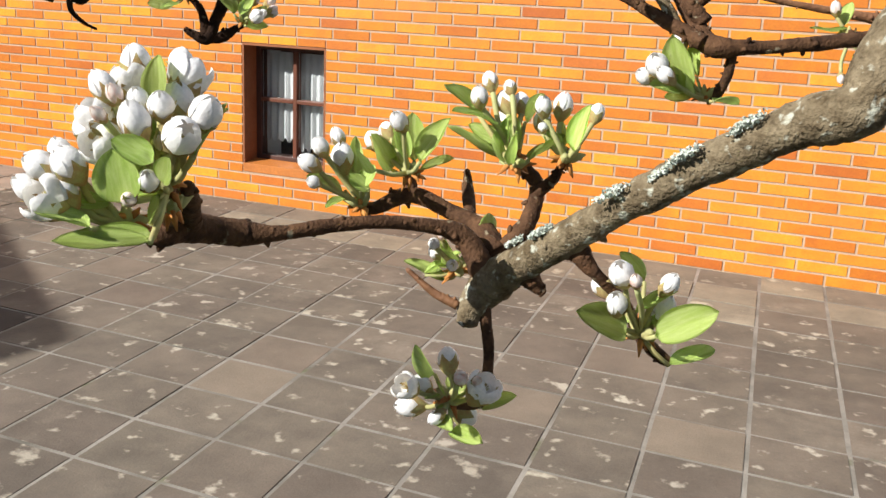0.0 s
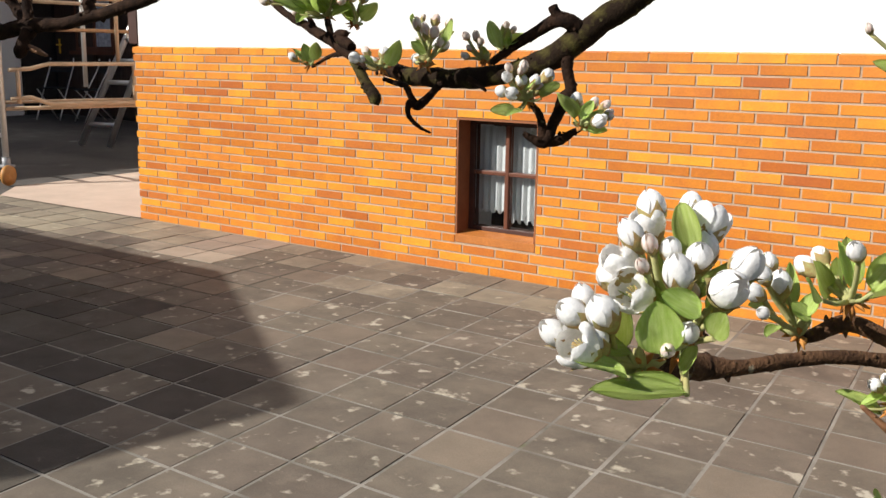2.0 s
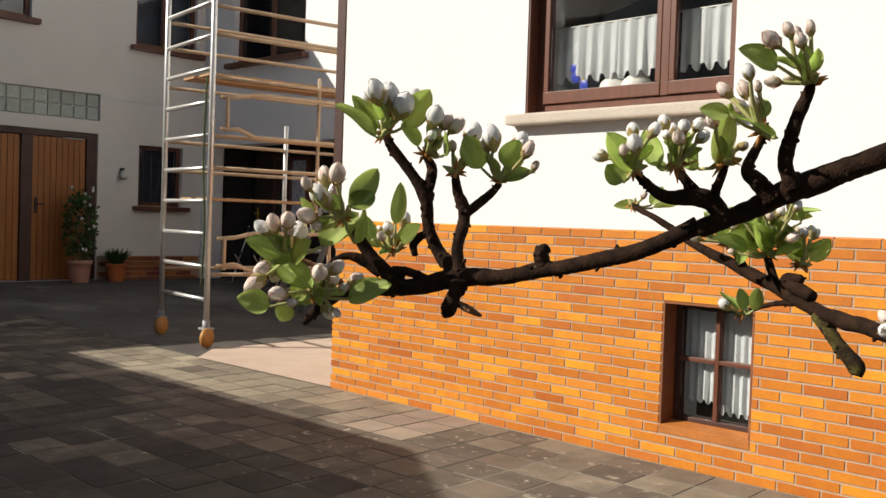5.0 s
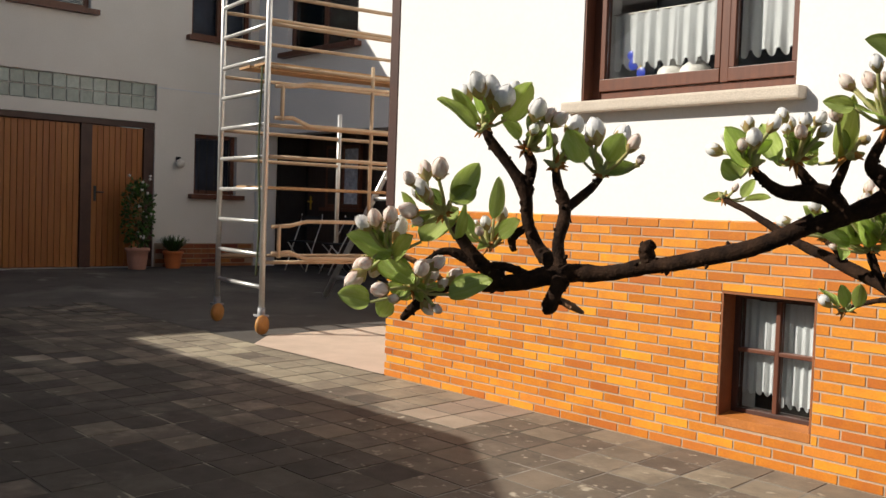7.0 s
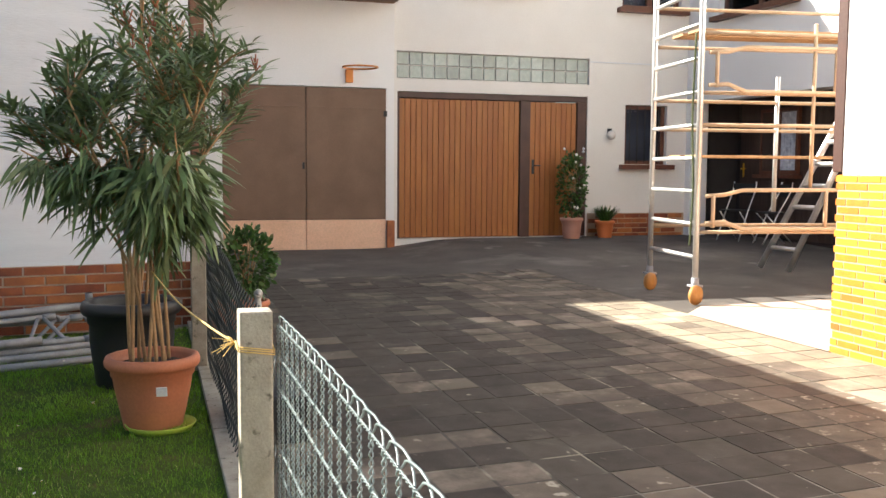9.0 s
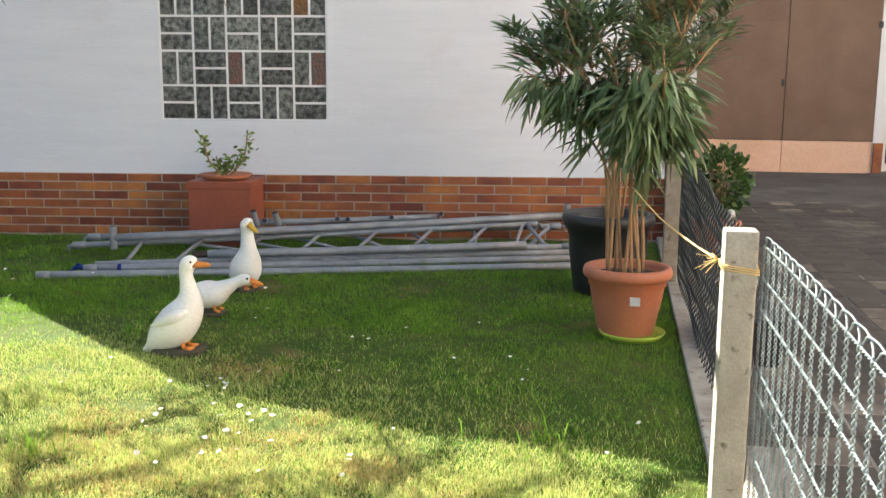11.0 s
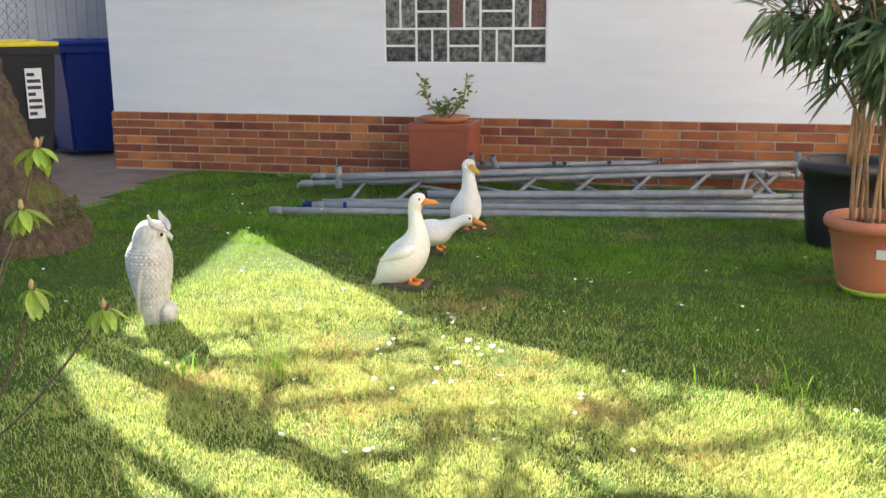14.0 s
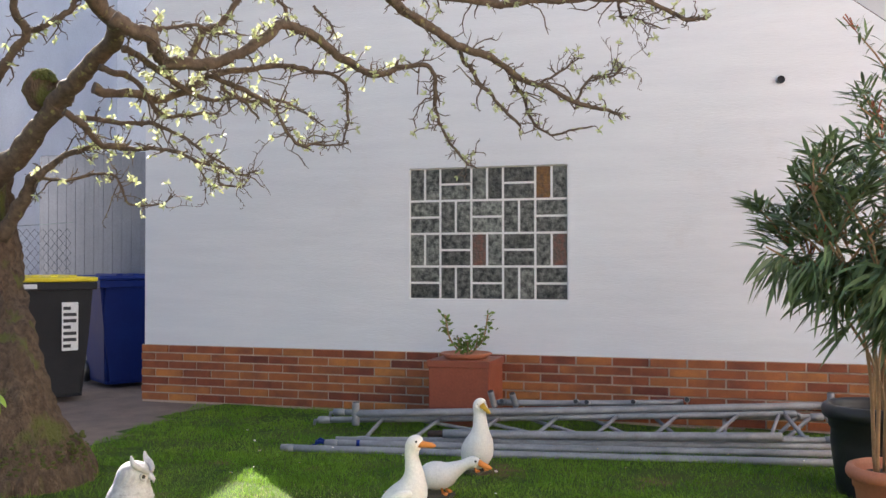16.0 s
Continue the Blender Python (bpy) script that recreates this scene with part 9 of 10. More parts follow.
old_limb([(-3.64, -2.47, 2.29, 0.0183), (-3.71, -2.45, 2.33, 0.0157), (-3.84, -2.36, 2.35, 0.0130), (-3.95, -2.30, 2.34, 0.0104), (-4.08, -2.21, 2.35, 0.0076)])
old_limb([(-3.71, -3.71, 2.08, 0.0431), (-3.72, -3.61, 2.21, 0.0402), (-3.72, -3.51, 2.33, 0.0372), (-3.72, -3.43, 2.40, 0.0345), (-3.63, -3.42, 2.51, 0.0317), (-3.58, -3.36, 2.60, 0.0289)])
old_limb([(-3.74, -3.45, 2.41, 0.0253), (-3.78, -3.33, 2.45, 0.0237), (-3.83, -3.21, 2.54, 0.0222), (-3.80, -3.15, 2.64, 0.0206)])
old_limb([(-3.69, -2.70, 2.25, 0.0303), (-3.83, -2.60, 2.16, 0.0258), (-3.94, -2.54, 2.08, 0.0214), (-4.07, -2.45, 2.03, 0.0169), (-4.18, -2.34, 2.03, 0.0123), (-4.28, -2.28, 1.93, 0.0078)])
old_limb([(-3.70, -2.88, 2.16, 0.0271), (-3.82, -2.77, 2.12, 0.0233), (-3.94, -2.69, 1.96, 0.0193), (-4.01, -2.60, 1.93, 0.0155), (-4.12, -2.48, 1.95, 0.0116), (-4.14, -2.43, 2.00, 0.0078)])
old_limb([(-4.20, -2.11, 2.41, 0.0154), (-4.22, -2.06, 2.48, 0.0134), (-4.16, -2.10, 2.58, 0.0115)])
old_limb([(-4.30, -1.93, 2.53, 0.0115), (-4.37, -1.86, 2.40, 0.0086), (-4.37, -1.91, 2.34, 0.0057)])
# broken stub with a moss cap
STUB = Vector((-3.897, -3.514, 2.131)) - OLD_AT
bm = bmesh.new()
stub = [STUB + Vector(p) for p in ((-0.10, 0.04, 0.0), (-0.03, 0.01, -0.05), (0.03, 0.0, -0.01), (0.01, 0.03, 0.07))]
tube(bm, [p[:3] for p in spline(stub, 5)], [0.100 - 0.0024 * i for i in range(16)], 16, rough=0.2)
part("broken_stub", bm, OLD_BARK, old, "broken limb stub")
bm = bmesh.new()
for _ in range(260):
    d = Vector((rnd_old.gauss(0, 1), rnd_old.gauss(0, 1), abs(rnd_old.gauss(0.4, 0.7)))).normalized()
    vs = bmesh.ops.create_icosphere(bm, subdivisions=1, radius=rnd_old.uniform(0.006, 0.014))["verts"]
    bmesh.ops.translate(bm, verts=vs, vec=stub[3] - Vector((0, 0, 0.03)) + d * 0.068)
part("moss_cap", bm, MOSS, old, "yellow-green moss on the broken stub", soft=True, kind="stuff")

# ---- rhododendron at the lawn's edge ----
RHODO = shade("rhododendron_leaf", (0.24, 0.34, 0.04), (0.34, 0.44, 0.07), 0.35, 6, 40, 0.15, sheer=0.32, vary=0.3)
rh = thing("rhododendron", (-1.28, -1.42, 0.0), "low rhododendron with drooping glossy leaves", "shrub")
bm = bmesh.new()
n, g = 10, {}
for i in range(n + 1):
    u = i / n
    w = 0.5 * math.sin(math.pi * u ** 0.9) ** 0.8 + 0.01
    for j in range(-3, 4):
        g[i, j] = bm.verts.new((w * j / 3, u, abs(j / 3) * w * 0.3 - 0.35 * u * u))
for i in range(n):
    for j in range(-3, 3):
        bm.faces.new((g[i, j], g[i, j + 1], g[i + 1, j + 1], g[i + 1, j])).smooth = True
RH_LEAF = mesh_of(bm, "leaf", RHODO)
rnd = random.Random(31)
for x, y, z in ((-1.522, -1.004, 0.84), (-1.481, -1.03, 0.70), (-1.449, -0.989, 0.52), (-1.504, -0.832, 0.475), (-1.40, -1.15, 0.80), (-1.36, -1.12, 0.60), (-1.25, -1.3, 0.9), (-1.15, -1.2, 0.7), (-1.2, -1.5, 0.75), (-1.35, -1.35, 1.0), (-1.05, -1.4, 0.95), (-1.45, -1.25, 0.35)):
    p = Vector((x, y, z)) - Vector((-1.28, -1.42, 0))
    base = Vector((rnd.uniform(-0.05, 0.05), rnd.uniform(-0.05, 0.05), 0.02))
    bm = bmesh.new()
    tube(bm, [v[:3] for v in spline([base, base.lerp(p, 0.55) + Vector((rnd.uniform(-0.05, 0.05), rnd.uniform(-0.05, 0.05), -0.12)), p + Vector((0, 0, -0.01)), p], 6)], 0.0032, 7)
    sp = part("twig", bm, OLD_TWIG, rh, "thin brown twig with a leaf whorl")
    for k in range(11):
        a = 2 * math.pi * k / 11 + rnd.uniform(-0.35, 0.35)
        ob = new("leaf", RH_LEAF)
        ob.parent = sp
        L = rnd.uniform(0.050, 0.080)
        d = Vector((math.cos(a), math.sin(a), rnd.uniform(-1.9, -0.35)))
        ob.matrix_local = frame_of(p, d, Vector((0, 0, 1)) + d * 0.3) @ Matrix.Diagonal((L * 0.40, L, L * 0.55, 1))
    bm = bmesh.new()
    lathe(bm, [(0.004, 0.0), (0.008, 0.008), (0.006, 0.018), (0.001, 0.026)], 10)
    bmesh.ops.translate(bm, verts=bm.verts, vec=p)
    part("bud", bm, CALYX, sp, "pointed yellowish flower bud")

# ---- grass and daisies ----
# pale blade colour carries the sun's brightness on the lit lawn
SUNLIT_GRASS = shade("sunlit_moss_blade", (0.56, 0.60, 0.20), (0.50, 0.49, 0.17), 0.8, 2.6, 30, 0.0, sheer=0.3, island=0.24, spec=0.1)
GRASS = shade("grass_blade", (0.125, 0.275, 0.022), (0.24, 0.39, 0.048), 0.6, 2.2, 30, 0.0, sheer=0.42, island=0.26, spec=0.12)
rng = np.random.default_rng(4)


def grass(count, x0, x1, y0, y1, tall, wide, tuft=None):
    if tuft is None:
        x, y = rng.uniform(x0, x1, count), rng.uniform(y0, y1, count)
    else:
        x, y = rng.normal(tuft[0], tuft[2], count), rng.normal(tuft[1], tuft[2], count)
    keep = np.array([lawn_inside(a, b) for a, b in zip(x, y)])
    clump = np.array([noise.noise(Vector((a * 2.3, b * 2.3, 3))) + 0.6 * noise.noise(Vector((a * 9, b * 9, 7))) for a, b in zip(x, y)])
    keep &= rng.uniform(-0.75, 0.5, count) < clump + 0.25
    keep &= np.hypot(x + 3.535, y + 0.975) > 0.135
    x, y, clump = x[keep], y[keep], clump[keep]
    n = len(x)
    z = np.array([lawn_z(a, b) for a, b in zip(x, y)]) - 0.004
    a = rng.uniform(0, 2 * np.pi, n)
    h = tall * rng.uniform(0.45, 1.15, n) * (1 + 0.55 * clump)
    lean = rng.uniform(0.15, 1.25, n) * h
    w = wide * rng.uniform(0.7, 1.3, n)
    dx, dy = np.cos(a), np.sin(a)
    V = np.zeros((n, 5, 3))
    for k, (t, ww) in enumerate(((0.0, 1.0), (0.55, 0.8))):
        cx, cy, cz = x + dx * lean * t * t, y + dy * lean * t * t, z + h * t
        V[:, 2 * k] = np.stack([cx - dy * w * ww, cy + dx * w * ww, cz], 1)
        V[:, 2 * k + 1] = np.stack([cx + dy * w * ww, cy - dx * w * ww, cz], 1)
    V[:, 4] = np.stack([x + dx * lean, y + dy * lean, z + h * 0.93], 1)
    i = np.arange(n)[:, None] * 5
    me = bpy.data.meshes.new("grass")
    me.from_pydata(V.reshape(-1, 3).tolist(), [], (i + np.array([[0, 1, 3, 2]])).tolist() + (i + np.array([[2, 3, 4]])).tolist())
    me.materials.append(GRASS)
    return me


# pale patches are laid where the sun falls on the lawn
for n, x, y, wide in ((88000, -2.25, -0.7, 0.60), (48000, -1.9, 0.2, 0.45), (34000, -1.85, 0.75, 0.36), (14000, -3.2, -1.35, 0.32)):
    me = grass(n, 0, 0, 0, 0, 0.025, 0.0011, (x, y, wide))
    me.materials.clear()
    me.materials.append(SUNLIT_GRASS)
    tagged(new("dry_moss", me), "dry moss and pale blades that brighten the sunlit lawn", "moss", "", "stuff")

BROWN_MOSS = shade("dead_brown_moss", (0.40, 0.23, 0.08), (0.52, 0.36, 0.14), 0.9, 2.6, 30, 0.0, sheer=0.15, island=0.35)
for x, y, s in ((-2.19, -0.81, 0.10), (-2.69, -0.87, 0.10), (-2.50, -0.29, 0.13), (-2.71, -0.19, 0.10), (-2.18, -0.53, 0.09), (-3.32, -0.62, 0.10), (-2.18, -1.14, 0.07), (-2.40, 0.14, 0.07), (-2.20, 0.43, 0.08), (-2.50, -0.78, 0.12), (-2.13, -0.21, 0.09)):
    me = grass(1000, 0, 0, 0, 0, 0.026, 0.0014, (x, y, s))
    me.materials.clear()
    me.materials.append(BROWN_MOSS)
    tagged(new("dead_moss", me), "rust-brown dead moss patch in the lawn", "moss", "", "stuff")

for args in ((210000, -4.6, 0.4, -3.6, 1.12, 0.022, 0.0009), (12000, -4.6, 0.4, -3.6, 1.12, 0.050, 0.0011), (100000, -6.9, -4.0, -4.2, 1.12, 0.030, 0.0015)):
    tagged(new("grass", grass(*args)), "short uneven lawn grass", "grass", "", "stuff")
for tx, ty, n in ((-2.77, 0.42, 16), (-2.75, 0.63, 18), (-2.2, -1.2, 26), (-3.7, -1.3, 30), (-2.35, -0.9, 30)):
    tagged(new("grass_tuft", grass(n, 0, 0, 0, 0, 0.12, 0.0022, (tx, ty, 0.035))), "taller grass tuft in the lawn", "grass", "", "stuff")
bm = bmesh.new()
rnd = random.Random(15)
for k in range(110):
    x, y = (rnd.uniform(-5.6, -1.8), rnd.uniform(-3.0, 1.0)) if k > 22 else (rnd.gauss(-2.6, 0.35), rnd.gauss(-0.35, 0.4))
    if not lawn_inside(x, y):
        continue
    z = lawn_z(x, y) + rnd.uniform(0.03, 0.05)
    t = Matrix.Translation((x, y, z)) @ Matrix.Rotation(rnd.uniform(-0.5, 0.5), 4, "X") @ Matrix.Rotation(rnd.uniform(-0.5, 0.5), 4, "Y")
    r = rnd.uniform(0.006, 0.011)
    c0 = bm.verts.new(t @ Vector((0, 0, 0.001)))
    ring = [bm.verts.new(t @ Vector((r * (1 if i % 2 else 0.72) * math.cos(math.pi * i / 8), r * (1 if i % 2 else 0.72) * math.sin(math.pi * i / 8), 0.002))) for i in range(16)]
    for i in range(16):
        bm.faces.new((c0, ring[i], ring[(i + 1) % 16]))
    vs = bmesh.ops.create_icosphere(bm, subdivisions=1, radius=r * 0.3)["verts"]
    bmesh.ops.transform(bm, matrix=t, verts=vs)
    for v in vs:
        for f in v.link_faces:
            f.material_index = 1
    tube(bm, [(x, y, z - 0.05), (x, y, z)], 0.0008, 4, mat=2)
tagged(new("daisies", mesh_of(bm, "daisies", [PETAL, YELLOW_PAINT, GRASS])), "small white daisies and fallen petals in the lawn", "flowers", "", "stuff")

bm = bmesh.new()
rnd = random.Random(3)
for x, y in ((-3.04, -0.62), (-3.03, -0.58), (-2.87, -0.44), (-2.55, -0.40), (-2.40, -0.41), (-2.44, 0.08), (-2.77, -0.41), (-2.63, 0.79), (-3.54, 0.18), (-1.88, -0.36)):
    for _ in range(rnd.randrange(1, 4)):
        a, r = rnd.uniform(0, 6.3), rnd.uniform(0.007, 0.013)
        t = Matrix.Translation((x + rnd.gauss(0, 0.022), y + rnd.gauss(0, 0.022), lawn_z(x, y) + 0.026)) @ Matrix.Rotation(a, 4, "Z") @ Matrix.Rotation(rnd.uniform(-0.5, 0.5), 4, "X")
        g = [bm.verts.new(t @ Vector((r * px, r * py, r * (0.35 * px * px + 0.25 * py * py)))) for px, py in ((-1.2, 0), (-0.6, -0.6), (0.5, -0.75), (1.1, -0.1), (0.6, 0.7), (-0.5, 0.65))]
        mid = bm.verts.new(t @ Vector((0, 0, 0)))
        for k in range(6):
            bm.faces.new((mid, g[k], g[(k + 1) % 6])).smooth = True
tagged(new("fallen_petals", mesh_of(bm, "fallen_petals", PETAL)), "white fallen blossom petals on the lawn", "petals", "", "stuff")

# ---- clinker facing of the dwelling ----
BL, BHT, COURSE = 0.188, 0.0405, BRICK_H / 23
bm = bmesh.new()
wall_with_holes(bm, HX0 + 0.012, HX1, -0.2, BRICK_H - 0.012, [CEL], lambda u, d, v: (u, HY - 0.0025 + d, v), 0.025)
facing = setting("clinker_base", bm, MORTAR, "orange clinker base of the house with pale joints", "brick facing")
bm = bmesh.new()
box(bm, HX0 + 0.012, HX0 + 0.0195, HY + 0.024, 13.9, -0.2, BRICK_H - 0.03)
setting("clinker_base_side", bm, MORTAR, "mortar of the clinker base round the corner", "brick facing")


def brick_mesh(L, H, D, mat):
    bm = bmesh.new()
    box(bm, 0, L, 0, D, 0, H)
    for v in bm.verts:
        if v.co.y < D / 2:
            v.co.x += 0.0012 if v.co.x < L / 2 else -0.0012
            v.co.z += 0.0012 if v.co.z < H / 2 else -0.0012
    return mesh_of(bm, "brick", mat)


FULL = {}


def brick_at(x0, x1, z, near, rest):
    if x1 - x0 < 0.02:
        return
    key = round(x1 - x0, 3)
    near.append((x0, z, key)) if -3.05 < x0 < -0.02 and z > 0.2 else rest.append((x0, x1, z))


near, rest = [], []
rb = random.Random(8)
courses = int(round(BRICK_H / COURSE)) - 1
for j in range(courses):
    z = j * COURSE + 0.004
    x = HX0 + 0.0005 - ((j % 2) * 0.5 + rb.choice((0.0, 0.06, 0.14, -0.1))) * (BL + 0.0085)
    while x < 1.6:
        x0, x1 = max(x, HX0), x + BL
        if z + BHT > CEL[2] - 0.03 and z < CEL[3]:
            for a, b in ((x0, min(x1, CEL[0] - 0.002)), (max(x0, CEL[1] + 0.002), x1)):
                brick_at(a, b, z, near, rest)
        else:
            brick_at(x0, x1, z, near, rest)
        x += BL + 0.0085
# thin cut bricks over the cellar window
zt = int((CEL[3] - 0.004) / COURSE) * COURSE + 0.004 + BHT
if zt - CEL[3] > 0.006:
    for k in range(3):
        L = (CEL[1] - CEL[0]) / 3
        o = new("brick", brick_mesh(L - 0.006, zt - CEL[3] - 0.001, 0.012, BRICK))
        o.parent = facing
        o.location = (CEL[0] + k * L + 0.003, HY - 0.006, CEL[3] + 0.001)
near.sort(key=lambda q: abs(q[0] + 1.6))
rest += [(x, x + k, z) for x, z, k in near[300:]]
for x, z, k in near[:300]:
    dark = rb.random() < 0.25
    if (k, dark) not in FULL:
        FULL[k, dark] = brick_mesh(k, BHT, 0.012, BRICK_DARK if dark else BRICK)
    o = new("brick", FULL[k, dark])
    o.parent = facing
    o.location = (x, HY - 0.006, z)
v, f = [], []
for x0, x1, z in rest:
    n = len(v)
    e = 0.0012
    v += [(x0 + e, HY - 0.006, z + e), (x1 - e, HY - 0.006, z + e), (x1 - e, HY - 0.006, z + BHT - e), (x0 + e, HY - 0.006, z + BHT - e), (x0, HY + 0.006, z), (x1, HY + 0.006, z), (x1, HY + 0.006, z + BHT), (x0, HY + 0.006, z + BHT)]
    f += [(n, n + 1, n + 2, n + 3), (n, n + 4, n + 5, n + 1), (n + 1, n + 5, n + 6, n + 2), (n + 2, n + 6, n + 7, n + 3), (n + 3, n + 7, n + 4, n)]
# courses on the side wall and the sloping cap course
for j in range(courses):
    y = HY + 0.01 + (j % 2) * 0.1
    while y < 9.0:
        n, z, e = len(v), j * COURSE + 0.003, 0.0025
        X = HX0
        v += [(X, y + e, z + e), (X, y + BL - e, z + e), (X, y + BL - e, z + BHT - e), (X, y + e, z + BHT - e), (X + 0.013, y, z), (X + 0.013, y + BL, z), (X + 0.013, y + BL, z + BHT), (X + 0.013, y, z + BHT)]
        f += [(n + 3, n + 2, n + 1, n), (n, n + 1, n + 5, n + 4), (n + 1, n + 2, n + 6, n + 5), (n + 2, n + 3, n + 7, n + 6), (n + 3, n, n + 4, n + 7)]
        y += BL + 0.0085
me = bpy.data.meshes.new("clinker_rest")
me.from_pydata(v, [], f)
me.materials.append(BRICK_JOINED)
me.materials.append(BRICK_DARK_JOINED)
for k in range(0, len(me.polygons), 5):
    if rb.random() < 0.22:
        for i in range(k, k + 5):
            me.polygons[i].material_index = 1
o = new("clinker_rest", me)
o.parent = facing
tagged(o, "orange clinker bricks", kind="stuff")
v, f = [], []
x = HX0 - 0.004
zc = courses * COURSE
while x < 1.6:
    n = len(v)
    x1 = x + BL
    v += [(x, HY - 0.0062, zc + 0.004), (x1, HY - 0.0062, zc + 0.004), (x1, HY - 0.0062, zc + 0.040), (x, HY - 0.0062, zc + 0.040), (x, HY + 0.0245, zc + 0.004), (x1, HY + 0.0245, zc + 0.004), (x1, HY + 0.0245, zc + 0.047), (x, HY + 0.0245, zc + 0.047)]
    f += [(n, n + 1, n + 2, n + 3), (n + 3, n + 2, n + 6, n + 7), (n, n + 3, n + 7, n + 4), (n + 1, n + 5, n + 6, n + 2), (n, n + 4, n + 5, n + 1)]
    x += BL + 0.0085
me = bpy.data.meshes.new("clinker_cap")
me.from_pydata(v, [], f)
me.materials.append(BRICK_JOINED)
o = new("clinker_cap", me)
o.parent = facing
tagged(o, "sloping clinker cap course", kind="stuff")

# ---- red-brown clinker plinth of the shed ----
PH, NCOURSE = 0.465, 7
PC = PH / NCOURSE
bm = bmesh.new()
q = [bm.verts.new(on_shed(u, o2, z)) for z in (-0.1, PH) for u, o2 in ((U0 - 0.012, 0.001), (U1, 0.001), (U1, 0.014), (U0 - 0.012, 0.014))]
for s in ((3, 2, 1, 0), (4, 5, 6, 7), (0, 1, 5, 4), (1, 2, 6, 5), (2, 3, 7, 6), (3, 0, 4, 7)):
    bm.faces.new([q[i] for i in s])
bmesh.ops.recalc_face_normals(bm, faces=bm.faces)
plinth = setting("shed_plinth", bm, PLINTH_MORTAR, "red-brown clinker plinth along the shed foot", "brick plinth")
LB = 0.25
PB = {}
for j in range(NCOURSE):
    u = U0 - 0.012 - (j % 2) * 0.5 * LB
    while u < U1:
        a, b = max(u, U0 - 0.016), min(u + LB, U1)
        k = round(b - a, 3)
        if k > 0.03:
            if k not in PB:
                bm = bmesh.new()
                box(bm, 0, 0.012, 0, k, 0, PC - 0.010)
                for w in bm.verts:
                    if w.co.x > 0.006:
                        w.co.y += 0.0025 if w.co.y < k / 2 else -0.0025
                        w.co.z += 0.0025 if w.co.z < PC / 2 else -0.0025
                PB[k] = mesh_of(bm, "brick", BRICK_RED)
            o = new("brick", PB[k])
            o.parent = plinth
            o.matrix_local = Matrix.Translation(on_shed(a, 0.0135, j * PC + 0.006)) @ Matrix.Rotation(SA, 4, "Z")
        u += LB + 0.011
# plinth of the garage building
bm = bmesh.new()
box(bm, GX + 0.001, GX + 0.012, 7.31, 8.99, 0.0, 0.48)
gp = setting("garage_plinth", bm, MORTAR, "red-brown clinker plinth of the garage building", "brick plinth")
bm = bmesh.new()
box(bm, 0, 0.012, 0, 0.24, 0, 0.062, 0)
GPB = mesh_of(bm, "brick", BRICK_RED)
for j in range(6):
    for i in range(6):
        o = new("brick", GPB)
        o.parent = gp
        o.location = (GX + 0.0125, 7.33 + i * 0.252 + (0.12 if j % 2 else 0.0), 0.03 + j * 0.075)

# ---- paving slabs ----
slabs = new("slab_paving")
tagged(slabs, "grey weathered concrete paving slabs with mossy joints", "paving", "", "structure")


SLAB_D, SKEW = 0.2245, -0.08


def slab_mesh(L, W):
    bm = bmesh.new()
    box(bm, 0, L, 0, W, -0.03, 0.0)
    for w in bm.verts:
        if w.co.z > -0.01:
            w.co.x += 0.0025 if w.co.x < L / 2 else -0.0025
            w.co.y += 0.0025 if w.co.y < W / 2 else -0.0025
        w.co.x += SKEW * w.co.y
    return bm


# mossy slabs also hold the yard's shade in their colour, light ones its sun
PIECES = [mesh_of(slab_mesh(SLAB_W - 0.008, SLAB_D - 0.008), "slab", m) for m in (SLAB,
          shade("dark_slab", (0.158, 0.128, 0.096), (0.101, 0.082, 0.062), 0.85, 6, 180, 0.45, vary=0.12, spots=(0.399, 0.355, 0.275), spot_scale=16, spot_cut=0.615, depth=0.003, stain=(0.221, 0.182, 0.138), stain_scale=1.6, stain_cut=0.56),
          shade("reddish_slab", (0.194, 0.152, 0.112), (0.147, 0.115, 0.085), 0.85, 6, 180, 0.45, vary=0.2, spots=(0.473, 0.414, 0.327), spot_scale=15, spot_cut=0.74, depth=0.003),
          shade("mossy_shaded_slab", (0.071, 0.057, 0.045), (0.046, 0.038, 0.029), 0.85, 6, 180, 0.45, vary=0.35, spots=(0.347, 0.305, 0.241), spot_scale=16, spot_cut=0.68, depth=0.003, stain=(0.131, 0.110, 0.086), stain_scale=1.7, stain_cut=0.58),
          shade("sunlit_slab", (0.268, 0.225, 0.163), (0.173, 0.145, 0.107), 0.85, 6, 180, 0.45, vary=0.2, spots=(0.420, 0.369, 0.275), spot_scale=12, spot_cut=0.63, depth=0.003, stain=(0.357, 0.305, 0.224), stain_scale=1.8, stain_cut=0.55),
          shade("pale_slab", (0.36, 0.29, 0.225), (0.29, 0.235, 0.18), 0.85, 6, 180, 0.45, vary=0.15, depth=0.003))]
rs = random.Random(5)
cells = []
nx, ny = int((2.2 - SLAB_X0) / SLAB_W), 16
for i in range(nx):
    for j in range(ny):
        y = 2.985 + (j - 7) * SLAB_D
        x = SLAB_X0 + i * SLAB_W + SKEW * (y - 3.5)
        if x < -4.95 and y + SLAB_D > 5.05 and x > -6.9:
            continue
        cells.append((x, y))
cells.sort(key=lambda c: (c[0] + 1.3) ** 2 * 0.45 + (c[1] - 3.6) ** 2)
v, f, fm = [], [], []
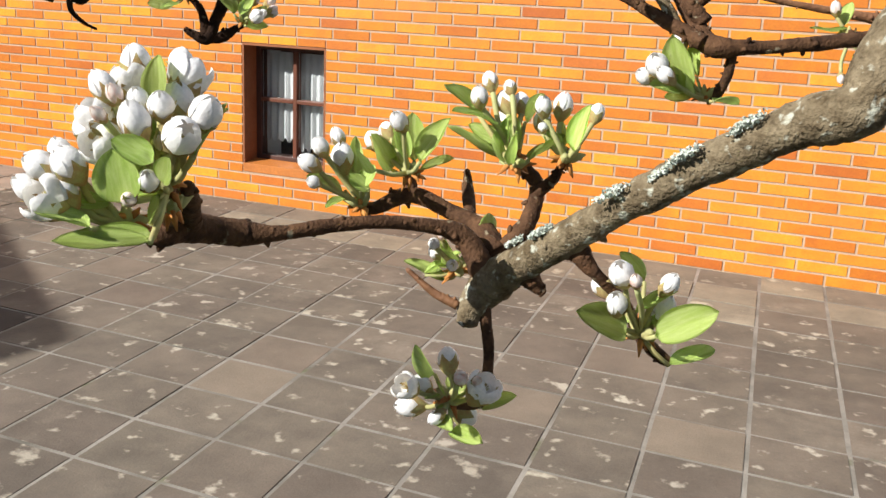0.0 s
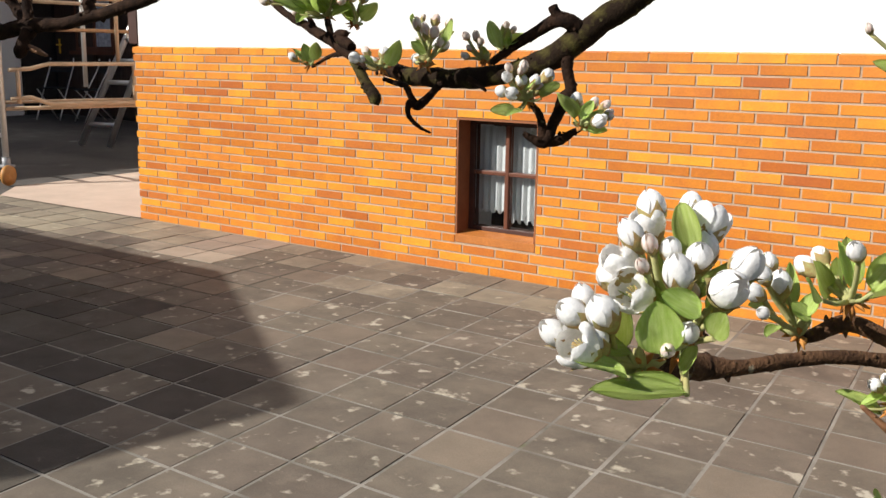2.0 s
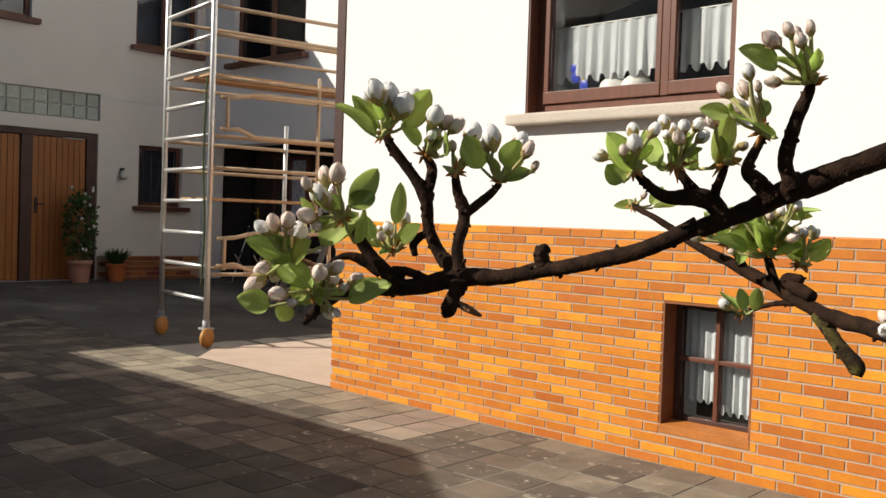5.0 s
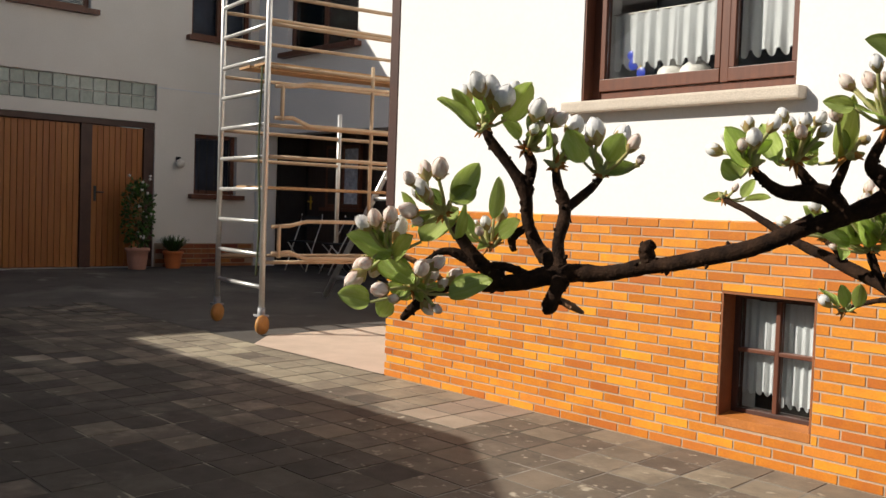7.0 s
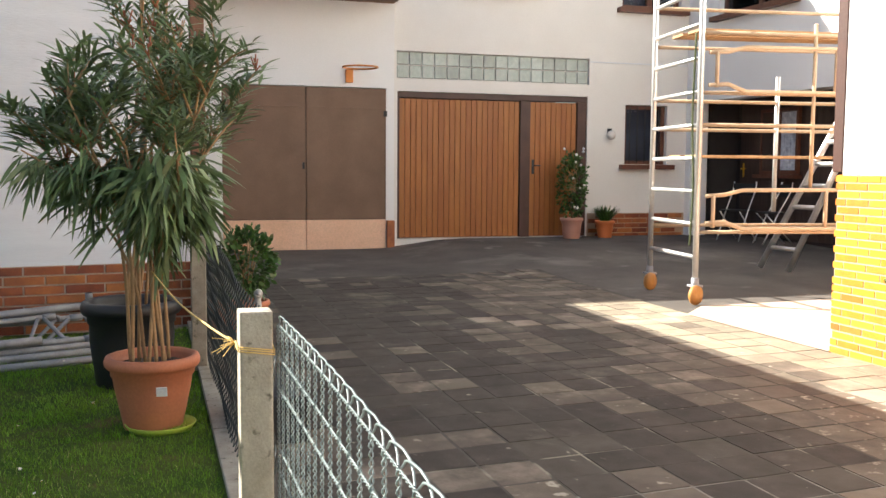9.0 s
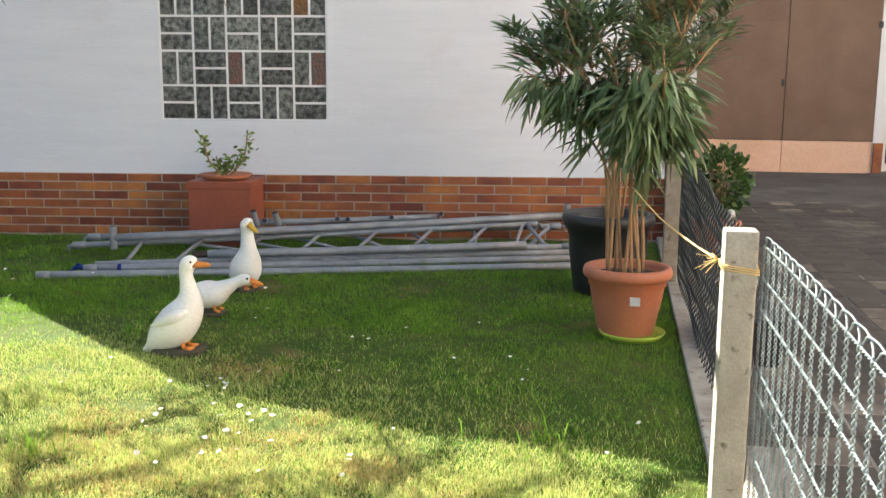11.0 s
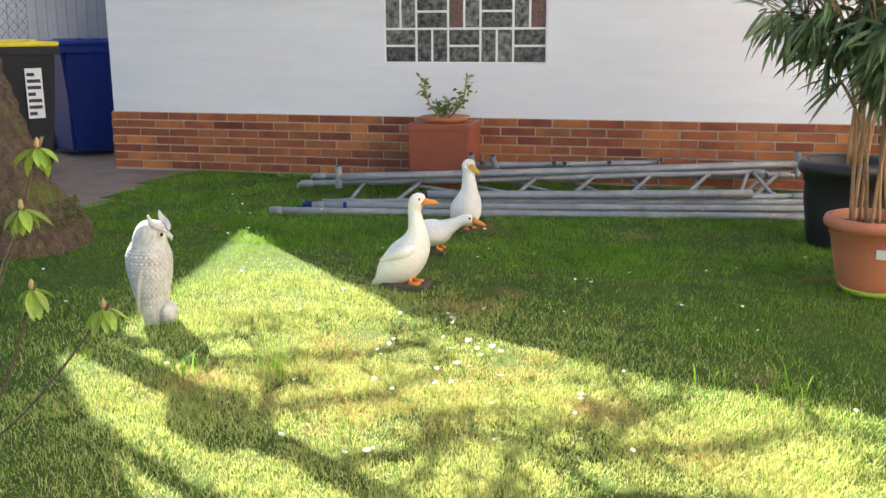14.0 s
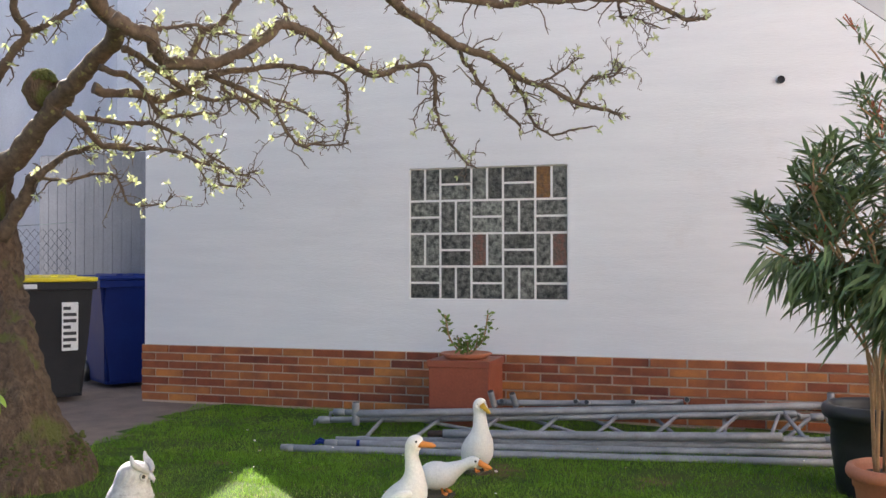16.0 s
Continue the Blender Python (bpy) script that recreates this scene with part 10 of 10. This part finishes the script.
for k, (x, y) in enumerate(cells):
    dz, r = rs.uniform(-0.002, 0.001) + yard_z(x, y), rs.random()
    # mossy picks dark slabs for the fence side and the shaded yard
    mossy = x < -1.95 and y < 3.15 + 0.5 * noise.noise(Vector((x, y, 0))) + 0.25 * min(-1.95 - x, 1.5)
    # worn picks paler slabs to brighten the sunlit strip along the house
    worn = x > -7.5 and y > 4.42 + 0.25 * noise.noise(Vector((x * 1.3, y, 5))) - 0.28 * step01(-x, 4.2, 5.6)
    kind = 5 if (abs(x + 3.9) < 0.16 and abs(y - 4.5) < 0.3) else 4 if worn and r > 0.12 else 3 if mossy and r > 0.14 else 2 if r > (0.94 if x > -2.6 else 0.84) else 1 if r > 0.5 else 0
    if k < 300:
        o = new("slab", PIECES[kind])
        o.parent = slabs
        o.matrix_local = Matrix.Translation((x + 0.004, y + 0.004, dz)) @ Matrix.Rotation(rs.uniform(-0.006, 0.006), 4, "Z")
    else:
        n, L, W, K, e = len(v), SLAB_W - 0.008, SLAB_D - 0.008, SKEW * SLAB_D, 0.003
        x, y = x + 0.004, y + 0.004
        v += [(x, y, dz - 0.03), (x + L, y, dz - 0.03), (x + L + K, y + W, dz - 0.03), (x + K, y + W, dz - 0.03), (x + e, y + e, dz), (x + L - e, y + e, dz), (x + L + K - e, y + W - e, dz), (x + K + e, y + W - e, dz)]
        f += [(n + 4, n + 5, n + 6, n + 7), (n, n + 1, n + 5, n + 4), (n + 1, n + 2, n + 6, n + 5), (n + 2, n + 3, n + 7, n + 6), (n + 3, n, n + 4, n + 7)]
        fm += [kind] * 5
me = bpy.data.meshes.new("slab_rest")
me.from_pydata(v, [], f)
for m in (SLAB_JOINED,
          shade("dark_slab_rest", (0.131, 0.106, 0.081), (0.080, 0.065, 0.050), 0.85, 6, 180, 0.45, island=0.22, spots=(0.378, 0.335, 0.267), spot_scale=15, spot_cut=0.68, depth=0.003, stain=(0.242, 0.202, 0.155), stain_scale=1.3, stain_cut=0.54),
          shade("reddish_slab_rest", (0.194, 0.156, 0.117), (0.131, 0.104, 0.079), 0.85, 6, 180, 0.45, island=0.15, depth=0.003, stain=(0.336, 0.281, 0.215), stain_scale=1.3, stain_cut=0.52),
          shade("mossy_shaded_slab_rest", (0.067, 0.054, 0.042), (0.044, 0.036, 0.028), 0.85, 6, 180, 0.45, island=0.22, spots=(0.347, 0.305, 0.241), spot_scale=15, spot_cut=0.69, depth=0.003, stain=(0.158, 0.133, 0.103), stain_scale=1.3, stain_cut=0.54),
          shade("sunlit_slab_rest", (0.315, 0.266, 0.191), (0.210, 0.175, 0.127), 0.85, 6, 180, 0.45, island=0.2, spots=(0.441, 0.384, 0.284), spot_scale=12, spot_cut=0.64, depth=0.003, stain=(0.399, 0.340, 0.245), stain_scale=1.3, stain_cut=0.55),
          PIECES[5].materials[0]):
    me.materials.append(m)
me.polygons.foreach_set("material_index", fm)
o = new("slab_rest", me)
o.parent = slabs
tagged(o, "more grey paving slabs", kind="stuff")
